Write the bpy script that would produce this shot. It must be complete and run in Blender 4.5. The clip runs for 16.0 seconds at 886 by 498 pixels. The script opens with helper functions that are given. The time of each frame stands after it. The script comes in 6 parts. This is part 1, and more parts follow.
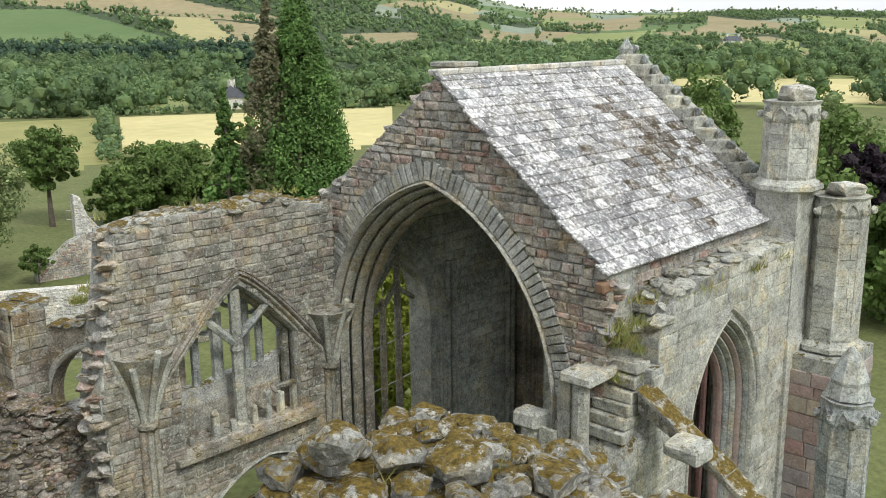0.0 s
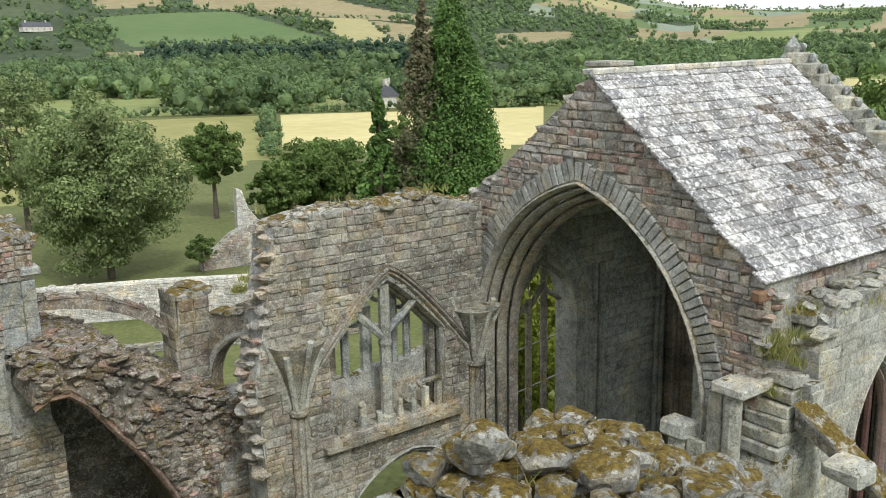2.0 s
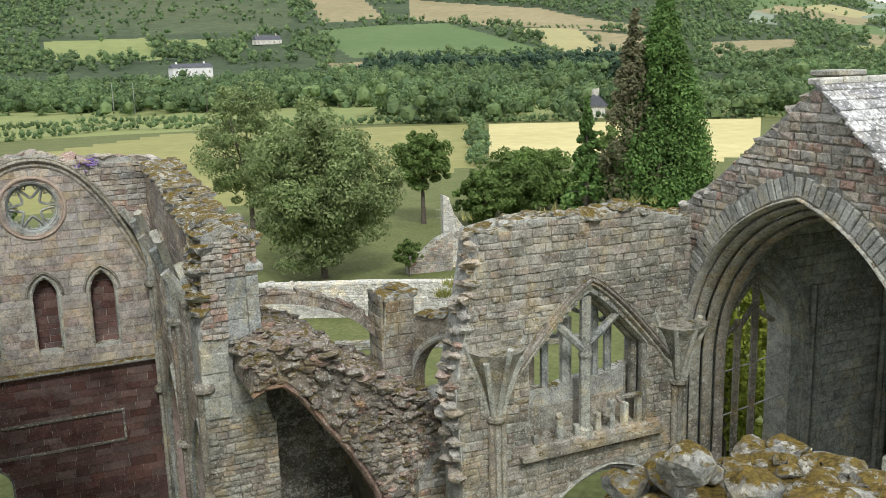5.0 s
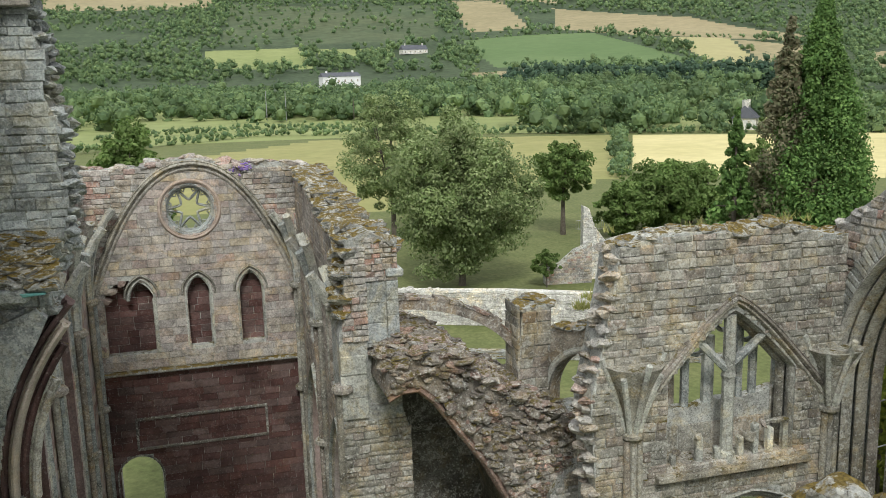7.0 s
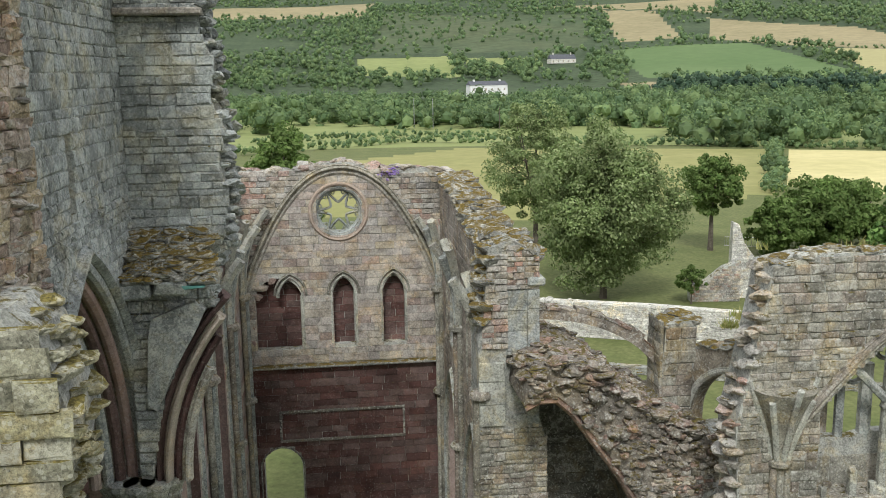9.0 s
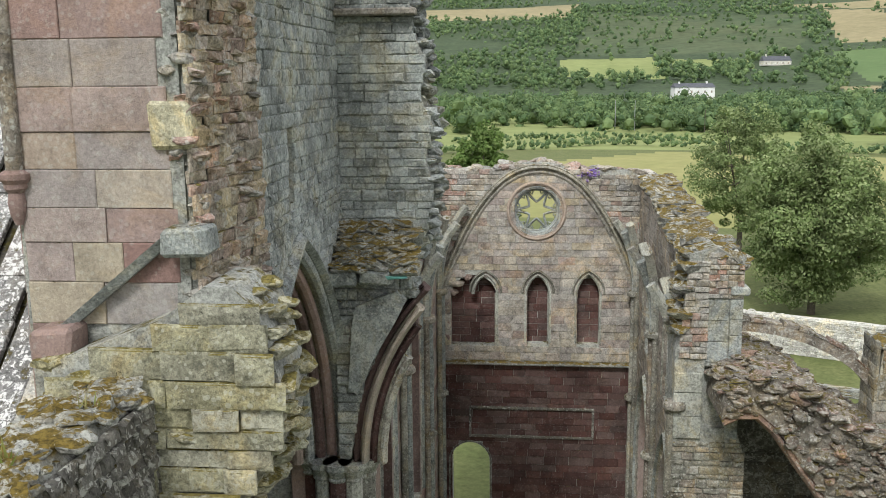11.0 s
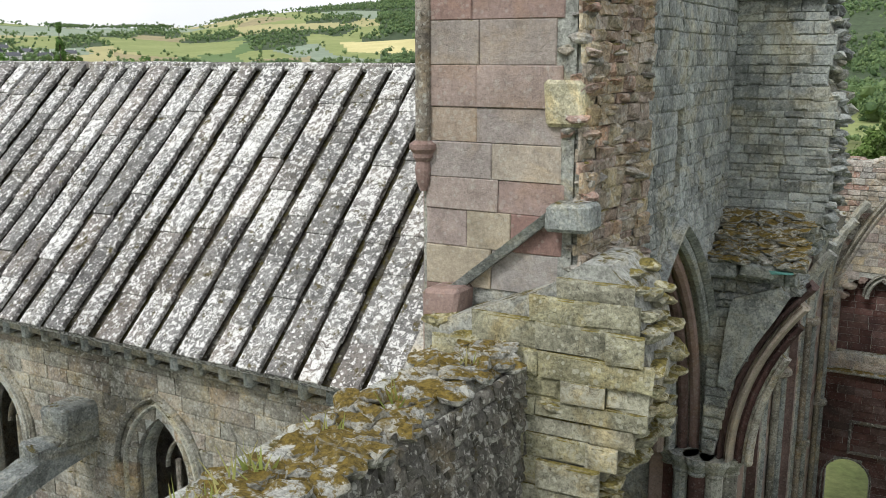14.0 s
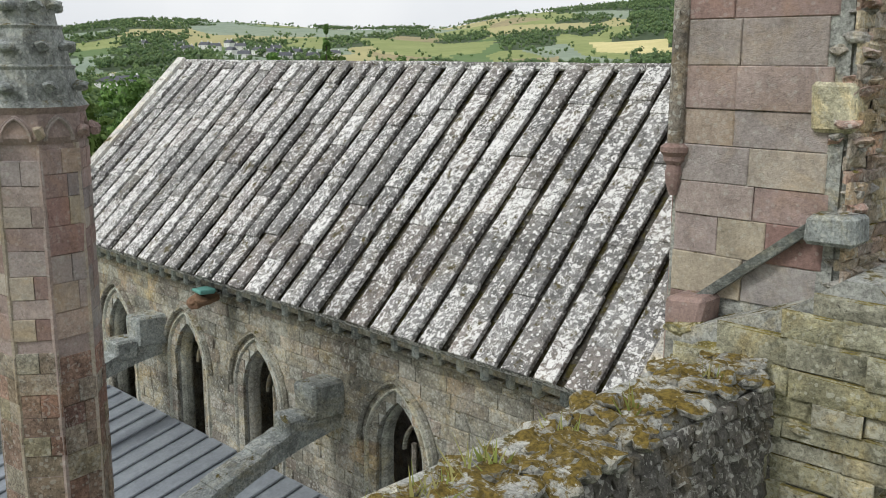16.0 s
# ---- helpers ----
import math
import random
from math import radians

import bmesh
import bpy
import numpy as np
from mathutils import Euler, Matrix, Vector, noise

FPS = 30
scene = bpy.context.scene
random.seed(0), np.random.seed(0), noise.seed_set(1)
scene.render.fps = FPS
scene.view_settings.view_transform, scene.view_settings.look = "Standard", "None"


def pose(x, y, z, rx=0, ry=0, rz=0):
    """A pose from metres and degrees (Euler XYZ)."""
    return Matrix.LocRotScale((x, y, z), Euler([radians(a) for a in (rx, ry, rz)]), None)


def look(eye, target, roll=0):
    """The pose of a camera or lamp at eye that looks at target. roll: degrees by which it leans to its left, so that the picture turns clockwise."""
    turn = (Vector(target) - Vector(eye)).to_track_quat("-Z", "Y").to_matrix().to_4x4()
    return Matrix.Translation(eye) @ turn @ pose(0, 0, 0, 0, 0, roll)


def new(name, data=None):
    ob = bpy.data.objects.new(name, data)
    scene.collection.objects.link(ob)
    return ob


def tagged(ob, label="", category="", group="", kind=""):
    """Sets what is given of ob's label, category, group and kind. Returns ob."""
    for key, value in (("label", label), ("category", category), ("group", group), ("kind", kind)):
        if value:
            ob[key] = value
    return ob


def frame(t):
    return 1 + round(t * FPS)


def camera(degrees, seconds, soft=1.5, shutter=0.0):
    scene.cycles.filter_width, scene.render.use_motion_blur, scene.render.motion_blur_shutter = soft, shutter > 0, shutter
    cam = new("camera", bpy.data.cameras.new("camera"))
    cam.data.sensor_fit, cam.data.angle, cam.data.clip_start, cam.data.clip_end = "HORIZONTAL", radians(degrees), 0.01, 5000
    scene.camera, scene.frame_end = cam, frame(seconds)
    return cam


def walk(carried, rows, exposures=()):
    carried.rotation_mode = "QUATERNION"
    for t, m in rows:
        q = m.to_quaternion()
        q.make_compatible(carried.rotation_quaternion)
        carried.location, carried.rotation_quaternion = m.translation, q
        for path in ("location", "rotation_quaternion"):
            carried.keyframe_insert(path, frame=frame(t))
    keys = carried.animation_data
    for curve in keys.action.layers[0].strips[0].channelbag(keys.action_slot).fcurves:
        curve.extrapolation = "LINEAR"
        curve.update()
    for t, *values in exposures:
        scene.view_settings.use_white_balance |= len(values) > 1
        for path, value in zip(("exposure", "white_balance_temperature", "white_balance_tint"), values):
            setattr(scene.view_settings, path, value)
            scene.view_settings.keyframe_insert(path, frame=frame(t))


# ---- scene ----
from mathutils.geometry import tessellate_polygon

cam = camera(51.20, 16.0, soft=0.75)
ROWS = [
    (0, -0, -0, 20, 76.73, 0.677, -46.154),
    (0.5, -0.006, 0.003, 20.001, 76.699, 0.691, -43.924),
    (1, -0.01, 0.008, 20.003, 76.687, 0.775, -41.51),
    (1.5, -0.006, 0.022, 20.004, 76.736, 0.913, -39.286),
    (2, -0.006, 0.044, 20.002, 76.836, 1.087, -36.922),
    (2.5, -0, 0.055, 19.995, 76.959, 1.205, -34.761),
    (3, -0.008, 0.061, 19.997, 77.106, 1.352, -32.533),
    (3.5, -0.014, 0.067, 19.998, 77.219, 1.457, -30.517),
    (4, -0.024, 0.072, 19.998, 77.366, 1.523, -28.359),
    (6.5, -0.062, 0.096, 20.001, 78.321, 1.541, -17.903),
    (7, -0.067, 0.113, 20.002, 78.523, 1.507, -15.522),
    (7.5, -0.078, 0.116, 20.002, 78.698, 1.377, -13.304),
    (8, -0.1, 0.136, 20.002, 78.907, 1.263, -10.981),
    (10.5, -0.245, 0.077, 19.955, 79.469, 0.539, 1.804),
    (11, -0.27, 0.068, 19.953, 79.46, 0.512, 5.655),
    (11.5, -0.27, 0.049, 19.96, 79.362, 0.454, 9.527),
    (12, -0.286, 0.05, 19.963, 79.173, 0.321, 13.701),
    (12.5, -0.299, 0.071, 19.961, 78.946, 0.185, 17.497),
    (13, -0.323, 0.077, 19.957, 78.668, 0.02, 21.495),
    (13.5, -0.327, 0.075, 19.961, 78.464, -0.074, 25.2),
    (14, -0.342, 0.071, 19.957, 78.347, -0.122, 29.113),
    (14.5, -0.349, 0.064, 19.958, 78.271, -0.234, 32.715),
    (15, -0.34, 0.06, 19.954, 78.286, -0.325, 36.683),
    (15.5, -0.361, 0.063, 19.95, 78.287, -0.314, 40.314),
    (16, -0.404, 0.034, 19.955, 78.305, -0.255, 44.091),
]
walk(cam, [(t, pose(x, y, z, rx, ry, rz)) for t, x, y, z, rx, ry, rz in ROWS],
     [(0, 0.36), (8, 0.38), (12, 0.46), (14, 0.32), (16, 0.1)])

# ---- light: a bright overcast day, the sun veiled in the south ----
SUN_AZ, SUN_EL = radians(192), radians(48)
world = bpy.data.worlds.new("overcast_sky")
scene.world = world
world.use_nodes = True
wn = world.node_tree.nodes
sky = wn.new("ShaderNodeTexSky")
sky.sky_type = "NISHITA"
sky.sun_disc = False
sky.sun_elevation, sky.sun_rotation = SUN_EL, SUN_AZ
sky.dust_density, sky.ozone_density, sky.air_density = 3.0, 1.0, 1.0
veil = wn.new("ShaderNodeHueSaturation")
veil.inputs["Saturation"].default_value = 0.3
cloud = wn.new("ShaderNodeTexNoise")
cloud.inputs["Scale"].default_value, cloud.inputs["Detail"].default_value = 2.5, 5
tone = wn.new("ShaderNodeValToRGB")
tone.color_ramp.elements[0].position, tone.color_ramp.elements[0].color = 0.3, (5.6, 5.9, 6.3, 1)
tone.color_ramp.elements[1].position, tone.color_ramp.elements[1].color = 0.7, (7.6, 7.7, 7.8, 1)
cover = wn.new("ShaderNodeMix")
cover.data_type = "RGBA"
cover.inputs[0].default_value = 0.85
wl = world.node_tree.links
wl.new(sky.outputs[0], veil.inputs["Color"])
wl.new(cloud.outputs["Fac"], tone.inputs[0])
wl.new(veil.outputs[0], cover.inputs[6])
wl.new(tone.outputs[0], cover.inputs[7])
wl.new(cover.outputs[2], wn["Background"].inputs[0])
wn["Background"].inputs[1].default_value = 0.13
sun_data = bpy.data.lights.new("sun", "SUN")
sun_data.energy, sun_data.angle, sun_data.color = 1.75, radians(12), (1.0, 1.0, 0.96)
sun = new("sun", sun_data)
sun.matrix_world = look((0, 0, 60), (-math.sin(SUN_AZ) * math.cos(SUN_EL), -math.cos(SUN_AZ) * math.cos(SUN_EL), 60 - math.sin(SUN_EL)))


# ---- materials ----
class Nodes:
    def __init__(self, name, rough=0.9, spec=0.25):
        self.mat = bpy.data.materials.new(name)
        self.mat.use_nodes = True
        self.t = self.mat.node_tree
        self.bsdf = self.t.nodes["Principled BSDF"]
        self.bsdf.inputs["Roughness"].default_value = rough
        self.bsdf.inputs["Specular IOR Level"].default_value = spec
        self.pos = self.t.nodes.new("ShaderNodeNewGeometry")

    def link(self, a, b):
        self.t.links.new(a, b)

    def put(self, socket, v):
        if isinstance(v, (int, float)):
            socket.default_value = v
        elif isinstance(v, tuple):
            socket.default_value = (*v, 1) if len(v) == 3 and len(socket.default_value) == 4 else v
        else:
            self.link(v, socket)

    def noise(self, scale, detail=4, rough=0.6, dist=0.0, vec=None):
        n = self.t.nodes.new("ShaderNodeTexNoise")
        n.inputs["Scale"].default_value, n.inputs["Detail"].default_value = scale, detail
        n.inputs["Roughness"].default_value, n.inputs["Distortion"].default_value = rough, dist
        self.link(vec if vec else self.pos.outputs["Position"], n.inputs["Vector"])
        return n.outputs["Fac"]

    def ramp(self, fac, stops):
        r = self.t.nodes.new("ShaderNodeValToRGB")
        el = r.color_ramp.elements
        while len(el) < len(stops):
            el.new(0.5)
        for e, (p, c) in zip(el, stops):
            e.position, e.color = p, (*c, 1) if isinstance(c, tuple) else (c, c, c, 1)
        self.link(fac, r.inputs[0])
        return r.outputs[0]

    def mix(self, fac, a, b, mode="MIX"):
        m = self.t.nodes.new("ShaderNodeMix")
        m.data_type, m.blend_type = "RGBA", mode
        self.put(m.inputs[0], fac), self.put(m.inputs[6], a), self.put(m.inputs[7], b)
        return m.outputs[2]

    def math(self, op, a, b=0.0):
        m = self.t.nodes.new("ShaderNodeMath")
        m.operation = op
        self.put(m.inputs[0], a), self.put(m.inputs[1], b)
        return m.outputs[0]

    def rand(self):
        o = self.t.nodes.new("ShaderNodeObjectInfo")
        return self.math("FRACT", self.math("ADD", o.outputs["Random"], self.pos.outputs["Random Per Island"]))

    def up(self, lo, hi):
        s = self.t.nodes.new("ShaderNodeSeparateXYZ")
        self.link(self.pos.outputs["Normal"], s.inputs[0])
        return self.ramp(s.outputs[2], [(lo, 0.0), (hi, 1.0)])

    def done(self, col, bump=None, strength=0.4, dist=0.02):
        self.put(self.bsdf.inputs["Base Color"], col)
        if bump:
            b = self.t.nodes.new("ShaderNodeBump")
            b.inputs["Strength"].default_value, b.inputs["Distance"].default_value = strength, dist
            self.link(bump, b.inputs["Height"])
            self.link(b.outputs[0], self.bsdf.inputs["Normal"])
        return self.mat


def spread(cols):
    k = len(cols)
    return [(i / max(1, k - 1), c) for i, c in enumerate(cols)]


def stone(name, cols, lichen=0.5, moss=0.5, stain=0.5, mossy=(0.16, 0.13, 0.035), pale=(0.56, 0.56, 0.51), bump=0.6, patch=7.5, warm=0.5, even=0.6, grain=1.0):
    """Weathered sandstone: a colour for each block, ochre and black stains, grey-white lichen, moss on what lies flat."""
    m = Nodes(name)
    rnd = m.rand()
    mean = [sum(c[i] for c in cols) / len(cols) for i in range(3)]
    cols = [tuple(c[i] * (1.3, 1.33, 1.37)[i] * even + mean[i] * (1.3, 1.33, 1.37)[i] * (1 - even) for i in range(3)) for c in cols]
    odd = m.math("FRACT", m.math("MULTIPLY", rnd, 7.37))
    col = m.mix(1.0, m.ramp(rnd, spread(cols)), m.ramp(odd, [(0.0, 0.86), (1.0, 1.16)]), "MULTIPLY")
    big = m.noise(0.45, 6, 0.7, 0.6)
    col = m.mix(1.0, col, m.ramp(big, [(0.32, 1 - 0.7 * stain), (0.6, 1.1)]), "MULTIPLY")
    col = m.mix(m.math("MULTIPLY", m.ramp(m.noise(0.9, 6, 0.7, 1.0), [(0.5, 0.0), (0.66, 1.0)]), warm), col, m.mix(1.0, col, (1.35, 1.08, 0.62), "MULTIPLY"))
    mid = m.noise(3.2, 7, 0.75, 0.5)
    col = m.mix(1.0, col, m.ramp(mid, [(0.3, 1 - 0.58 * grain), (0.52, 1.0), (0.75, 1 + 0.4 * grain)]), "MULTIPLY")
    fine = m.noise(20, 7, 0.8, 0.4)
    col = m.mix(1.0, col, m.ramp(fine, [(0.33, 1 - 0.58 * grain), (0.5, 1.02), (0.68, 1 + 0.6 * grain)]), "MULTIPLY")
    pits = m.ramp(m.noise(11, 8, 0.8, 1.2), [(0.58, 1.0), (0.63, 1 - 0.7 * grain)])
    col = m.mix(1.0, col, pits, "MULTIPLY")
    soot = m.ramp(m.noise(1.7, 7, 0.75, 0.8), [(0.58, 0.0), (0.7, 1.0)])
    col = m.mix(m.math("MULTIPLY", soot, 0.75 * stain), col, (0.045, 0.042, 0.036))
    dots = m.t.nodes.new("ShaderNodeTexVoronoi")
    dots.inputs["Scale"].default_value, dots.inputs["Randomness"].default_value = 8.5, 1.0
    m.link(m.pos.outputs["Position"], dots.inputs["Vector"])
    scab = m.math("LESS_THAN", m.math("ADD", dots.outputs["Distance"], m.math("MULTIPLY", m.noise(30, 3), 0.25)), m.math("ADD", m.math("MULTIPLY", m.noise(0.8, 3), 0.5), 0.11))
    col = m.mix(m.math("MULTIPLY", scab, min(0.8, 0.95 * lichen)), col, pale)
    spots = m.math("MULTIPLY", m.ramp(m.math("ADD", m.noise(patch, 9, 0.75, 0.8), m.math("MULTIPLY", m.math("SUBTRACT", odd, 0.5), 0.085)), [(0.6 - 0.1 * lichen, 0.0), (0.64 - 0.09 * lichen, 1.0)]), min(0.9, lichen))
    col = m.mix(spots, col, pale)
    if moss:
        grow = m.math("MULTIPLY", m.up(0.25, 0.75), m.ramp(m.noise(3.4, 9, 0.75), [(0.64 - 0.26 * moss, 0.0), (0.69 - 0.26 * moss, 1.0)]))
        col = m.mix(grow, col, m.mix(m.ramp(m.noise(16, 6, 0.7), [(0.38, 0.0), (0.62, 1.0)]), tuple(c * 0.3 for c in mossy), mossy))
    return m.done(col, m.mix(0.6, mid, fine), bump, 0.09)


RED = stone("red_sandstone", [(0.081, 0.038, 0.032), (0.100, 0.048, 0.041), (0.123, 0.072, 0.063), (0.071, 0.036, 0.032), (0.133, 0.090, 0.079), (0.100, 0.070, 0.063)], 0.26, 0.2, 0.85, pale=(0.3, 0.26, 0.24), even=0.9, warm=0.2, grain=0.55)
PINK = stone("pink_grey_ashlar", [(0.227, 0.151, 0.129), (0.277, 0.227, 0.202), (0.210, 0.126, 0.107), (0.302, 0.260, 0.232), (0.244, 0.210, 0.202), (0.336, 0.286, 0.215), (0.252, 0.176, 0.155), (0.277, 0.260, 0.241)], 0.2, 0.25, 0.3, even=1.0, warm=0.25, grain=0.45)
GREY = stone("grey_weathered_ashlar", [(0.237, 0.252, 0.239), (0.282, 0.295, 0.279), (0.201, 0.213, 0.202), (0.301, 0.313, 0.284)], 0.5, 0.3, 0.6)
MIXED = stone("grey_buff_masonry", [(0.249, 0.238, 0.194), (0.225, 0.220, 0.189), (0.294, 0.267, 0.204), (0.269, 0.257, 0.219), (0.245, 0.198, 0.163), (0.318, 0.285, 0.210)], 0.5, 0.35, 0.85, warm=0.6, even=0.7)
BUFF = stone("buff_ashlar", [(0.354, 0.354, 0.303), (0.322, 0.326, 0.288), (0.374, 0.363, 0.294), (0.305, 0.308, 0.276), (0.345, 0.320, 0.271)], 0.45, 0.3, 0.5)
RUBBLE = stone("grey_red_rubble", [(0.3, 0.285, 0.25), (0.26, 0.25, 0.23), (0.34, 0.325, 0.285), (0.31, 0.18, 0.14), (0.29, 0.275, 0.24), (0.36, 0.3, 0.22), (0.33, 0.3, 0.26)], 0.5, 0.3, 0.6, even=0.8)
GABLE = stone("grey_tan_gable_ashlar", [(0.3, 0.26, 0.23), (0.34, 0.31, 0.28), (0.27, 0.2, 0.175), (0.37, 0.33, 0.27), (0.31, 0.29, 0.27), (0.39, 0.33, 0.23)], 0.3, 0.25, 0.55, even=0.8)
CORE = stone("lime_mortar_core", [(0.254, 0.256, 0.230), (0.316, 0.314, 0.281)], 0.35, 0.45, 0.6)
YELLOW = stone("yellow_lichened_stone", [(0.29, 0.27, 0.17), (0.26, 0.25, 0.18), (0.25, 0.24, 0.2), (0.31, 0.285, 0.165)], 0.55, 0.7, 0.7, (0.24, 0.2, 0.06), (0.52, 0.51, 0.42))
MOSSY = stone("mossy_wall_stone", [(0.226, 0.225, 0.2), (0.286, 0.281, 0.25), (0.173, 0.169, 0.15)], 0.62, 0.78, 0.6, (0.21, 0.15, 0.035))
PALE = stone("pale_rubble", [(0.5, 0.48, 0.43), (0.43, 0.41, 0.37), (0.55, 0.53, 0.48), (0.38, 0.36, 0.32)], 0.6, 0.3, 0.4)
# dark brown-grey tone for inner walls, arch hollows, slot back and roof deck
DARK = stone("dark_brown_stone", [(0.22, 0.2, 0.17), (0.26, 0.22, 0.18)], 0.25, 0.2, 0.6)
SLATE = stone("lichened_stone_slate", [(0.2, 0.2, 0.2), (0.27, 0.265, 0.26), (0.15, 0.145, 0.14), (0.33, 0.32, 0.31)], 0.85, 0.1, 0.7, (0.13, 0.1, 0.05), (0.72, 0.72, 0.71), 0.35, 7.0, 0.3)
SLAB = stone("lichened_roof_slab", [(0.17, 0.165, 0.155), (0.22, 0.215, 0.205), (0.14, 0.135, 0.13), (0.2, 0.175, 0.16)], 0.88, 0.25, 0.6, (0.12, 0.1, 0.04), (0.74, 0.735, 0.72), 0.4, 9.5, 0.2)
# under-slabs and deck: base colour far darker than SLAB, with some moss
GUTTER = stone("dark_mossy_under_slab", [(0.06, 0.055, 0.045), (0.08, 0.07, 0.055)], 0.3, 0.5, 0.5, (0.09, 0.075, 0.02))
VAULT = stone("dark_mossy_vault_rubble", [(0.17, 0.155, 0.13), (0.22, 0.19, 0.155), (0.13, 0.12, 0.105), (0.24, 0.16, 0.125)], 0.55, 0.5, 0.6, (0.17, 0.135, 0.04), even=0.9)
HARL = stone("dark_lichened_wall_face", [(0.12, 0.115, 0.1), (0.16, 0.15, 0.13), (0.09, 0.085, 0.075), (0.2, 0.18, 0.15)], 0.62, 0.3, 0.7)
BANDED = stone("red_and_buff_ashlar", [(0.187, 0.098, 0.078), (0.257, 0.226, 0.156), (0.156, 0.094, 0.078), (0.281, 0.257, 0.203), (0.211, 0.125, 0.094), (0.234, 0.203, 0.156)], 0.3, 0.1, 0.5, even=1.0, warm=0.2)


def plain(name, cols, scale=1.0, rough=0.9, contrast=0.3, bump=0.3, metal=0.0):
    m = Nodes(name, rough)
    m.bsdf.inputs["Metallic"].default_value = metal
    a = m.noise(scale, 5, 0.65, 0.3)
    col = m.ramp(a, [(0.3, cols[0]), (0.7, cols[-1])])
    b = m.noise(scale * 9, 4, 0.7)
    col = m.mix(1.0, col, m.ramp(b, [(0.3, 1 - contrast), (0.7, 1 + contrast * 0.6)]), "MULTIPLY")
    return m.done(col, b, bump, 0.03)


def leafy(name, cols, trans=0.35, patch=0.3):
    m = Nodes(name, 0.7, 0.2)
    col = m.ramp(m.rand(), spread([tuple(min(0.6, c * 1.62) for c in q) for q in cols]))
    col = m.mix(1.0, col, m.ramp(m.noise(patch, 4), [(0.3, 0.66), (0.7, 1.36)]), "MULTIPLY")
    mat = m.done(col)
    tr = m.t.nodes.new("ShaderNodeBsdfTranslucent")
    mx = m.t.nodes.new("ShaderNodeMixShader")
    mx.inputs[0].default_value = trans
    m.link(col, tr.inputs[0])
    m.link(m.bsdf.outputs[0], mx.inputs[1])
    m.link(tr.outputs[0], mx.inputs[2])
    m.link(mx.outputs[0], m.t.nodes["Material Output"].inputs[0])
    return mat


LEAD = plain("lead_sheet", [(0.2, 0.22, 0.25), (0.3, 0.33, 0.36)], 1.2, 0.5, 0.15, 0.1, 0.3)
BARK = plain("bark", [(0.09, 0.075, 0.06), (0.16, 0.14, 0.11)], 3, 0.95, 0.5, 0.8)
WHITE = plain("white_harled_wall", [(0.7, 0.7, 0.68), (0.8, 0.8, 0.78)], 0.3, 0.9, 0.1, 0.1)
ROOF = plain("dark_slate_roof", [(0.08, 0.085, 0.1), (0.12, 0.125, 0.14)], 0.6, 0.7, 0.2, 0.1)
VERDIGRIS = plain("verdigris_copper", [(0.1, 0.28, 0.25), (0.16, 0.36, 0.32)], 4, 0.6, 0.3, 0.2)
RUST = plain("brown_stone", [(0.2, 0.12, 0.08), (0.3, 0.19, 0.12)], 4, 0.9, 0.3, 0.4)
STEEL = plain("galvanised_steel", [(0.4, 0.4, 0.41), (0.5, 0.5, 0.51)], 4, 0.45, 0.1, 0.1, 0.8)
LEAF = leafy("broad_leaves", [(0.05, 0.09, 0.022), (0.085, 0.13, 0.035), (0.12, 0.165, 0.055), (0.07, 0.115, 0.03)])
LIME = leafy("lime_leaves", [(0.095, 0.135, 0.05), (0.135, 0.175, 0.068), (0.2, 0.235, 0.115), (0.07, 0.108, 0.038)])
NEEDLE = leafy("dark_conifer_needles", [(0.045, 0.09, 0.025), (0.075, 0.135, 0.038), (0.12, 0.19, 0.055)])
GOLD = leafy("golden_cypress", [(0.08, 0.11, 0.02), (0.14, 0.17, 0.025), (0.22, 0.24, 0.04)])
BROWN = leafy("dead_conifer_twigs", [(0.11, 0.11, 0.06), (0.15, 0.135, 0.085), (0.075, 0.1, 0.045)])
WOOD = leafy("far_wood_leaves", [(0.05, 0.085, 0.04), (0.075, 0.118, 0.05), (0.115, 0.16, 0.065), (0.06, 0.095, 0.045)], 0.2, 0.05)
SPRUCE = leafy("plantation_needles", [(0.02, 0.04, 0.026), (0.03, 0.055, 0.032), (0.04, 0.066, 0.036)], 0.1)
PLUM = leafy("dark_purple_leaves", [(0.02, 0.016, 0.02), (0.035, 0.025, 0.03)])
TUFT = leafy("dry_grass", [(0.2, 0.19, 0.07), (0.13, 0.16, 0.04), (0.27, 0.24, 0.11)])
VIOLET = leafy("violet_flowers", [(0.2, 0.14, 0.4), (0.28, 0.2, 0.5)])
LAWN = plain("lawn_grass", [(0.11, 0.135, 0.045), (0.165, 0.18, 0.07)], 0.25, 0.95, 0.35, 0.6)


# ---- building helpers ----
def mesh_of(name, verts, faces, mat, smooth=False):
    me = bpy.data.meshes.new(name)
    co = np.asarray(verts, np.float32).reshape(-1, 3)
    me.vertices.add(len(co))
    me.vertices.foreach_set("co", co.ravel())
    if isinstance(faces, np.ndarray):
        loops, counts = faces.ravel(), np.full(len(faces), faces.shape[1])
    else:
        loops = np.fromiter((i for f in faces for i in f), np.int32)
        counts = np.fromiter((len(f) for f in faces), np.int32)
    me.loops.add(len(loops))
    me.loops.foreach_set("vertex_index", loops.astype(np.int32))
    me.polygons.add(len(counts))
    me.polygons.foreach_set("loop_start", (np.cumsum(counts) - counts).astype(np.int32))
    me.polygons.foreach_set("use_smooth", np.full(len(counts), smooth))
    for mt in mat if isinstance(mat, list) else [mat]:
        me.materials.append(mt)
    me.update(calc_edges=True)
    return me


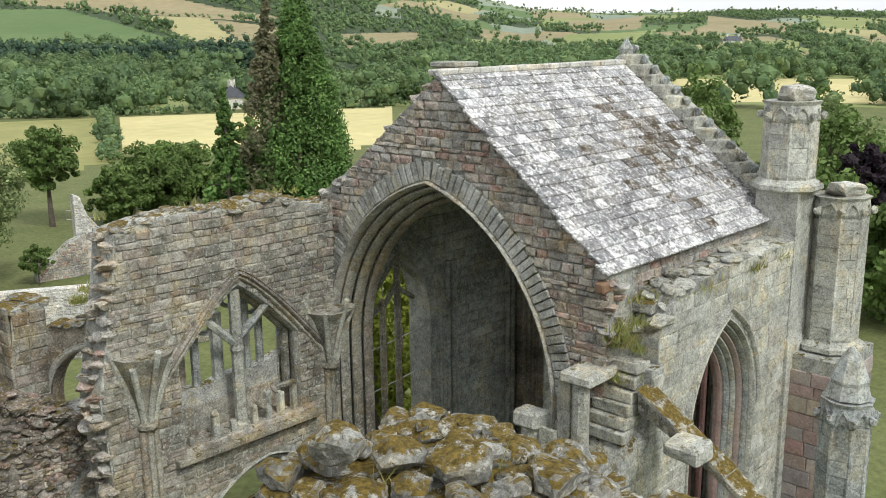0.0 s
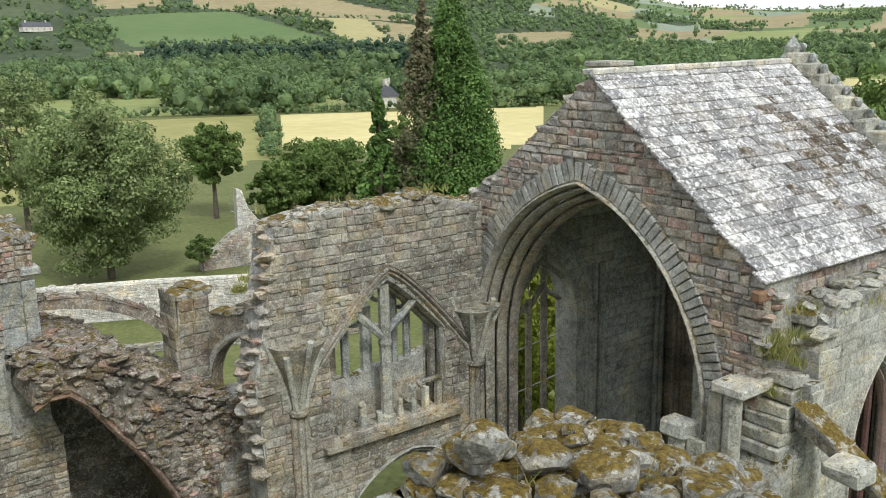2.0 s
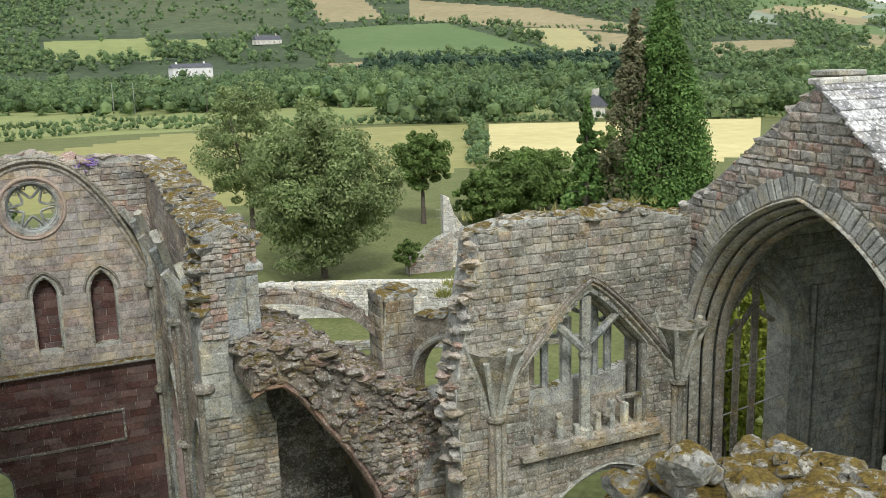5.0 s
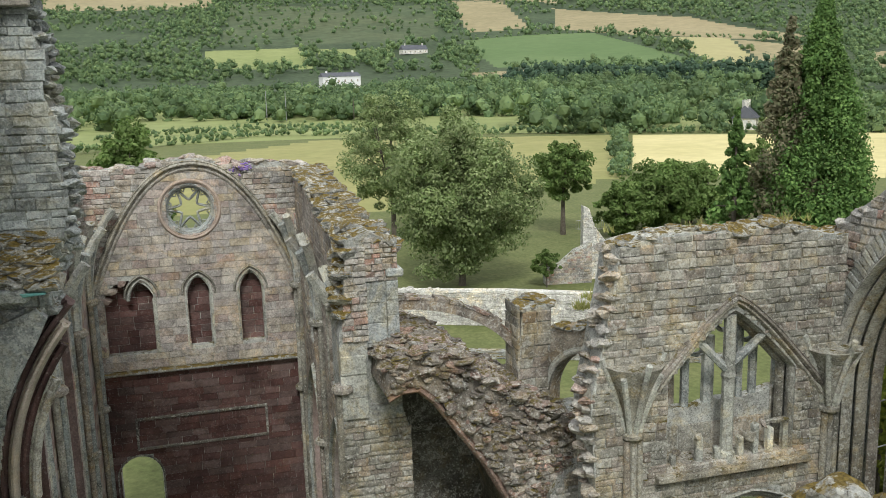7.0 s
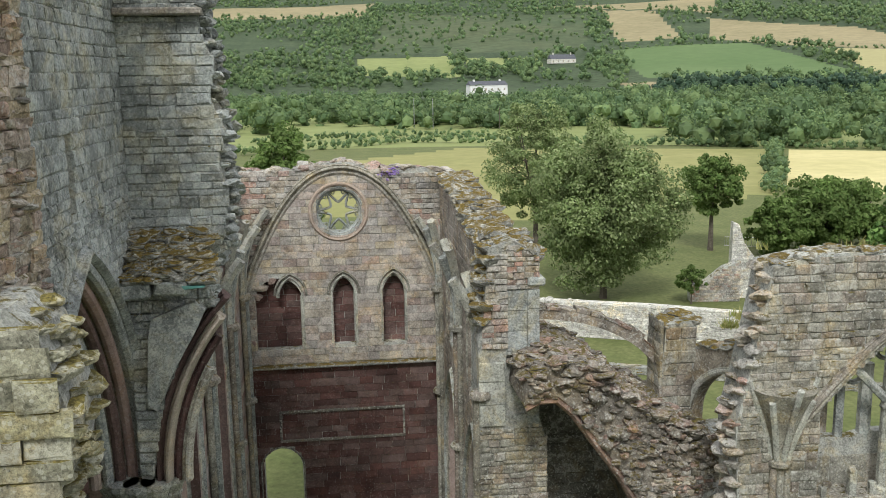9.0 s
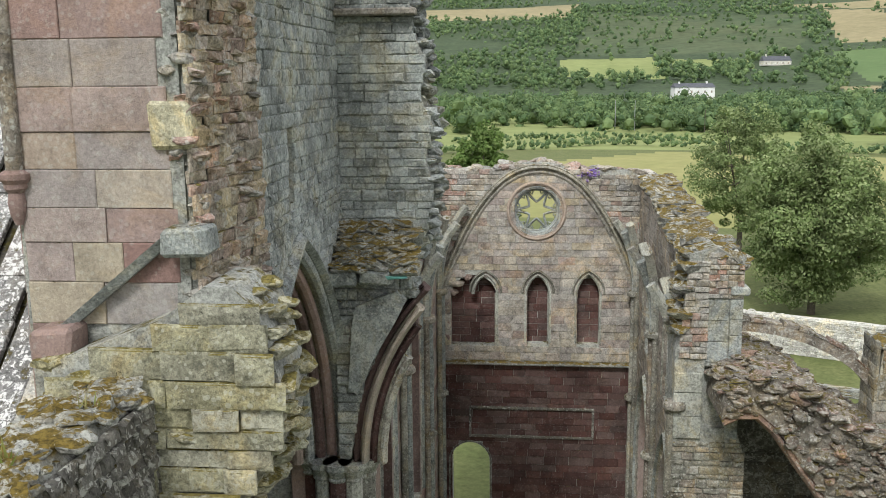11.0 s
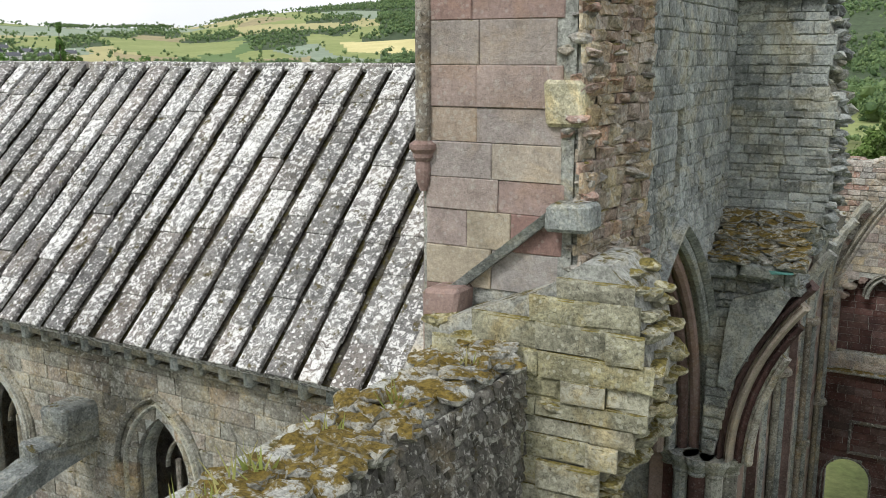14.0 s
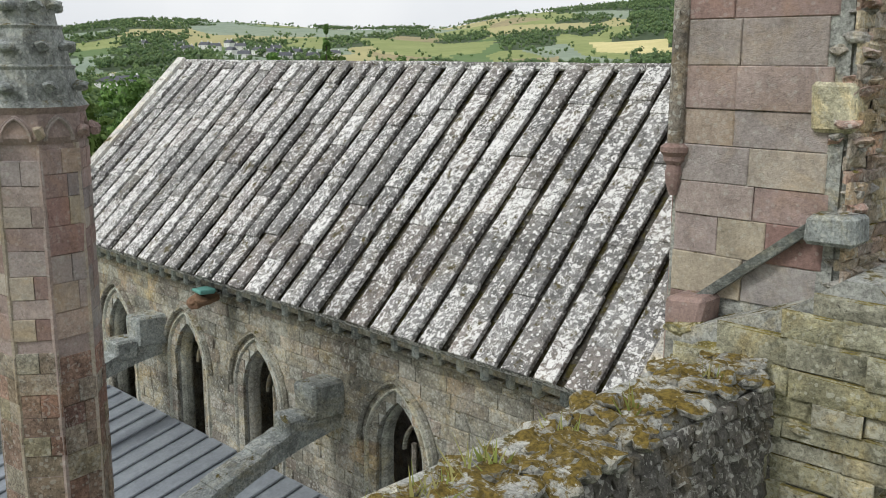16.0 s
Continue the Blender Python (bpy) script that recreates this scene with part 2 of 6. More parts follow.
def part(name, me, parent=None, label="", kind=""):
    ob = new(name, me)
    ob.parent = parent
    return tagged(ob, label, kind=kind)


def thing(name, label, category, group="", kind="", at=(0, 0, 0)):
    ob = new(name)
    ob.location = at
    ob.empty_display_size = 0.2
    return tagged(ob, label, category, group, kind)


class Face:
    """A wall's plane: u runs along it, v is up, n points out of it."""

    def __init__(self, o, u, n):
        self.o, self.u, self.n = np.array(o, float), np.array(u, float) / np.linalg.norm(u), np.array(n, float) / np.linalg.norm(n)

    def p(self, u, v, d=0.0):
        return self.o + self.u * u + np.array((0, 0, 1.0)) * v + self.n * d

    def matrix(self, u, v, d, su=1, sv=1, sd=1):
        m = Matrix.Identity(4)
        for r in range(3):
            m[r][0], m[r][1], m[r][2], m[r][3] = self.u[r] * su, (0, 0, 1)[r] * sv, self.n[r] * sd, self.p(u, v, d)[r]
        return m


def arch(c, a, zs, za, n=12, foot=0.0):
    """A pointed arch from the right springing over the apex to the left one; foot: how far its jambs go down."""
    h = za - zs
    r = (a * a + h * h) / (2 * a)
    end = math.atan2(h, r - a) if r > a else math.pi / 2
    half = [(r * math.cos(end * i / n) - (r - a), r * math.sin(end * i / n)) for i in range(n + 1)]
    pts = [(c + x, zs + y) for x, y in half] + [(c - x, zs + y) for x, y in half[-2::-1]]
    return [(c + a, zs - foot)] * (foot > 0) + pts + [(c - a, zs - foot)] * (foot > 0)


def lancet(c, a, zs, za, bend=1.2, n=10, foot=0.0):
    """A steep, nearly straight-sided pointed arch, right to left."""
    half = [(a * (1 - i / n), (za - zs) * (1 - (1 - i / n) ** bend)) for i in range(n + 1)]
    pts = [(c + x, zs + y) for x, y in half] + [(c - x, zs + y) for x, y in half[-2::-1]]
    return [(c + a, zs - foot)] * (foot > 0) + pts + [(c - a, zs - foot)] * (foot > 0)


def inside(poly, u, v):
    res = np.zeros(np.shape(u), bool)
    for (x0, y0), (x1, y1) in zip(poly, poly[1:] + poly[:1]):
        if y0 != y1:
            res ^= ((y0 > v) != (y1 > v)) & (u < (x1 - x0) * (v - y0) / (y1 - y0) + x0)
    return res


def slab(face, outer, holes, thick, mat, name, front=-0.012):
    """A wall of some thickness with openings cut right through it."""
    loops = [outer] + holes
    flat = [q for lp in loops for q in lp]
    tris = tessellate_polygon([[Vector((x, y, 0)) for x, y in lp] for lp in loops])
    k = len(flat)
    verts = [face.p(x, y, front) for x, y in flat] + [face.p(x, y, front - thick) for x, y in flat]
    faces = [t for t in tris] + [(a + k, c + k, b + k) for a, b, c in tris]
    s = 0
    for lp in loops:
        m = len(lp)
        faces += [(s + i, s + (i + 1) % m, s + (i + 1) % m + k, s + i + k) for i in range(m)]
        s += m
    me = mesh_of(name, verts, faces, mat)
    bm = bmesh.new()
    bm.from_mesh(me)
    bmesh.ops.recalc_face_normals(bm, faces=bm.faces)
    bm.to_mesh(me)
    bm.free()
    return me


def unit_block(rng, rough):
    """A dressed block: a chamfered front on a box, its corners a little off."""
    j = lambda s: rng.uniform(-s, s)
    sq = [(-0.5, -0.5), (0.5, -0.5), (0.5, 0.5), (-0.5, 0.5)]
    c = 0.01 + 0.1 * rough
    v = [(x, y, -1.0) for x, y in sq]
    v += [(x + j(0.05 * rough), y + j(0.07 * rough), -0.12 - 0.25 * rough + j(0.1 * rough)) for x, y in sq]
    v += [(x * (1 - 2 * c) + j(0.1 * rough), y * (1 - 2.4 * c) + j(0.1 * rough), j(0.3 * rough)) for x, y in sq]
    v += [(j(0.15), j(0.15), 0.12 * rough + j(0.25 * rough))]
    f = [(i, (i + 1) % 4, 4 + (i + 1) % 4, 4 + i) for i in range(4)] + [(4 + i, 4 + (i + 1) % 4, 8 + (i + 1) % 4, 8 + i) for i in range(4)]
    f += [(8 + i, 8 + (i + 1) % 4, 12) for i in range(4)]
    return np.array(v), f


BLOCKS = {}


def block_set(mat, rough):
    key = (mat.name, rough)
    if key not in BLOCKS:
        rng = random.Random(len(BLOCKS) + 5)
        BLOCKS[key] = [(v, f, mesh_of("stone", v, f, mat)) for v, f in (unit_block(rng, rough) for _ in range(7))]
    return BLOCKS[key]


def courses(face, outer, holes, hs, ls, mat, parent, rough=0.4, proud=0.035, gap=0.009, seed=1, parts=260, near=None, name="stone", zone=None):
    """Lays courses of blocks over a wall; those within near (u0, v0, u1, v1) are single stones, the rest one joined piece."""
    rng = random.Random(seed)
    us, vs = [q[0] for q in outer], [q[1] for q in outer]
    v, V, F, done, base = min(vs), [], [], 0, 0
    kinds = block_set(mat, rough)
    while v < max(vs):
        h = rng.uniform(*hs)
        u = np.arange(min(us), max(us), 0.05)
        ok = np.ones(len(u), bool)
        for y in (v + 0.03, v + h / 2, v + h - 0.03):
            ok &= inside(outer, u, np.full(len(u), y))
            for hole in holes:
                ok &= ~inside(hole, u, np.full(len(u), y))
        i = 0
        while i < len(u):
            if not ok[i]:
                i += 1
                continue
            k = i
            while k + 1 < len(u) and ok[k + 1]:
                k += 1
            a, end = u[i], u[k] + 0.05
            while end - a > 0.06:
                ln = rng.uniform(*ls)
                ln = end - a if end - a < ln * 1.45 else ln
                cu, cv, out = a + ln / 2, v + h / 2, proud * rng.uniform(0.5, 1.35)
                bv, bf, me = kinds[rng.randrange(len(kinds))]
                single = done < parts and (near is None or (near[0] <= cu <= near[2] and near[1] <= cv <= near[3]))
                sc = (ln - gap, h - gap, 0.09)
                if single:
                    ob = new(name, me)
                    ob.parent = parent
                    ob.matrix_local = face.matrix(cu, cv, out, *sc)
                    done += 1
                else:
                    q = bv * np.array(sc)
                    V.append(face.p(cu, cv, out) + np.outer(q[:, 0], face.u) + np.outer(q[:, 1], (0, 0, 1)) + np.outer(q[:, 2], face.n))
                    F += [tuple(x + base for x in g) for g in bf]
                    base += len(bv)
                a += ln
            i = k + 1
        v += h
    if V:
        part("masonry", mesh_of("masonry", np.concatenate(V), F, mat), parent, kind="stuff")


def wall(name, label, face, outer, holes, thick, mat, hs, ls, seed=1, rough=0.4, near=None, back=CORE, proud=0.035, parts=260, second=None):
    ob = part(name, slab(face, outer, holes, thick, back, name))
    tagged(ob, label, "wall", kind="structure")
    courses(face, outer, holes, hs, ls, mat, ob, rough, proud, seed=seed, near=near, parts=parts)
    return ob


def sweep(face, path, profile, mat, name, parent, label="", closed=False):
    """Runs a closed profile of (outward, forward) points along a path on a wall."""
    P = np.array(path, float)
    T = np.zeros_like(P)
    T[1:-1], T[0], T[-1] = P[2:] - P[:-2], P[1] - P[0], P[-1] - P[-2]
    T /= np.linalg.norm(T, axis=1)[:, None] + 1e-9
    N = np.stack([T[:, 1], -T[:, 0]], 1)
    k, verts = len(profile), []
    for (x, y), (nx, ny) in zip(P, N):
        verts += [face.p(x + nx * a, y + ny * a, d) for a, d in profile]
    faces = [(i * k + j, i * k + (j + 1) % k, (i + 1) * k + (j + 1) % k, (i + 1) * k + j) for i in range(len(P) - 1) for j in range(k)]
    faces += [tuple(range(k)), tuple(range((len(P) - 1) * k, len(P) * k))]
    me = mesh_of(name, verts, faces, mat)
    bm = bmesh.new()
    bm.from_mesh(me)
    bmesh.ops.recalc_face_normals(bm, faces=bm.faces)
    bm.to_mesh(me)
    bm.free()
    return part(name, me, parent, label)


def roll(r0, r1, d0, d1):
    """A moulding's section: a fillet, a hollow and a round."""
    w, h = r1 - r0, d1 - d0
    return [(r0, d0), (r0, d0 + h * 0.55), (r0 + w * 0.15, d0 + h * 0.8), (r0 + w * 0.35, d1), (r0 + w * 0.6, d0 + h * 0.95),
            (r0 + w * 0.72, d0 + h * 0.62), (r0 + w * 0.86, d0 + h * 0.72), (r1, d0 + h * 0.5), (r1, d0)]


def voussoirs(face, path, r0, r1, d0, d1, length, mat, parent, seed=3, name="voussoir"):
    rng = random.Random(seed)
    P = np.array(path, float)
    seg = np.linalg.norm(np.diff(P, axis=0), axis=1)
    s = np.concatenate([[0], np.cumsum(seg)])
    n = max(2, int(s[-1] / length))
    at = lambda q: np.array([np.interp(q, s, P[:, 0]), np.interp(q, s, P[:, 1])])
    for i in range(n):
        a, b = s[-1] * i / n + 0.008, s[-1] * (i + 1) / n - 0.008
        pa, pb = at(a), at(b)
        t = (pb - pa) / (np.linalg.norm(pb - pa) + 1e-9)
        nr = np.array([t[1], -t[0]])
        out, dd = r1 + rng.uniform(-0.06, 0.06), d1 + rng.uniform(-0.025, 0.025)
        q = []
        for d, ins in ((d0, 0.0), (dd - 0.02, 0.0), (dd, 0.015)):
            for base, rad, sg in ((pa, r0, 1), (pb, r0, -1), (pb, out, -1), (pa, out, 1)):
                w = base + nr * (rad + (ins if rad == r0 else -ins)) + t * sg * ins
                q.append(face.p(w[0], w[1], d))
        f = [(0, 1, 5, 4), (1, 2, 6, 5), (2, 3, 7, 6), (3, 0, 4, 7), (4, 5, 9, 8), (5, 6, 10, 9), (6, 7, 11, 10), (7, 4, 8, 11), (8, 9, 10, 11)]
        part(name, mesh_of(name, q, f, mat), parent)


def tube(p0, p1, r0, r1=None, sides=10, mat=None, name="shaft", parent=None, rings=1, label=""):
    p0, p1 = np.array(p0, float), np.array(p1, float)
    ax = (p1 - p0) / np.linalg.norm(p1 - p0)
    e = np.cross(ax, (0, 0, 1) if abs(ax[2]) < 0.9 else (1, 0, 0))
    e /= np.linalg.norm(e)
    g = np.cross(ax, e)
    r1 = r0 if r1 is None else r1
    v = []
    for i in range(rings + 1):
        q = i / rings
        for k in range(sides):
            a = 2 * math.pi * k / sides
            v.append(p0 + (p1 - p0) * q + (e * math.cos(a) + g * math.sin(a)) * (r0 + (r1 - r0) * q))
    f = [(i * sides + k, i * sides + (k + 1) % sides, (i + 1) * sides + (k + 1) % sides, (i + 1) * sides + k) for i in range(rings) for k in range(sides)]
    f += [tuple(range(sides))[::-1], tuple(range(rings * sides, (rings + 1) * sides))]
    me = mesh_of(name, v, f, mat)
    return part(name, me, parent, label)


def turned(at, prof, sides, mat, name, parent, label="", rot=0.0):
    """A turned or polygonal piece from (radius, height) pairs."""
    v = [(at[0] + r * math.cos(2 * math.pi * k / sides + rot), at[1] + r * math.sin(2 * math.pi * k / sides + rot), at[2] + z) for r, z in prof for k in range(sides)]
    f = [(i * sides + k, i * sides + (k + 1) % sides, (i + 1) * sides + (k + 1) % sides, (i + 1) * sides + k) for i in range(len(prof) - 1) for k in range(sides)]
    f += [tuple(range(sides))[::-1], tuple(range((len(prof) - 1) * sides, len(prof) * sides))]
    return part(name, mesh_of(name, v, f, mat), parent, label)


def box(x0, y0, z0, x1, y1, z1, mat, name, parent=None, label="", bevel=0.03, jig=0.0, seed=0):
    bm = bmesh.new()
    bmesh.ops.create_cube(bm, size=1)
    rng = random.Random(seed)
    for v in bm.verts:
        v.co = Vector((x0 if v.co.x < 0 else x1, y0 if v.co.y < 0 else y1, z0 if v.co.z < 0 else z1)) + Vector([rng.uniform(-jig, jig) for _ in range(3)])
    if bevel:
        bmesh.ops.bevel(bm, geom=bm.edges[:], offset=bevel, segments=1, affect="EDGES")
    me = bpy.data.meshes.new(name)
    bm.to_mesh(me)
    bm.free()
    me.materials.append(mat)
    return part(name, me, parent, label)


def rock_kinds():
    """Broken stones: a ball cut flat by a dozen planes, then roughened."""
    kinds = []
    for k in range(9):
        rr = random.Random(k + 50)
        bm = bmesh.new()
        bmesh.ops.create_icosphere(bm, subdivisions=3, radius=1)
        cuts = [Vector((rr.gauss(0, 1), rr.gauss(0, 1), rr.gauss(0, 1))).normalized() for _ in range(9)] + [Vector((0, 0, 1)), Vector((0, 0, -1))]
        dist = [rr.uniform(0.52, 0.82) for _ in cuts]
        for v in bm.verts:
            c = v.co.copy()
            for n, d in zip(cuts, dist):
                over = c.dot(n) - d
                if over > 0:
                    c -= n * over
            c += v.co * (0.1 * noise.noise(v.co * 2.1 + Vector((k * 7, 0, 0))) + 0.09 * noise.noise(v.co * 5.5 + Vector((0, k * 5, 0))) + 0.05 * noise.noise(v.co * 11 + Vector((0, k * 3, 0))))
            v.co = c
        kinds.append((np.array([v.co[:] for v in bm.verts]), [tuple(v.index for v in f.verts) for f in bm.faces]))
        bm.free()
    return kinds


ROCKS = rock_kinds()


def rocks(name, spots, mat, parent=None, singles=0, seed=1):
    """Rough stones at (x, y, z, sx, sy, sz): the first few single, the others joined."""
    rng = random.Random(seed)
    V, F, base = [], [], 0
    for i, (x, y, z, sx, sy, sz) in enumerate(spots):
        rv, rf = ROCKS[rng.randrange(len(ROCKS))]
        m = np.array(Euler((rng.uniform(-0.25, 0.25), rng.uniform(-0.25, 0.25), rng.uniform(0, 6.28))).to_matrix())
        q = (rv * np.array((sx, sy, sz))) @ m.T + np.array((x, y, z))
        if i < singles:
            part("stone", mesh_of("stone", q, rf, mat), parent)
        else:
            V.append(q)
            F += [tuple(k + base for k in g) for g in rf]
            base += len(rv)
    if V:
        return part(name, mesh_of(name, np.concatenate(V), F, mat), parent, kind="stuff")


def ragged_top(face, pts, depth, mat, parent, seed=1, step=0.34, size=0.28, rows=2):
    """Loose stones and core along a broken wall head; pts: (u, v) along it."""
    rng = random.Random(seed)
    spots = []
    for (u0, v0), (u1, v1) in zip(pts, pts[1:]):
        n = max(1, int(math.hypot(u1 - u0, v1 - v0) / step))
        for i in range(n):
            for r in range(rows):
                q = (i + rng.uniform(0.1, 0.9)) / n
                s = size * rng.uniform(0.6, 1.35)
                x, y, z = face.p(u0 + (u1 - u0) * q, v0 + (v1 - v0) * q + rng.uniform(-0.12, 0.05), -depth * (r + rng.uniform(0.3, 0.7)) / rows)
                spots.append((x, y, z, s * 1.25, s * 1.1, s * 0.62))
    rocks("loose_rubble", spots, mat, parent, seed=seed)


# ---- presbytery: west gable over the great arch, side walls, roof ----
west = Face((16.6, 0, 0), (0, -1, 0), (-1, 0, 0))
big = arch(-16.5, 4.1, 11.0, 16.2, 14, 11.0)
gable_line = [(-21.6, 0.0), (-11.0, 0.0), (-11.0, 14.8), (-16.2, 18.9), (-19.6, 16.3), (-21.6, 15.0)]
gable = wall("wall_presbytery_gable", "broken rubble gable wall round a tall pointed arch", west, gable_line, [arch(-16.5, 4.62, 11.0, 16.85, 14, 11.0)], 1.1, RUBBLE,
             (0.1, 0.29), (0.18, 0.6), 11, 1.2, (-20.5, 14.5, -11.0, 19.0), CORE, 0.05, 280)
part("arch_core", slab(west, arch(-16.5, 4.66, 11.0, 16.9, 14, 11.0)[::-1], [arch(-16.5, 4.1, 11.0, 16.2, 14, 11.0)[::-1]], 1.05, CORE, "arch_core", -0.02), gable)
voussoirs(west, arch(-16.5, 4.22, 11.0, 16.33, 24), 0.0, 0.5, -0.1, 0.09, 0.2, CORE, gable)
for r0, r1, d in ((-0.02, 0.14, 0.16), (-0.2, 0.0, -0.12), (-0.4, -0.18, -0.42), (-0.55, -0.38, -0.75)):
    sweep(west, arch(-16.5, 4.1, 11.0, 16.2, 20, 10.9), roll(r0, r1, d - 0.3, d), MIXED if d < 0 else BUFF, "arch_moulding", gable, "weathered buff stone arch moulding")
ragged_top(west, [(-21.4, 15.0), (-19.6, 16.2), (-16.25, 18.85)], 0.6, RUBBLE, gable, 4, 0.3, 0.22)
ragged_top(west, [(-11.1, 12.2), (-11.0, 14.6)], 0.5, RUBBLE, gable, 5, 0.3, 0.2)
box(16.35, 10.95, 14.35, 16.9, 11.2, 14.6, RUST, "kneeler_stone", gable, "orange-red kneeler stone", 0.04, 0.02)

in_n = Face((0, 20.6, 0), (1, 0, 0), (0, -1, 0))
presb_n = wall("wall_presbytery_north", "grey ashlar inner wall with a tall traceried window", in_n, [(16.62, 0), (25.0, 0), (25.0, 14.6), (16.62, 14.6)],
               [arch(19.35, 1.35, 10.9, 13.3, 10, 7.0)], 1.0, GREY, (0.28, 0.36), (0.5, 1.0), 21, 0.3, (17, 9, 23, 14), CORE, 0.02, 200)
for k in range(4):
    sweep(in_n, arch(19.35, 1.5 + 0.16 * k, 10.9, 13.5 + 0.16 * k, 12, 6.8), roll(-0.08, 0.08, -0.25 + 0.06 * k, -0.02 + 0.05 * k), GREY, "window_moulding", presb_n)
for x, top in ((18.75, 11.8), (19.4, 13.2)):
    tube((x, 20.8, 4), (x, 20.8, top), 0.11, 0.11, 8, MIXED, "mullion", presb_n)
for z in (8.9, 10.3):
    tube((18.0, 20.8, z - 0.1), (20.7, 20.8, z + 0.2), 0.02, 0.02, 6, STEEL, "tie_bar", presb_n)
for a, b in (((18.75, 11.5), (19.35, 12.2)), ((19.35, 12.1), (20.1, 11.6)), ((18.2, 11.3), (18.75, 11.7)), ((19.4, 12.9), (20.2, 12.3)), ((18.5, 12.2), (19.3, 13.0))):
    tube((a[0], 20.8, a[1]), (b[0], 20.8, b[1]), 0.09, 0.09, 7, MIXED, "tracery_bar", presb_n)
in_e = Face((25.0, 0, 0), (0, -1, 0), (-1, 0, 0))
presb_e = wall("wall_presbytery_east", "dark brown inner east wall with the jamb of a great window", in_e, [(-21.5, 0), (-10.6, 0), (-10.6, 14.8), (-16.2, 19.2), (-21.5, 14.8)],
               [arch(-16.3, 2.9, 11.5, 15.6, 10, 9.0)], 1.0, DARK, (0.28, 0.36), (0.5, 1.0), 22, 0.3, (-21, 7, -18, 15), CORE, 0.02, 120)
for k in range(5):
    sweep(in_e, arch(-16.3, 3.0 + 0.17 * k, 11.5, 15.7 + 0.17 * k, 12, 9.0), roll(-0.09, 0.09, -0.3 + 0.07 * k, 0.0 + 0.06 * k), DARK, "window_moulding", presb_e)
for y in (14.2, 15.6, 17.0, 18.4):
    tube((25.4, y, 2), (25.4, y, 15), 0.1, 0.1, 8, DARK, "mullion", presb_e)
for x in (17.4, 21.6, 24.7):
    for dx in (-0.16, 0.0, 0.16):
        tube((x + dx, 20.5 - 0.1 * (dx == 0), 0), (x + dx, 20.5 - 0.1 * (dx == 0), 12.6), 0.09, 0.09, 8, GREY, "wall_shaft", presb_n)
out_s = Face((0, 10.2, 0), (1, 0, 0), (0, -1, 0))
s_win = arch(20.75, 1.75, 10.2, 13.0, 10, 6.0)
presb_s = wall("wall_presbytery_south", "pale buff ashlar wall with a deep moulded pointed window", out_s, [(17.5, 0), (25.2, 0), (25.2, 14.35), (21, 14.3), (18.1, 14.15), (17.5, 13.2)],
               [s_win], 1.2, BUFF, (0.3, 0.4), (0.6, 1.2), 23, 0.25, (17.5, 8.5, 25.2, 14.4), CORE, 0.02, 260)
for k in range(6):
    sweep(out_s, arch(20.75, 1.72 - 0.13 * k, 10.2, 12.96 - 0.16 * k, 14, 6), roll(-0.07, 0.07, -0.22 - 0.11 * k, 0.06 - 0.12 * k), (BUFF, GREY, PINK)[k % 3], "window_moulding", presb_s)
sweep(out_s, arch(20.75, 1.95, 10.2, 13.25, 14), roll(-0.09, 0.09, -0.05, 0.12), BUFF, "hood_mould", presb_s)
for x in (19.9, 20.5, 21.1):
    tube((x, 10.95, 4), (x, 10.95, 11.8), 0.1, 0.1, 8, RED, "mullion", presb_s)
ragged_top(out_s, [(17.6, 13.3), (18.2, 14.15), (21, 14.3), (23.6, 14.35)], 0.9, BUFF, presb_s, 6, 0.45, 0.26)
walk_s = box(17.6, 10.5, 13.7, 25.0, 11.6, 13.95, MOSSY, "wall_walk", presb_s, "weedy wall walk below the eaves", 0.02)
eaves = wall("wall_eaves", "low rubble wall under the slate eaves", Face((0, 11.15, 0), (1, 0, 0), (0, -1, 0)), [(16.8, 13.6), (24.6, 13.6), (24.6, 14.75), (16.8, 14.75)], [], 0.5,
             RUBBLE, (0.14, 0.24), (0.25, 0.6), 24, 0.8, None, CORE, 0.03, 60)

roof = thing("presbytery_roof", "steep stone-slate roof crusted with white lichen", "roof", kind="structure")
rng = random.Random(8)
eave_p, ridge_p = np.array((0, 10.95, 14.75)), np.array((0, 16.2, 18.98))
slope = ridge_p - eave_p
sl_len = np.linalg.norm(slope)
sl = slope / sl_len
nrm = np.array((0, -sl[2], sl[1]))
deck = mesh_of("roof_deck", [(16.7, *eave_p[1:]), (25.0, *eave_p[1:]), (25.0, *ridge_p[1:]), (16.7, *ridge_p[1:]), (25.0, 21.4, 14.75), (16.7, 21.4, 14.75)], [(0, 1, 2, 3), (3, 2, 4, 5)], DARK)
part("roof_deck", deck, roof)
MOSS_SLATE = stone("brown_mossed_slate", [(0.13, 0.115, 0.1), (0.17, 0.15, 0.13), (0.1, 0.09, 0.08)], 0.7, 0.5, 0.5, (0.1, 0.075, 0.04), (0.62, 0.62, 0.6), 0.35, 7.0)
old_slates = [mesh_of("slate", *unit_block(random.Random(40 + i), 0.3), MOSS_SLATE) for i in range(3)]
slates = [mesh_of("slate", *unit_block(random.Random(40 + i), 0.3), SLATE) for i in range(6)]
ROWS_N = 20
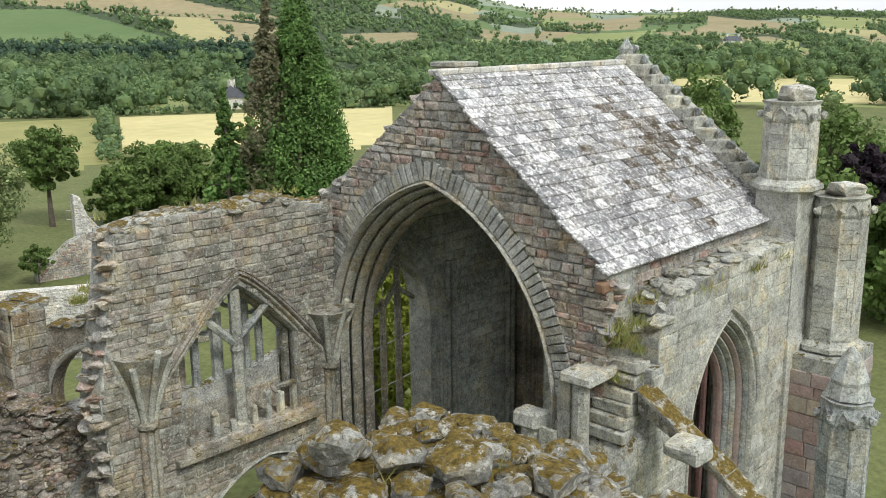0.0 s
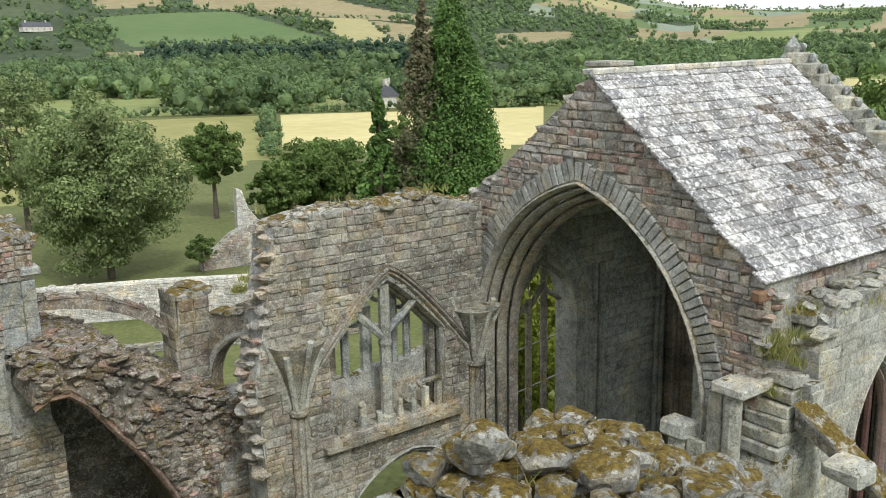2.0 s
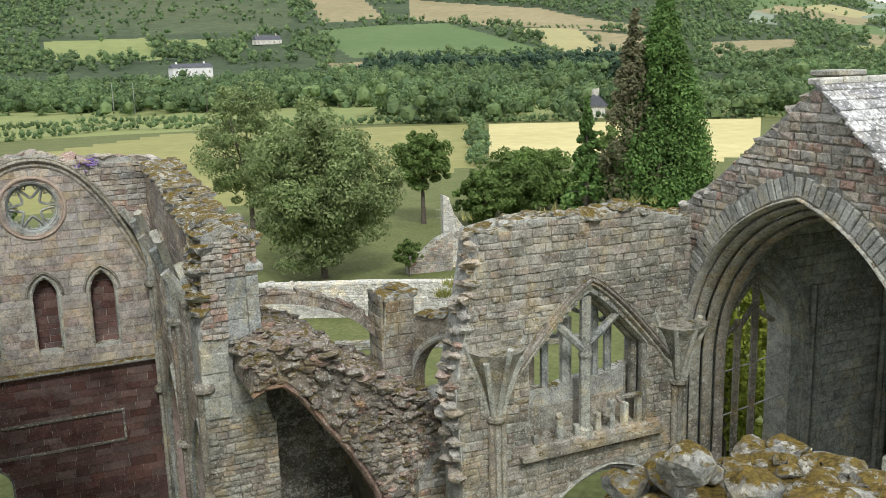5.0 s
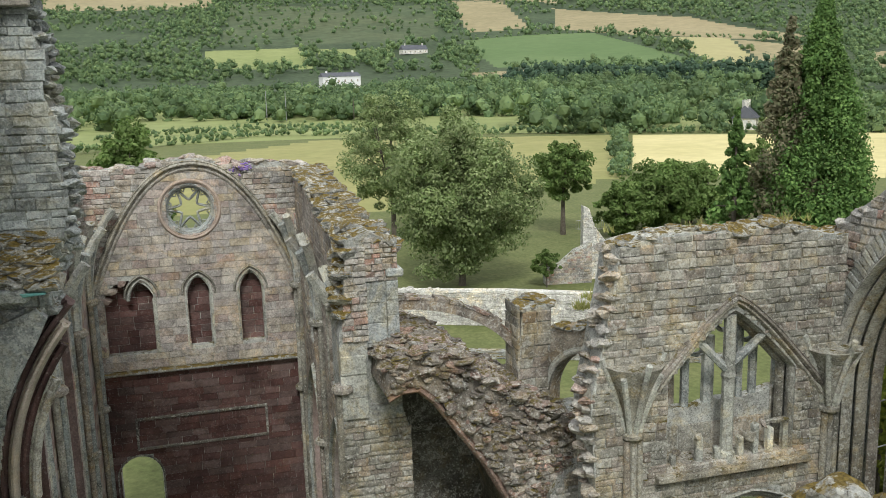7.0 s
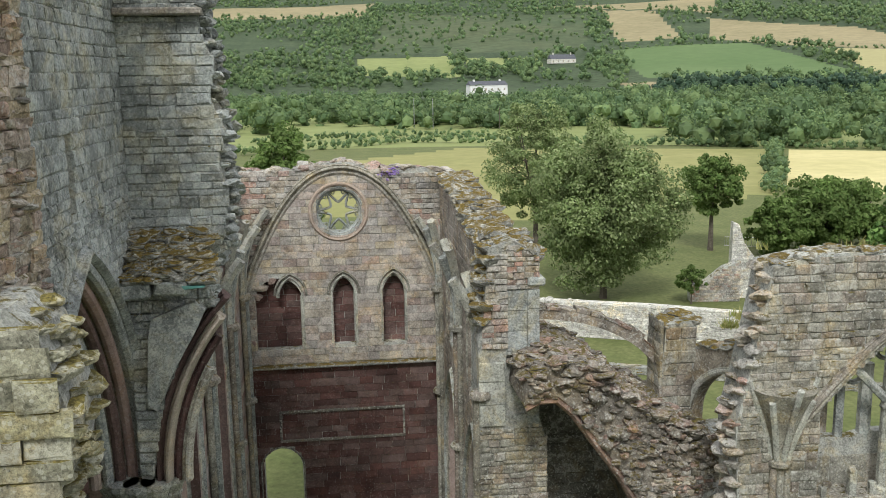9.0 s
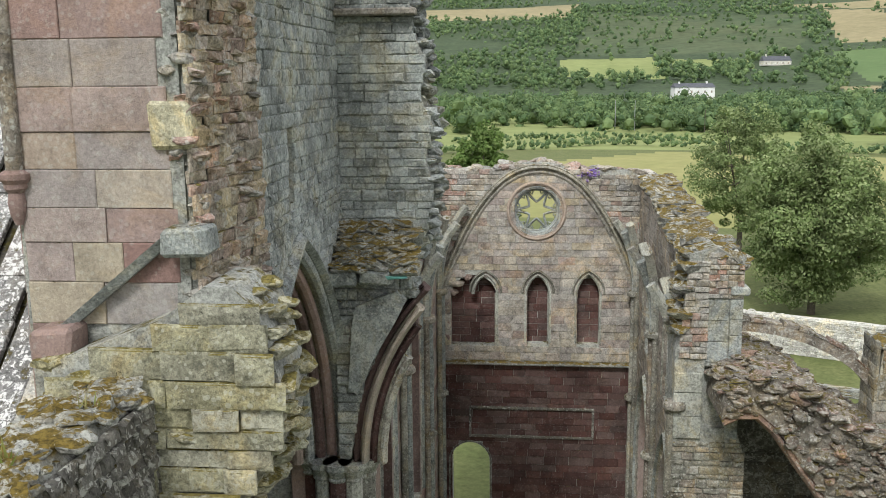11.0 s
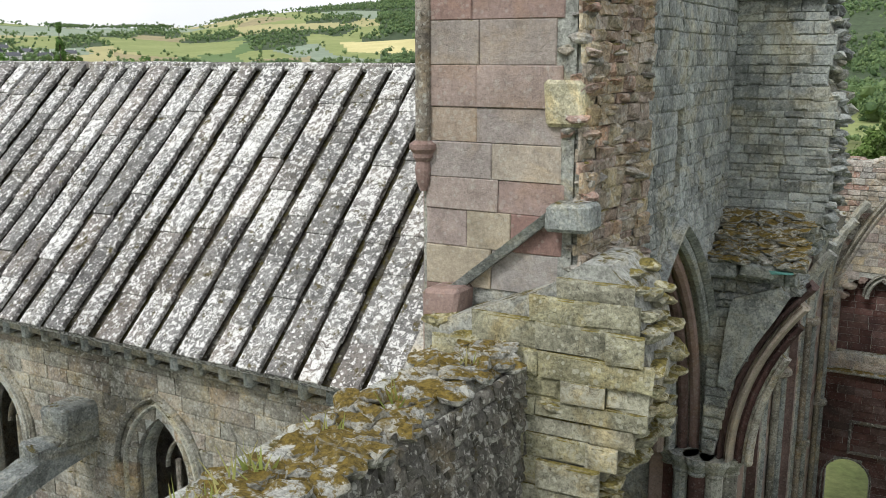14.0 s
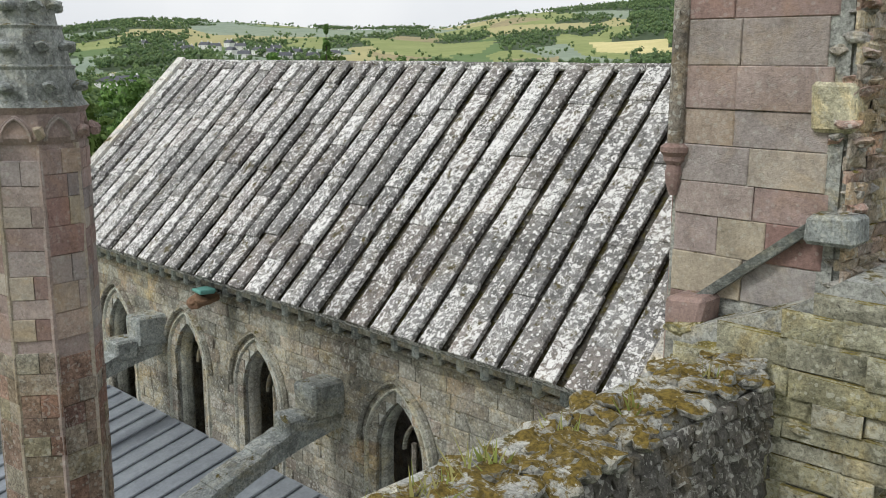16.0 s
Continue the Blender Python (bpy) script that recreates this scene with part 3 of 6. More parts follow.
for r in range(ROWS_N):
    x = 16.45 + rng.uniform(-0.1, 0.05)
    hgt = sl_len / ROWS_N
    while x < 24.9:
        w = rng.uniform(0.3, 0.62)
        worn = math.exp(-((x - 22.4) / 1.5) ** 2 - ((r - 8.5) / 5.5) ** 2)
        ob = new("slate", old_slates[rng.randrange(3)] if rng.random() < 0.8 * worn else slates[rng.randrange(6)])
        ob.parent = roof
        q = eave_p + sl * hgt * (r + 0.5) + nrm * (0.07 + rng.uniform(0, 0.012))
        tilt = sl * math.cos(0.11) - nrm * math.sin(0.11)
        nn = nrm * math.cos(0.11) + sl * math.sin(0.11)
        m = Matrix.Identity(4)
        for i in range(3):
            m[i][0], m[i][1], m[i][2], m[i][3] = (w - 0.012) * (1, 0, 0)[i], tilt[i] * hgt * 1.12, nn[i] * 0.06, (x + w / 2, q[1], q[2])[i]
        ob.matrix_local = m
        x += w
for k in range(11):
    box(16.5 + k * 0.77, 16.0, 18.93, 17.24 + k * 0.77, 16.4, 19.08, PALE, "ridge_stone", roof, "", 0.03, 0.01, k)
coping = thing("east_gable_coping", "stepped stone gable coping with worn crockets", "coping", kind="structure")
for k in range(14):
    q = eave_p + slope * (k + 0.5) / 14
    box(24.75, q[1] - 0.22, q[2] + 0.0, 25.35, q[1] + 0.22, q[2] + 0.42, BUFF, "coping_stone", coping, "", 0.04, 0.03, k)
    rocks("crocket", [(25.25, q[1], q[2] + 0.55, 0.14, 0.14, 0.2)], GREY, coping, 1, k)
turned((25.05, 16.2, 18.9), [(0.3, 0), (0.34, 0.2), (0.2, 0.35), (0.24, 0.5), (0.1, 0.7), (0.02, 0.85)], 8, GREY, "finial", coping)
chimney = thing("gable_finial_block", "small square stone stack behind the ridge", "stack")
box(19.2, 18.0, 16.0, 20.0, 18.8, 19.0, BUFF, "shaft", chimney)
box(19.1, 17.9, 19.0, 20.1, 18.9, 19.15, BUFF, "cap", chimney)


def turret(name, label, x, y, w, z_top, z_band, mat, rot, group="", z_low=0.0):
    """A buttress turret: plain stage, moulded band, panelled octagonal shaft and a carved broken cap."""
    t = thing(name, label, "pinnacle", group)
    r = w / 2
    turned((x, y, 0), [(r * 1.45, 0), (r * 1.45, z_band * 0.72), (r * 1.3, z_band * 0.72 + 0.3), (r * 1.3, z_band)], 4, mat, "lower_stage", t, "", math.pi / 4 + rot)
    turned((x, y, z_band), [(r * 1.3, 0), (r * 1.48, 0.08), (r * 1.48, 0.2), (r * 1.15, 0.34)], 8, mat, "band", t, "", math.pi / 8 + rot)
    turned((x, y, z_band + 0.3), [(r * 1.1, 0), (r * 1.06, z_top - z_band - 0.9)], 8, mat, "shaft", t, "", math.pi / 8 + rot)
    for k in range(8):
        a = 2 * math.pi * k / 8 + rot
        hw = r * 1.06 * math.sin(math.pi / 8)
        f = Face((x + r * 1.0 * math.cos(a), y + r * 1.0 * math.sin(a), 0), (-math.sin(a), math.cos(a), 0), (math.cos(a), math.sin(a), 0))
        for lo, hi, mm in ((z_band + 0.4, z_low, BANDED), (max(z_low, z_band + 0.4), z_top - 0.6, mat)):
            if hi > lo:
                courses(f, [(-hw, lo), (hw, lo), (hw, hi), (-hw, hi)], [], (0.3, 0.46), (0.3, 0.6), mm, t, 0.12, 0.025, 0.005, seed=k, parts=30)
        a = 2 * math.pi * (k + 0.5) / 8 + rot
        cx, cy = x + r * 1.06 * math.cos(a), y + r * 1.06 * math.sin(a)
        tube((cx, cy, z_band + 0.35), (cx, cy, z_top - 0.6), 0.05, 0.05, 6, mat, "angle_roll", t)
        a = 2 * math.pi * k / 8 + rot
        f = Face((x + r * 1.0 * math.cos(a), y + r * 1.0 * math.sin(a), 0), (-math.sin(a), math.cos(a), 0), (math.cos(a), math.sin(a), 0))
        sweep(f, arch(0, r * 0.3, z_top - 0.55, z_top - 0.2, 6), roll(-0.04, 0.04, 0, 0.08), mat, "cusped_panel", t)
        rocks("crocket", [(x + r * 1.25 * math.cos(a + 0.39), y + r * 1.25 * math.sin(a + 0.39), z_top - 0.42, 0.11, 0.11, 0.15)], mat, t, 1, k)
    turned((x, y, z_top - 0.6), [(r * 1.08, 0), (r * 1.16, 0.1), (r * 1.1, 0.45), (r * 1.2, 0.55)], 8, mat, "cap", t, "", math.pi / 8 + rot)
    return t


t1 = turret("turret", "tall panelled buff stone turret with broken cap", 24.9, 10.75, 1.3, 18.1, 15.6, BUFF, 0.0)
rocks("broken_head", [(24.9, 10.75, 18.2, 0.65, 0.6, 0.35)], PALE, t1, 1)
t2 = turret("turret", "lower panelled buttress turret with moulded band", 25.9, 9.6, 1.35, 15.5, 11.0, BUFF, 0.0)
rocks("broken_head", [(25.9, 9.6, 15.6, 0.7, 0.65, 0.3)], PALE, t2, 1)
butt = Face((0, 8.75, 0), (1, 0, 0), (0, -1, 0))
for f, u0, u1 in ((butt, 24.6, 27.1), (Face((24.55, 0, 0), (0, -1, 0), (-1, 0, 0)), -10.2, -8.75)):
    courses(f, [(u0, 0), (u1, 0), (u1, 10.9), (u0, 10.9)], [], (0.35, 0.5), (0.5, 1.0), PINK, t2, 0.25, 0.02, seed=31, parts=60, near=(u0, 7, u1, 11))
part("buttress", slab(butt, [(24.6, 0), (27.1, 0), (27.1, 11), (24.6, 11)], [], 1.5, CORE, "buttress"), t2)

# ---- broken south-west corner of the presbytery, stair and flying buttresses ----
stub = thing("stair_stub", "broken newel stair and jamb of pale ashlar", "ruin")
corner = Face((15.9, 10.1, 0), (1, 0, 0), (0, -1, 0))
sw_w = Face((15.85, 0, 0), (0, -1, 0), (-1, 0, 0))
part("core", slab(corner, [(0, 0), (1.7, 0), (1.7, 12.6), (1.2, 12.6), (1.1, 11.3), (0.5, 10.9), (0, 10.2)], [], 2.2, CORE, "core"), stub)
courses(corner, [(0, 4), (1.7, 4), (1.7, 12.6), (1.2, 12.6), (1.1, 11.3), (0.5, 10.9), (0, 10.2)], [], (0.35, 0.5), (0.4, 0.8), BUFF, stub, 0.35, 0.03, seed=33, parts=60)
courses(sw_w, [(-12.3, 4), (-10.1, 4), (-10.1, 10.2), (-11.2, 10.6), (-12.3, 11.4)], [[(-11.4, 7.0), (-10.9, 7.0), (-10.9, 9.3), (-11.4, 9.3)]], (0.35, 0.5), (0.4, 0.8), BUFF, stub, 0.35, 0.03, seed=34, parts=60)
for k in range(6):
    box(16.3 + 0.1 * k, 10.3, 11.0 + 0.3 * k, 17.3, 11.3, 11.28 + 0.3 * k, BUFF, "stair_tread", stub, "", 0.03, 0.03, k)
tube((15.95, 11.2, 10.2), (15.95, 11.2, 12.4), 0.2, 0.2, 10, BUFF, "newel", stub)
box(15.9, 11.45, 9.5, 17.4, 11.8, 12.4, BUFF, "niche_back", stub, "", 0.02)
box(15.75, 10.8, 12.38, 17.1, 11.6, 12.62, BUFF, "lintel", stub, "", 0.04, 0.04, 3)
turned((15.75, 10.35, 0), [(0.55, 0), (0.55, 9.9), (0.45, 10.1)], 8, BUFF, "pier", stub)
tube((15.9, 12.55, 0), (15.9, 12.55, 11.0), 0.24, 0.24, 10, BUFF, "respond_shaft", stub)
box(15.6, 12.2, 10.95, 16.2, 12.9, 11.4, BUFF, "capital", stub, "worn pale capital block", 0.08, 0.04, 5)


def flyer(name, label, plane, u0, z0, u1, z1, sag, w, mat, cap, group="flying buttresses"):
    """A flying buttress: a quarter arch below, a straight weathered coping above."""
    t = thing(name, label, "flying buttress", group)
    n = 14
    top = [(u0 + (u1 - u0) * i / n, z0 + (z1 - z0) * i / n) for i in range(n + 1)]
    low = [(u0 + (u1 - u0) * i / n, z0 + (z1 - z0) * i / n - w - sag * (4 * (i / n) * (1 - i / n) * -1 + 0.35)) for i in range(n + 1)]
    part("arch_rib", slab(plane, top + low[::-1], [], 0.5, mat, "arch_rib"), t)
    for i in range(n):
        (a, za), (b, zb) = top[i], top[i + 1]
        q = [plane.p(x, z + dz + 0.02 * ((i * 7) % 3), d) for dz in (0.0, 0.09) for x, z, d in ((a, za, 0.06), (b, zb, 0.06), (b, zb, -0.56), (a, za, -0.56))]
        part("coping_stone", mesh_of("coping_stone", q, [(0, 1, 5, 4), (1, 2, 6, 5), (2, 3, 7, 6), (3, 0, 4, 7), (4, 5, 6, 7)], cap), t)
    return t


fs = flyer("flying_buttress", "weathered flying buttress with mossy coping", Face((16.7, 0, 0), (0, -1, 0), (-1, 0, 0)), -10.2, 12.2, -5.2, 8.9, 0.35, 0.35, MIXED, MOSSY)
box(16.1, 8.4, 11.2, 16.8, 9.2, 11.55, BUFF, "displaced_stone", fs, "pale displaced stone on the flyer", 0.05, 0.05, 4)
sp = turret("pinnacle", "small crocketed grey pinnacle", 19.6, 6.75, 0.95, 12.2, 9.0, GREY, 0.2)
turned((19.6, 6.75, 12.2), [(0.5, 0), (0.4, 0.3), (0.42, 0.4), (0.2, 0.9), (0.05, 1.1)], 8, GREY, "spirelet", sp)

# ---- north choir wall with its window, and the arcade below ----
nch = Face((0, 20.4, 0), (1, 0, 0), (0, -1, 0))
n_top = [(16.6, 15.25), (15.9, 15.3), (14.5, 15.65), (13.2, 15.55), (11.8, 15.65), (10.8, 15.55), (9.95, 15.4)]
n_line = [(9.3, 0), (16.6, 0)] + n_top + [(9.85, 14.6), (9.5, 12.8), (9.2, 11.5), (9.35, 9)]
n_win, n_arc = lancet(13.25, 1.9, 11.75, 13.5, 1.2, 10, 2.4), arch(13.9, 2.7, 5.4, 8.4, 10, 5.4)
choir_n = wall("wall_choir_north", "ruined choir wall with a tracery window above an arcade arch", nch, n_line, [n_win, n_arc], 1.1, MIXED, (0.14, 0.3), (0.2, 0.65), 41, 0.95,
               (9.3, 11.5, 16.6, 15.8), CORE, 0.035, 280)
ragged_top(nch, n_top[::-1], 1.0, MOSSY, choir_n, 7, 0.3, 0.27)
ragged_top(nch, [(9.35, 9.0), (9.2, 11.5), (9.5, 12.8), (9.85, 14.6), (9.95, 15.3)], 0.9, RUBBLE, choir_n, 8, 0.28, 0.24)
for g, d in ((0.0, 0.16), (0.2, 0.1)):
    sweep(nch, lancet(13.25, 2.95 - g, 10.9, 13.85 - g * 0.6, 1.25, 16), roll(-0.09, 0.11, d - 0.25, d), MIXED, "wall_rib", choir_n)
for g, d in ((0.02, -0.05), (-0.12, -0.35)):
    sweep(nch, lancet(13.25, 1.9 + g, 11.75, 13.5 + g, 1.2, 14, 2.3), roll(-0.1, 0.1, d - 0.25, d), MIXED, "window_moulding", choir_n)
for k in range(3):
    sweep(nch, arch(13.9, 2.72 - 0.16 * k, 5.4, 8.42 - 0.18 * k, 14, 5), roll(-0.08, 0.08, -0.3 - 0.2 * k, 0.08 - 0.2 * k), BUFF, "arcade_moulding", choir_n)
turned((13.2, 20.55, 9.3), [(0.24, 0), (0.24, 0.25), (0.17, 0.35), (0.17, 2.3), (0.21, 2.4), (0.17, 2.5), (0.16, 4.05)], 8, BUFF, "mullion", choir_n, "buff central mullion", math.pi / 8)
for a, b in (((13.15, 11.85), (12.25, 12.75)), ((13.25, 11.95), (14.3, 12.8))):
    tube((a[0], 20.55, a[1]), (b[0], 20.55, b[1]), 0.12, 0.11, 6, GREY, "tracery_bar", choir_n)
for x, top, r in ((12.34, 12.3, 0.12), (13.03, 12.6, 0.17), (14.0, 12.9, 0.1), (14.42, 12.7, 0.12), (15.2, 12.0, 0.13)):
    tube((x, 21.3, 10.5), (x, 21.3, top), r, r, 6, GREY, "mullion", choir_n)
for c, z in ((12.68, 12.35), (13.5, 12.95), (14.2, 12.6)):
    sweep(Face((0, 21.2, 0), (1, 0, 0), (0, -1, 0)), [(c + 0.26 * math.sin(2 * math.pi * j / 12), z + 0.26 * math.cos(2 * math.pi * j / 12)) for j in range(13)], roll(-0.06, 0.06, -0.15, 0.0), GREY, "tracery_foil", choir_n)
rail = [(11.3, 8.9), (15.9, 8.9), (15.9, 10.9), (15.0, 10.95), (14.1, 10.75), (13.2, 10.8), (12.6, 10.65), (11.3, 10.75)]
sill_f = Face((0, 21.15, 0), (1, 0, 0), (0, -1, 0))
part("blocked_sill", slab(sill_f, rail, [], 0.35, CORE, "blocked_sill"), choir_n, "mottled slab wall blocking the window foot")
courses(sill_f, rail, [], (0.5, 0.8), (0.6, 1.1), MIXED, choir_n, 0.15, 0.01, 0.006, seed=43, parts=20)
box(11.35, 20.33, 9.0, 15.2, 21.2, 9.42, MIXED, "window_ledge", choir_n, "", 0.04)
for i, (x, h) in enumerate(((11.6, 0.35), (12.35, 0.75), (12.9, 0.4), (13.6, 0.6), (14.05, 0.9), (14.5, 0.75), (14.95, 0.95))):
    box(x - 0.08, 20.42, 9.35, x + 0.08, 20.62, 9.35 + h, BUFF, "baluster", choir_n, "", 0.03, 0.02, i)
rocks("parapet_scraps", [(11.7, 20.5, 9.75, 0.18, 0.1, 0.12), (12.35, 20.5, 10.1, 0.14, 0.1, 0.14), (13.9, 20.5, 9.9, 0.22, 0.1, 0.2), (14.3, 20.5, 10.2, 0.3, 0.1, 0.12), (14.75, 20.5, 10.25, 0.35, 0.1, 0.1)], MIXED, choir_n, 5)
box(11.0, 20.1, 9.1, 15.6, 20.42, 9.28, MIXED, "string_course", choir_n)
for i, x in enumerate((10.35, 16.25)):
    ribs = thing("vault_springer", "fan of broken vault ribs on a moulded corbel", "vault springer", "vault springers", at=(0, 0, 0))
    turned((x, 20.4, 10.3), [(0.16, 0), (0.3, 0.12), (0.3, 0.22), (0.22, 0.3), (0.34, 0.9), (0.52, 1.5), (0.8, 2.1 - 0.2 * i)], 12, MIXED, "springer_cone", ribs)
    for k in range(5):
        a = math.pi + math.pi * k / 4
        pts = [(0.2 + 0.17 * (j / 5) ** 1.2 * 4, 0.3 + 2.0 * j / 5) for j in range(5 if k % 2 else 6)]
        for (r0, z0), (r1, z1) in zip(pts, pts[1:]):
            tube((x + r0 * math.cos(a), 20.4 + r0 * math.sin(a), 10.3 + z0), (x + r1 * math.cos(a), 20.4 + r1 * math.sin(a), 10.3 + z1), 0.08, 0.08, 7, BUFF, "rib", ribs)
    for dx in (-0.18, 0.0, 0.18):
        tube((x + dx, 20.32, 0), (x + dx, 20.32, 10.35), 0.09, 0.09, 8, MIXED, "wall_shaft", choir_n)

# ---- north transept: gable wall with rose, lancet niches and door ----
ng = Face((0, 38.4, 0), (1, 0, 0), (0, -1, 0))
rose_hole = [(-0.2 + 0.95 * math.cos(2 * math.pi * k / 28), 14.43 + 0.95 * math.sin(2 * math.pi * k / 28)) for k in range(28)]
door_hole = arch(-3.0, 0.85, 3.3, 4.16, 8, 3.25)
lancets = [arch(-2.83, 0.98, 10.7, 11.68, 8, 2.1), arch(-0.11, 0.46, 10.8, 11.66, 8, 2.1), arch(2.0, 0.46, 10.8, 11.72, 8, 2.1)]
ng_top = [(4.7, 15.9), (3.4, 16.15), (1.6, 16.15), (0.3, 16.45), (-0.6, 16.45), (-2.0, 16.2), (-4.7, 16.2)]
gable_n = part("wall_transept_gable", slab(ng, [(-4.7, 0), (4.7, 0)] + ng_top, [rose_hole, door_hole] + lancets, 0.45, CORE, "wall_transept_gable"))
tagged(gable_n, "red and pink sandstone transept gable with a small rose window", "wall", kind="structure")
part("niche_back", slab(ng, [(-4.7, 0), (4.7, 0), (4.7, 15.8), (-4.7, 15.8)], [rose_hole, door_hole], 0.7, CORE, "niche_back", -0.452), gable_n)
courses(ng, [(-4.45, 0), (4.4, 0), (4.4, 7.85), (-4.45, 7.85)], [door_hole], (0.26, 0.38), (0.45, 1.1), RED, gable_n, 0.25, 0.025, seed=51, parts=150, near=(-4, 4, 4.4, 8))
courses(ng, [(-4.45, 7.95), (4.4, 7.95), (4.4, 11.0)] + lancet(-0.1, 4.25, 11.0, 16.2, 2.2, 12) + [(-4.45, 11.0)], [rose_hole] + lancets, (0.26, 0.36), (0.4, 1.0), GABLE, gable_n, 0.25, 0.025, seed=52, parts=260)
courses(ng, [(-4.6, 12.2), (4.6, 12.2)] + ng_top, [lancet(-0.1, 4.3, 11.0, 16.25, 2.2, 14, 2)], (0.18, 0.26), (0.3, 0.6), RUBBLE, gable_n, 0.9, 0.04, seed=53, parts=80)
for hole in ([(-3.9, 8.6), (-1.9, 8.6), (-1.9, 11.7), (-3.9, 11.7)], [(-0.8, 8.6), (0.3, 8.6), (0.3, 11.7), (-0.8, 11.7)], [(1.4, 8.6), (2.5, 8.6), (2.5, 11.7), (1.4, 11.7)]):
    courses(Face((0, 38.85, 0), (1, 0, 0), (0, -1, 0)), hole, [], (0.24, 0.32), (0.4, 0.9), RED, gable_n, 0.25, 0.02, seed=54, parts=20)
for c, a, za in ((-2.33, 0.48, 11.66), (-0.11, 0.48, 11.68), (2.0, 0.48, 11.74)):
    sweep(ng, arch(c, a, 10.85, za, 10, 2.1 if c > -2 else 0), roll(-0.02, 0.14, -0.1, 0.05), BUFF, "lancet_surround", gable_n, "buff stone lancet surround")
    sweep(ng, arch(c, a + 0.17, 10.95, za + 0.2, 10), roll(-0.04, 0.06, -0.02, 0.12), MIXED, "hood_mould", gable_n)
tube((-1.85, 38.42, 8.6), (-1.85, 38.42, 10.9), 0.09, 0.09, 8, BUFF, "jamb_shaft", gable_n)
rocks("broken_jamb", [(-3.75, 38.55, 10.9, 0.3, 0.2, 0.22), (-3.5, 38.5, 11.3, 0.35, 0.2, 0.2), (-3.1, 38.5, 11.55, 0.3, 0.2, 0.18), (-3.95, 38.5, 9.6, 0.14, 0.2, 0.5), (-3.95, 38.5, 8.9, 0.14, 0.2, 0.3)], PINK, gable_n, 5)
box(-4.5, 38.12, 7.78, 4.45, 38.5, 7.93, MOSSY, "sill_string", gable_n, "mossy string course", 0.04)
ring = [(-0.2 + math.sin(2 * math.pi * k / 36), 14.43 + math.cos(2 * math.pi * k / 36)) for k in range(37)]
for s, w, d in ((1.16, 0.1, 0.1), (1.0, 0.09, 0.02), (0.9, 0.07, -0.12)):
    sweep(ng, [(-0.2 + (x + 0.2) * s, 14.43 + (y - 14.43) * s) for x, y in ring], roll(-w, w, d - 0.2, d), PINK if s > 1 else GREY, "rose_moulding", gable_n)
for k in range(6):
    a = math.pi / 3 * k + math.pi / 6
    foil = [(0.9, a - 0.5), (0.62, a - 0.4), (0.42, a - 0.2), (0.36, a), (0.42, a + 0.2), (0.62, a + 0.4), (0.9, a + 0.5)]
    sweep(ng, [(-0.2 + r * math.cos(q), 14.43 + r * math.sin(q)) for r, q in foil], roll(-0.05, 0.05, -0.35, -0.18), GREY, "rose_tracery", gable_n)
    for q in (a - 0.27, a + 0.27):
        sweep(ng, [(-0.2 + r * math.cos(q + d), 14.43 + r * math.sin(q + d)) for r, d in ((0.86, 0.12), (0.7, 0.0), (0.86, -0.12))], roll(-0.03, 0.03, -0.34, -0.2), GREY, "rose_cusp", gable_n)
for x0, z0, x1, z1 in ((-3.05, 5.74, 2.35, 5.86), (-3.05, 4.44, 2.35, 4.56), (-3.05, 4.56, -2.95, 5.74), (2.25, 4.56, 2.35, 5.74)):
    box(x0, 38.3, z0, x1, 38.42, z1, HARL, "panel_frame", gable_n, "carved frame of a long panel", 0.02)
for s, d in ((0.0, 0.07), (0.13, 0.0)):
    sweep(ng, arch(-3.0, 0.93 + s, 3.3, 4.24 + s, 12, 3.2), roll(-0.06, 0.06, d - 0.2, d), HARL, "door_moulding", gable_n)
for s in (0.0, 0.2):
    sweep(ng, lancet(-0.1, 4.25 - s, 11.0, 16.3 - s, 2.2, 22), roll(-0.12, 0.1, -0.05, 0.22 - s * 0.6), MIXED, "wall_rib", gable_n)
ragged_top(ng, ng_top[::-1], 0.9, RUBBLE, gable_n, 9, 0.35, 0.27)
rng = random.Random(77)
purple = []
for k in range(34):
    purple.append((1.9 + rng.gauss(0, 0.17), 38.25 + rng.gauss(0, 0.1), 15.95 + rng.gauss(0, 0.13), 0.05, 0.05, 0.05))
flowers = thing("wall_flowers", "clump of violet flowers on the wall head", "flowers")
rocks("blossom", purple, VIOLET, flowers)

tw = Face((-4.4, 0, 0), (0, 1, 0), (1, 0, 0))
tw_w = [arch(24.0, 1.5, 11.2, 14.2, 10, 6.5), arch(30.5, 1.5, 11.2, 14.2, 10, 6.5)]
trans_w = wall("wall_transept_west", "transept west wall with clustered shafts and windows", tw, [(20.0, 0), (38.4, 0), (38.4, 16.2), (21.5, 15.9), (20.0, 15.2)], tw_w, 1.2, PINK, (0.28, 0.36), (0.5, 1.0),
               61, 0.3, (20, 9, 38, 16), CORE, 0.025, 120)
for hole in (24.0, 30.5):
    for k in range(3):
        sweep(tw, arch(hole, 1.5 + 0.17 * k, 11.2, 14.2 + 0.17 * k, 12, 6.4), roll(-0.08, 0.08, -0.25 + 0.09 * k, 0.0 + 0.07 * k), (RED, BUFF, GREY)[k], "window_moulding", trans_w)
    tube((-4.8, hole, 4.7), (-4.8, hole, 13.5), 0.1, 0.1, 8, BUFF, "mullion", trans_w)
ragged_top(tw, [(21.5, 15.9), (30, 16.1), (38.2, 16.2)], 1.0, RUBBLE, trans_w, 10, 0.45, 0.3)
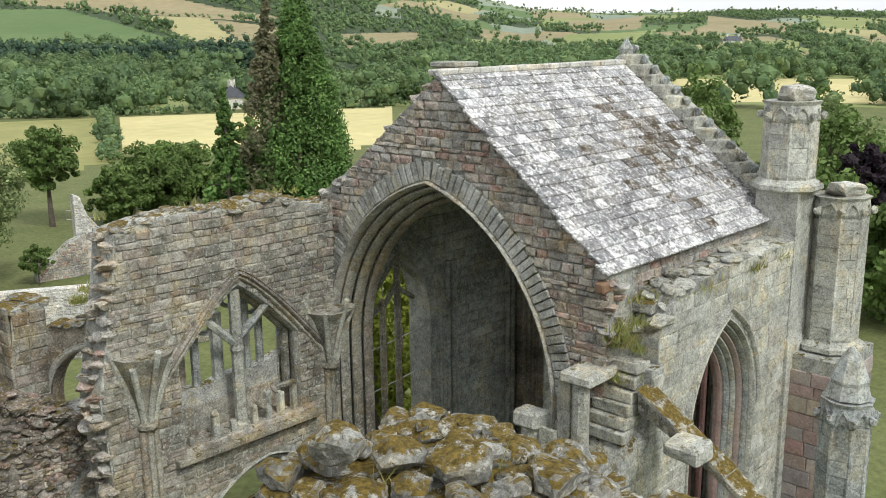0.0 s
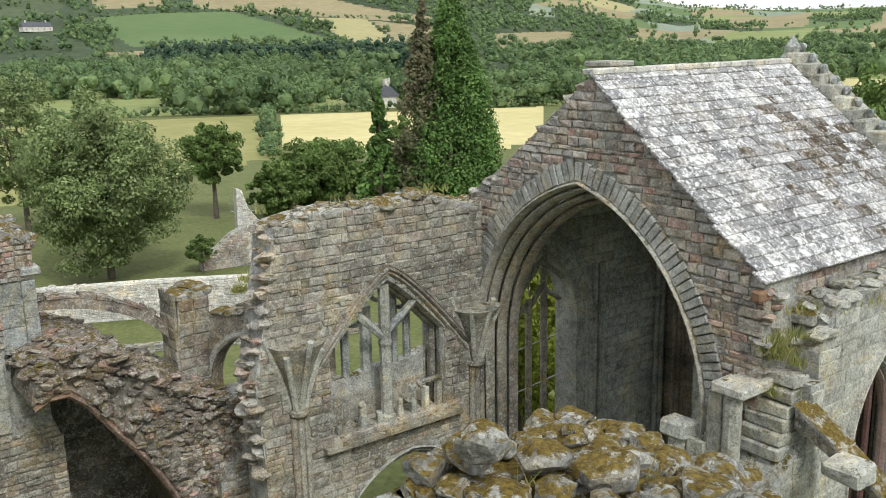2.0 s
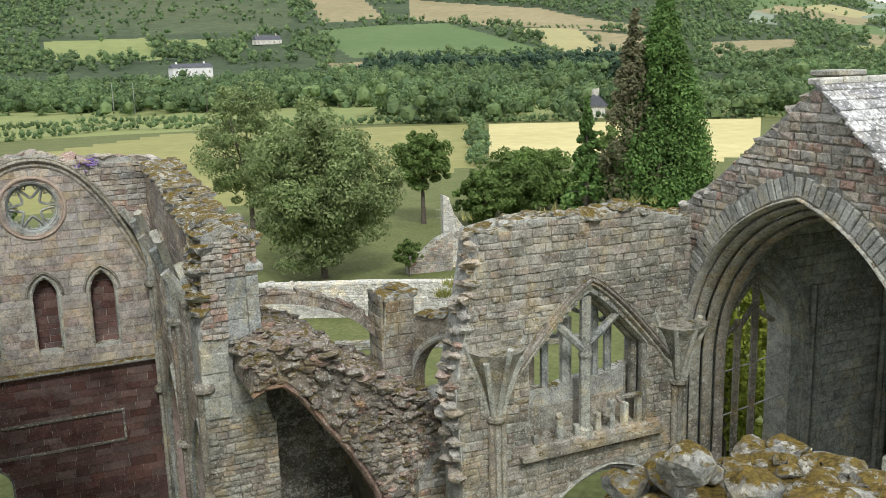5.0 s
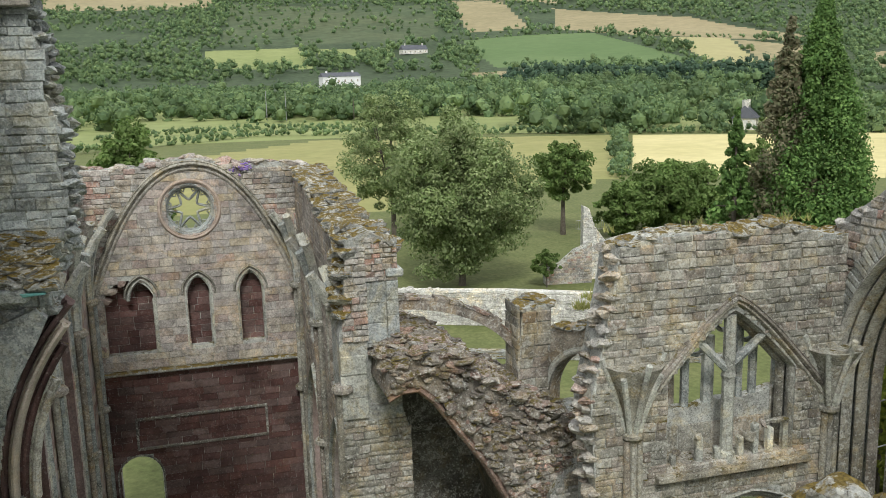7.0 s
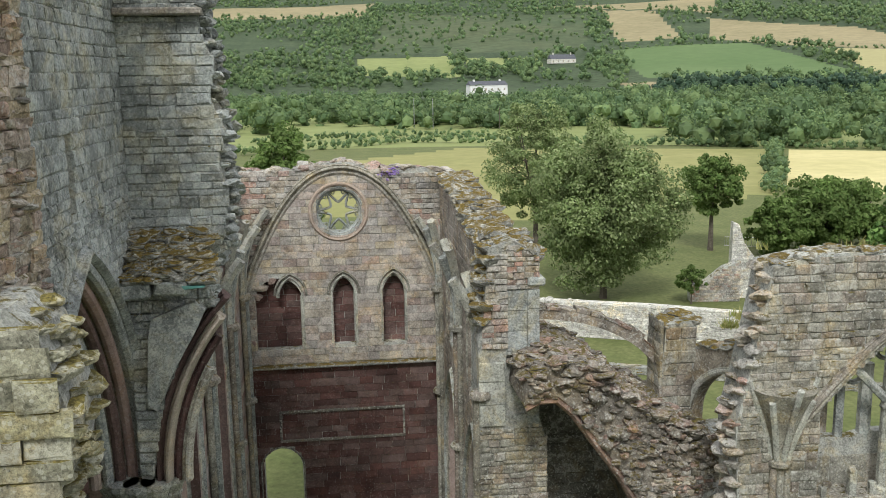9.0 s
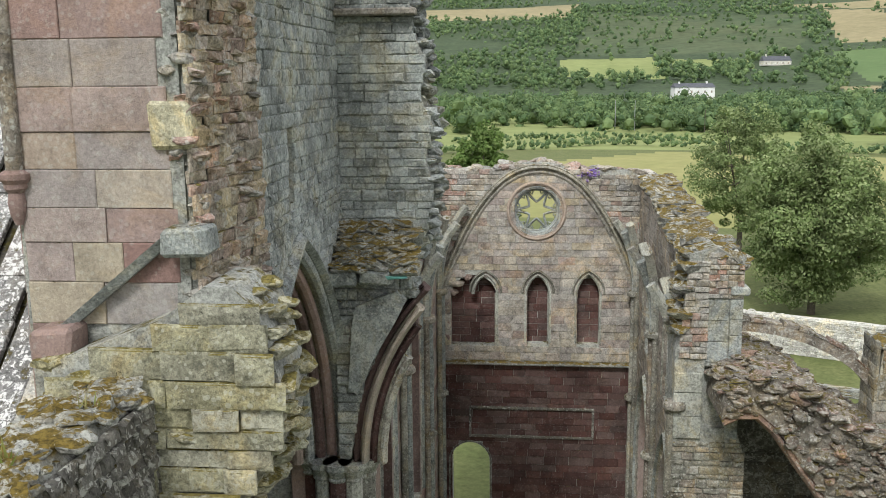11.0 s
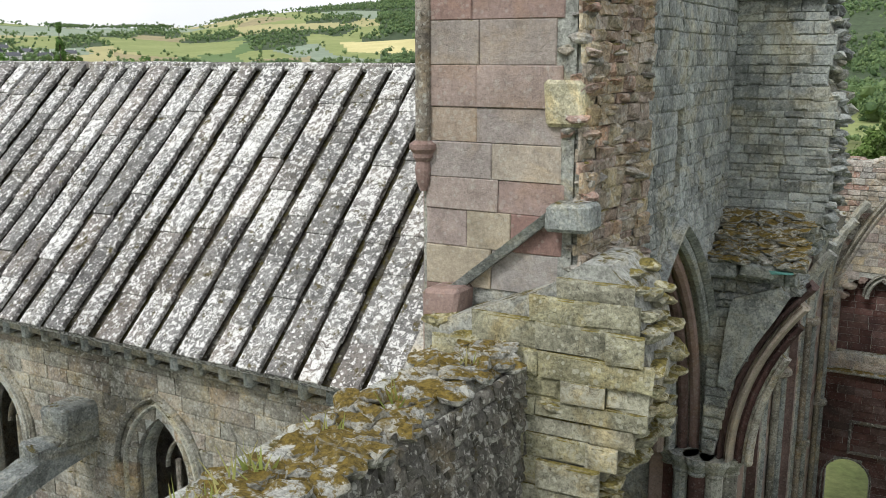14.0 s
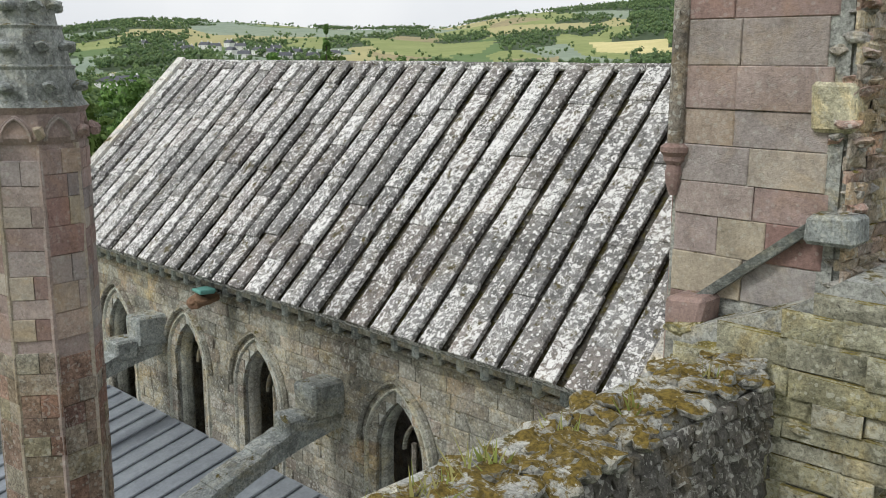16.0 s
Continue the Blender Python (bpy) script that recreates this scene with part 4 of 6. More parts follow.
for y in (21.4, 27.3, 33.4, 38.0):
    for dy in (-0.24, 0.0, 0.24):
        tube((-4.25 + 0.12 * (dy == 0), y + dy, 0), (-4.25 + 0.12 * (dy == 0), y + dy, 11.0), 0.11, 0.11, 8, (GREY, PINK, MIXED)[int(dy * 5) % 3], "wall_shaft", trans_w)
    for z in (6.5, 11.0):
        turned((-4.25, y, z - 0.12), [(0.22, 0), (0.36, 0.1), (0.36, 0.22), (0.28, 0.3)], 10, MIXED, "capital", trans_w)
    ribs = thing("vault_springer", "stump of broken vault ribs on the transept wall", "vault springer", "vault springers")
    for k, (ax, ay, nseg) in enumerate(((0.5, 0.85, 7), (0.9, 0.42, 6), (1.0, 0.0, 8), (0.9, -0.42, 6), (0.5, -0.85, 7))):
        if 37 < y and ay > 0.5:
            continue
        pts = [(0.1 + 3.0 * (1 - math.cos(j * 0.13)), 4.3 * math.sin(j * 0.135)) for j in range(nseg)]
        for (r0, z0), (r1, z1) in zip(pts, pts[1:]):
            tube((-4.35 + r0 * ax, y + r0 * ay, 11.2 + z0), (-4.35 + r1 * ax, y + r1 * ay, 11.2 + z1), 0.17, 0.17, 6, (BUFF, GREY)[k % 2], "rib", ribs)

te = Face((4.05, 0, 0), (0, -1, 0), (-1, 0, 0))
te_w = [arch(-29.0, 1.9, 4.5, 8.2, 10, 4.5), arch(-34.8, 1.9, 4.5, 8.2, 10, 4.5), arch(-29.0, 1.2, 11.0, 13.6, 10, 1.6), arch(-34.8, 1.2, 11.0, 13.6, 10, 1.6)]
te_top = [(-25.2, 15.1), (-26.5, 15.3), (-29, 15.0), (-32, 15.4), (-35, 15.6), (-38.4, 15.9)]
trans_e = wall("wall_transept_east", "broken transept east wall with arcade arches", te, [(-38.4, 0), (-25.2, 0)] + te_top, te_w, 1.25, DARK, (0.2, 0.34), (0.4, 0.9), 62, 0.5,
               (-33, 8, -25, 15.5), CORE, 0.03, 150)
for c in (-29.0, -34.8):
    for k in range(3):
        sweep(te, arch(c, 1.9 + 0.16 * k, 4.5, 8.2 + 0.17 * k, 12, 4.4), roll(-0.08, 0.08, -0.25 + 0.1 * k, 0.08 * k), (PINK, MIXED, GREY)[k], "arch_moulding", trans_e)
    sweep(te, arch(c, 1.3, 11.0, 13.7, 12, 1.6), roll(-0.08, 0.08, -0.25, 0.08), MIXED, "window_moulding", trans_e)
ragged_top(te, te_top, 1.2, MOSSY, trans_e, 11, 0.27, 0.33, 3)
for y in (26.2, 31.9, 38.0):
    for dy in (-0.24, 0.0, 0.24):
        tube((3.95 - 0.12 * (dy == 0), y + dy, 0), (3.95 - 0.12 * (dy == 0), y + dy, 11.0), 0.11, 0.11, 8, MIXED, "wall_shaft", trans_e)
    for z in (6.5, 11.0):
        turned((3.92, y, z - 0.12), [(0.22, 0), (0.36, 0.1), (0.36, 0.22), (0.28, 0.3)], 10, MIXED, "capital", trans_e)
    ribs = thing("vault_springer", "stump of broken vault ribs on the transept wall", "vault springer", "vault springers")
    for k, (ax, ay, nseg) in enumerate(((-0.5, 0.85, 7), (-0.9, 0.42, 6), (-1.0, 0.0, 7), (-0.9, -0.42, 6), (-0.5, -0.85, 7))):
        if (37 < y and ay > 0.5) or (y < 27 and ay < 0):
            continue
        pts = [(0.1 + 3.0 * (1 - math.cos(j * 0.13)), 4.0 * math.sin(j * 0.135)) for j in range(nseg)]
        for (r0, z0), (r1, z1) in zip(pts, pts[1:]):
            tube((4.0 + r0 * ax, y + r0 * ay, 11.2 + z0), (4.0 + r1 * ax, y + r1 * ay, 11.2 + z1), 0.17, 0.17, 6, (BUFF, GREY)[k % 2], "rib", ribs)
pier = thing("transept_pier", "broken transept pier with a niche and a buff shaft", "pier")
ps = Face((0, 25.0, 0), (1, 0, 0), (0, -1, 0))
p_line = [(3.6, 0), (5.6, 0), (5.55, 9.6), (5.35, 10.2), (5.3, 14.3), (5.35, 15.0), (4.6, 15.4), (3.9, 15.2), (3.75, 13), (3.6, 12.5)]
slot = [(4.4, 10.3), (4.95, 10.3), (4.95, 12.1), (4.4, 12.1)]
part("core", slab(ps, p_line, [slot], 1.3, CORE, "core"), pier)
courses(ps, [(3.6, 10.0), (4.35, 10.0), (4.35, 12.3), (3.6, 12.3)], [], (0.5, 0.8), (0.75, 0.8), BUFF, pier, 0.2, 0.06, seed=63)
courses(ps, [(5.0, 10.0), (5.35, 10.0), (5.3, 14.2), (5.0, 14.2)], [], (0.4, 0.6), (0.4, 0.5), GREY, pier, 0.3, 0.08, seed=64)
courses(ps, [(4.4, 12.2), (5.0, 12.2), (5.0, 14.0), (4.4, 14.0)], [], (0.5, 0.7), (0.5, 0.6), GREY, pier, 0.2, 0.01, seed=65)
courses(ps, [(3.65, 12.3), (4.4, 12.3), (4.4, 15.1), (3.85, 15.1)], [], (0.14, 0.24), (0.2, 0.4), RUBBLE, pier, 1.0, 0.07, seed=66, parts=40)
courses(ps, [(4.4, 14.0), (5.3, 14.0), (5.35, 15.0), (4.6, 15.3), (4.4, 15.3)], [], (0.12, 0.2), (0.2, 0.35), RUBBLE, pier, 1.0, 0.05, seed=67, parts=40)
courses(ps, [(3.6, 4), (5.6, 4), (5.55, 9.6), (5.3, 10.1), (3.6, 10.0)], [], (0.14, 0.26), (0.2, 0.5), MIXED, pier, 1.0, 0.05, seed=68, parts=150)
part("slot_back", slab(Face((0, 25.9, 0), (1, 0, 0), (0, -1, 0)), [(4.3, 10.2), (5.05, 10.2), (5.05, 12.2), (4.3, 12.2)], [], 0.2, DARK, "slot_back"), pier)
box(5.0, 24.85, 14.1, 5.5, 25.5, 14.35, GREY, "capital", pier, "carved capital", 0.05)
for x in (3.55, 3.75):
    tube((x, 25.1, 0), (x, 25.1, 10.8), 0.12, 0.12, 8, MIXED, "shaft", pier)
turned((3.65, 25.1, 10.75), [(0.2, 0), (0.33, 0.1), (0.33, 0.2), (0.25, 0.3)], 10, MIXED, "capital", pier)
ragged_top(ps, [(3.7, 13.0), (3.9, 15.1), (4.6, 15.3), (5.35, 14.95)], 1.2, MOSSY, pier, 12, 0.25, 0.28, 3)

# ---- chapel ruins between transept and choir ----
fl2 = thing("flying_buttress", "slender curved flying buttress over the roofless chapel", "flying buttress", "flying buttresses")
fl_f = Face((0, 25.4, 0), (1, 0, 0), (0, -1, 0))
fl_path = [(5.2 + 4.1 * math.sin(0.1 * k), 10.3 + 2.7 * math.cos(0.1 * k)) for k in range(14)][::-1]
sweep(fl_f, fl_path, [(0, -0.45), (0, 0), (0.28, 0.0), (0.28, -0.45)], VAULT, "arch_rib", fl2)
voussoirs(fl_f, fl_path, 0.28, 0.38, -0.48, 0.03, 0.4, VAULT, fl2, 9, "coping_stone")
pin = thing("buttress_pier", "square broken buttress pier with mossy head", "pier")
pf = Face((0, 24.9, 0), (1, 0, 0), (0, -1, 0))
part("core", slab(pf, [(8.85, 0), (9.85, 0), (9.85, 11.4), (9.95, 11.5), (9.95, 12.9), (9.05, 12.8), (8.95, 11.5)], [], 1.1, CORE, "core"), pin)
courses(pf, [(8.85, 8.5), (9.85, 8.5), (9.85, 11.4), (9.95, 11.5), (9.95, 12.8), (9.05, 12.7), (8.95, 11.5)], [], (0.3, 0.4), (0.4, 0.7), MIXED, pin, 0.5, 0.03, seed=71, parts=80)
courses(Face((8.9, 0, 0), (0, -1, 0), (-1, 0, 0)), [(-26, 8.5), (-24.9, 8.5), (-24.9, 12.9), (-26, 12.9)], [], (0.3, 0.4), (0.4, 0.7), MIXED, pin, 0.5, 0.03, seed=72, parts=30)
ragged_top(pf, [(9.05, 12.75), (9.9, 12.85)], 1.0, MOSSY, pin, 13, 0.2, 0.28)
ha = thing("chapel_arch", "round stub arch joining pier and choir wall", "arch")
hf = Face((9.75, 25.2, 0), (0.46, -0.89, 0), (-0.89, -0.46, 0))
part("arch_wall", slab(hf, [(0, 7.0), (0.25, 7.0), (0.25, 10.0)] + [(0.25 + 1.75 * (1 - math.cos(math.pi * k / 20)), 10.0 + 1.65 * math.sin(math.pi * k / 20)) for k in range(1, 20)] + [(3.75, 7.0), (4.3, 7.0), (4.3, 12.4), (3.0, 12.45), (1.0, 12.35), (0, 12.0)], [], 0.55, MIXED, "arch_wall"), ha)
ragged_top(hf, [(0.1, 12.0), (1.0, 12.35), (4.1, 12.4)], 0.55, MOSSY, ha, 14, 0.3, 0.2)
sweep(hf, [(0.25 + 1.75 * (1 - math.cos(math.pi * k / 20)), 10.0 + 1.65 * math.sin(math.pi * k / 20)) for k in range(21)][::-1], roll(0.0, 0.22, -0.1, 0.05), BUFF, "arch_moulding", ha)
vault = thing("broken_vault", "collapsed rubble vault with mossy back over a dark chapel", "vault")
vf = Face((0, 23.0, 0), (1, 0, 0), (0, -1, 0))
cv = [(4.5, 11.3), (4.9, 11.5), (5.45, 11.5), (5.95, 11.05), (6.5, 10.25), (6.9, 9.7), (7.25, 9.2), (7.65, 8.5), (8.0, 7.8), (8.3, 6.8), (8.5, 5.5)]
outer_v = [(4.6, 11.9), (5.0, 12.2), (5.5, 12.45), (6.1, 12.4), (6.6, 12.15), (7.1, 11.65), (7.5, 11.25), (7.9, 10.95), (8.5, 10.65), (9.1, 10.4), (9.6, 10.1), (10.2, 9.6)]
vline = cv + [(8.5, 3.0), (10.6, 3.0), (10.6, 9.0)] + outer_v[::-1]
part("vault_shell", slab(vf, vline, [], 4.2, VAULT, "vault_shell"), vault)
courses(vf, [(8.2, 3), (10.6, 3), (10.6, 9.0), (8.4, 9.6), (7.9, 8.6), (8.35, 6.8)], [], (0.12, 0.26), (0.18, 0.45), RUBBLE, vault, 1.3, 0.08, seed=73, parts=100)
rng = random.Random(5)
spots = []
while len(spots) < 420:
    u, w = rng.uniform(4.6, 10.3), rng.uniform(6.5, 12.4)
    if inside(vline, np.array([u]), np.array([w]))[0]:
        s = rng.choice((0.09, 0.12, 0.16, 0.2)) * rng.uniform(0.8, 1.2)
        spots.append((u, 23.0 + rng.uniform(-0.06, 0.06), w, s * 1.35, s * 0.9, s * 0.75))
for k in range(950):
    u = rng.uniform(4.6, 10.2)
    s = rng.choice((0.08, 0.11, 0.15, 0.2, 0.26)) * rng.uniform(0.8, 1.2)
    z = float(np.interp(u, [q[0] for q in outer_v], [q[1] for q in outer_v]))
    spots.append((u, 23.0 + rng.uniform(-0.05, 4.1), z + rng.uniform(-0.1, 0.06), s * 1.4, s * 1.1, s * 0.45))
rocks("vault_rubble", spots, VAULT, vault, 60, 6)
sweep(vf, cv[::-1], roll(-0.22, 0.04, -0.25, 0.07), VAULT, "vault_rib", vault)
# The dark wall colour stands in for the shade under the broken vault
chap = wall("wall_chapel_north", "inner wall of the roofless chapel, coloured dark for its shade", Face((0, 27.5, 0), (1, 0, 0), (0, -1, 0)), [(4.6, 0), (10.8, 0), (10.8, 8.9), (4.6, 10.9)], [], 0.9, HARL, (0.3, 0.4), (0.5, 1.0),
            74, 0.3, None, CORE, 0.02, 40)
chap_e = wall("wall_chapel_east", "ragged low chapel wall of mixed stone", Face((11.2, 0, 0), (0, -1, 0), (-1, 0, 0)), [(-27.5, 0), (-21.6, 0), (-21.6, 9.2), (-24, 8.6), (-27.5, 8.8)], [], 0.9, MIXED, (0.2, 0.34), (0.3, 0.7),
              75, 0.7, None, CORE, 0.03, 60)
chap_s = wall("wall_chapel_front", "ragged rubble wall below the choir end", Face((0, 22.6, 0), (1, 0, 0), (0, -1, 0)), [(8.6, 0), (11.0, 0), (11.0, 8.6), (9.9, 8.9), (9.0, 8.0)], [], 0.4, RUBBLE, (0.18, 0.3), (0.3, 0.6),
              76, 1.0, None, CORE, 0.04, 60)

# ---- crossing tower: surviving west wall above the nave arch ----
te_f = Face((-4.6, 0, 0), (0, 1, 0), (1, 0, 0))
cross = arch(16.5, 3.42, 11.4, 16.8, 14, 11.4)
slit = [(15.95, 17.75), (16.35, 17.75), (16.35, 19.1), (15.95, 19.1)]
tower = part("wall_tower", slab(te_f, [(11.5, 0), (21.2, 0), (21.2, 26), (11.5, 26)], [cross, slit], 2.4, CORE, "wall_tower"))
tagged(tower, "tall surviving tower wall of pink and grey ashlar, torn open", "wall", kind="structure")
courses(te_f, [(13.6, 11), (20.2, 11), (20.2, 26), (13.6, 26)], [arch(16.5, 3.8, 11.4, 17.15, 14, 11.4), slit], (0.14, 0.3), (0.22, 0.6), GREY, tower, 0.8, 0.03, 0.002, seed=81, near=(13.6, 16.5, 20.2, 22), parts=280)
sf = Face((0, 11.5, 0), (1, 0, 0), (0, -1, 0))
courses(sf, [(-6.95, 16.3), (-4.95, 16.55), (-4.75, 18.2), (-4.95, 18.9), (-4.85, 19.6), (-5.05, 20.3), (-4.7, 20.9), (-4.8, 26), (-6.95, 26)], [], (0.44, 0.6), (0.6, 1.15), PINK, tower, 0.1, 0.05, 0.004, seed=82, parts=200)
courses(Face((-7.02, 0, 0), (0, -1, 0), (-1, 0, 0)), [(-14, 14), (-11.5, 14), (-11.5, 26), (-14, 26)], [], (0.44, 0.6), (0.6, 1.15), PINK, tower, 0.12, 0.02, seed=83, parts=0)
tear = Face((-4.66, 11.44, 0), (0.26, 2.0, 0), (2.0, -0.26, 0))
courses(tear, [(-0.05, 15.6), (1.5, 16.3), (2.0, 17.2), (2.05, 26), (-0.05, 26)], [], (0.12, 0.3), (0.18, 0.5), stone("torn_core_rubble", [(0.33, 0.28, 0.21), (0.28, 0.26, 0.22), (0.3, 0.18, 0.14), (0.4, 0.34, 0.2), (0.33, 0.29, 0.25), (0.24, 0.16, 0.14)], 0.45, 0.4, 0.5, (0.24, 0.2, 0.05)),
        tower, 1.3, 0.12, 0.0, seed=84, parts=280, near=(-1, 15, 3, 22))
rng = random.Random(21)
for lo, hi, mt, nn in ((16.3, 26, RUBBLE, 190), (15.4, 17.0, YELLOW, 16)):
    spots = []
    for k in range(nn):
        q, z = rng.uniform(0, 1.95), rng.uniform(lo, hi)
        x, y, _ = tear.p(q, 0, rng.uniform(-0.05, 0.08))
        s = rng.uniform(0.07, 0.19)
        spots.append((x, y, z, s * 1.3, s, s * 0.5))
    rocks("torn_rubble", spots, mt, tower, 20, 22)
spots = []
for k in range(90):
    q = rng.uniform(0.07, 0.17)
    spots.append((rng.uniform(-4.95, -4.5), 11.5 + rng.uniform(-0.06, 0.1), rng.uniform(16.4, 26), q * 1.2, q, q * 0.7))
rocks("torn_edge", spots, RUBBLE, tower, 20, 24)
part("torn_core", slab(tear, [(0, 14.5), (1.2, 15.5), (2.0, 17.0), (2.05, 26), (0, 26)], [], 0.5, CORE, "torn_core", -0.06), tower)
ns = Face((0, 20.2, 0), (1, 0, 0), (0, -1, 0))
ns_edge = [(-3.1, 15.75), (-2.65, 16.6), (-2.5, 17.6), (-2.7, 18.3), (-2.5, 18.9), (-2.8, 19.6), (-2.65, 20.3), (-2.95, 21.0), (-2.85, 26)]
ns_line = [(-4.6, 15.9)] + ns_edge + [(-4.6, 26)]
part("north_stub", slab(ns, ns_line, [], 1.7, CORE, "north_stub"), tower)
courses(ns, ns_line, [], (0.13, 0.28), (0.2, 0.55), GREY, tower, 0.9, 0.03, 0.002, seed=85, parts=120)
ragged_top(ns, ns_edge, 1.6, GREY, tower, 15, 0.24, 0.22, 3)
box(-4.58, 19.9, 21.25, -2.8, 20.18, 21.4, DARK, "string_course", tower)
slope_spots = []
for k in range(230):
    q = rng.random()
    s = rng.uniform(0.12, 0.28)
    slope_spots.append((-4.5 + rng.uniform(0, 1.65), 20.1 - 1.25 * q, 16.75 - 0.75 * q + rng.uniform(-0.07, 0.07), s * 1.0, s * 0.9, s * 0.4))
ledge = rocks("mossy_ledge", slope_spots, MOSSY, tower, 10, 23)
box(-3.35, 18.7, 15.82, -2.92, 18.95, 15.86, VERDIGRIS, "flashing", tower, "green copper flashing strip", 0.01, 0.03, 2)
bead = [(0.115 * math.cos(2 * math.pi * j / 8), 0.115 * math.sin(2 * math.pi * j / 8)) for j in range(8)]
for k in range(9):
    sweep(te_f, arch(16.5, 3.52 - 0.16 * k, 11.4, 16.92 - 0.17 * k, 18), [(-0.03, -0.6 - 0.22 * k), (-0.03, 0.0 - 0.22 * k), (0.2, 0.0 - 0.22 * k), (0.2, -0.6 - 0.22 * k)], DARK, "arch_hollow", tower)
    sweep(te_f, arch(16.5, 3.45 - 0.16 * k, 11.4, 16.85 - 0.17 * k, 18), [(p, q - 0.05 - 0.22 * k) for p, q in bead], (GREY, PINK, RED, GREY, PINK, RED, PINK, RED, RED)[k], "arch_moulding", tower, "wine-red roll-moulded arch order")
sweep(te_f, arch(16.5, 3.68, 11.4, 17.05, 20), roll(-0.1, 0.12, -0.1, 0.18), GREY, "hood_mould", tower)
spring = thing("crossing_springer", "broken springer of the lost north crossing arch", "arch springer")
for k in range(5):
    full = arch(-0.1, 4.35 - 0.2 * k, 11.4, 17.2 - 0.2 * k, 20)[::-1]
    cut = [p for p in full if p[0] < -2.95 + 0.14 * ((k * 3) % 4) and p[0] < 0]
    sweep(Face((0, 19.5, 0), (1, 0, 0), (0, -1, 0)), cut[::-1], roll(-0.11, 0.11, -0.5 + 0.1 * k, 0.05 + 0.1 * (k % 3)), (GREY, RED, PINK, RED, MIXED)[k], "arch_order", spring)
part("springer_web", slab(Face((0, 19.4, 0), (1, 0, 0), (0, -1, 0)), [(-4.6, 11.5), (-4.35, 11.5), (-4.0, 13.3), (-3.2, 15.0), (-2.85, 15.5), (-3.0, 16.0), (-4.6, 16.2)], [], 0.8, CORE, "springer_web"), spring)
courses(Face((0, 19.38, 0), (1, 0, 0), (0, -1, 0)), [(-4.6, 11.6), (-4.35, 11.6), (-4.0, 13.3), (-3.2, 15.0), (-2.9, 15.5), (-3.0, 15.9), (-4.6, 16.1)], [], (0.14, 0.3), (0.2, 0.5), GREY, spring, 1.0, 0.06, seed=86, parts=60)
part("torn_web", slab(Face((0, 19.12, 0), (1, 0, 0), (0, -1, 0)), [(-4.3, 13.25), (-4.1, 13.1), (-3.75, 13.9), (-3.25, 14.75), (-3.0, 15.25), (-3.2, 15.45), (-4.1, 15.1), (-4.2, 14.6)], [], 0.35, GREY, "torn_web"), spring, "pale torn web of the fallen arch")
for x in (-4.3, -3.6):
    box(x - 0.35, 18.75, 15.62, x + 0.3, 19.4, 15.92, GREY, "corbel_block", spring, "", 0.05, 0.05, int(-x * 10))
ragged_top(Face((0, 19.3, 0), (1, 0, 0), (0, -1, 0)), [(-4.4, 16.0), (-3.0, 15.8), (-2.85, 15.3)], 1.0, GREY, spring, 16, 0.25, 0.24)
npier = thing("crossing_pier", "clustered red and buff crossing pier with leaf capitals", "pier")
for i, (x, y, m) in enumerate(((-5.35, 19.75, RED), (-5.0, 19.45, GREY), (-4.65, 19.35, RED), (-4.3, 19.4, BUFF), (-4.05, 19.7, MIXED))):
    tube((x, y, 0), (x, y, 11.1), 0.2, 0.2, 10, m, "shaft", npier)
    turned((x, y, 11.0), [(0.2, 0), (0.24, 0.05), (0.21, 0.1), (0.3, 0.3), (0.34, 0.32), (0.34, 0.45)], 12, BUFF if i > 2 else GREY, "leaf_capital", npier)
box(-5.8, 19.6, 0, -4.0, 21.2, 11.3, PINK, "core", npier, "", 0.02)
shaft = thing("corner_shaft", "slim round corner shaft on a carved corbel", "shaft")
tube((-6.98, 11.42, 18.75), (-6.98, 11.42, 26), 0.11, 0.11, 14, MIXED, "roll", shaft)
turned((-6.98, 11.42, 18.1), [(0.05, 0), (0.1, 0.15), (0.12, 0.3), (0.1, 0.42), (0.15, 0.48), (0.15, 0.54), (0.2, 0.6), (0.2, 0.67), (0.12, 0.72)], 14, PINK, "corbel", shaft)
odd_stone = thing("pale_ashlar_block", "pale yellow replacement block in the tower corner", "stone block")
box(-5.12, 11.34, 19.08, -4.58, 11.75, 19.68, stone("pale_yellow_block", [(0.36, 0.33, 0.23), (0.38, 0.35, 0.25)], 0.25, 0, 0.3), "block", odd_stone, "", 0.05, 0.03, 6)
crease = thing("roof_crease", "sloping roof crease moulding on the tower", "moulding")
q = Face((0, 11.45, 0), (1, 0, 0), (0, -1, 0))
sweep(q, [(-6.45, 16.72), (-4.85, 18.02)], [(-0.06, 0), (-0.06, 0.22), (0.06, 0.14), (0.06, 0)], GREY, "moulding", crease)
box(-4.95, 11.05, 17.75, -4.35, 11.6, 18.12, GREY, "end_block", crease, "", 0.05, 0.03, 3)
box(-6.7, 10.95, 16.35, -6.2, 11.5, 16.8, PINK, "kneeler", crease, "weathered pink kneeler", 0.06, 0.05, 4)

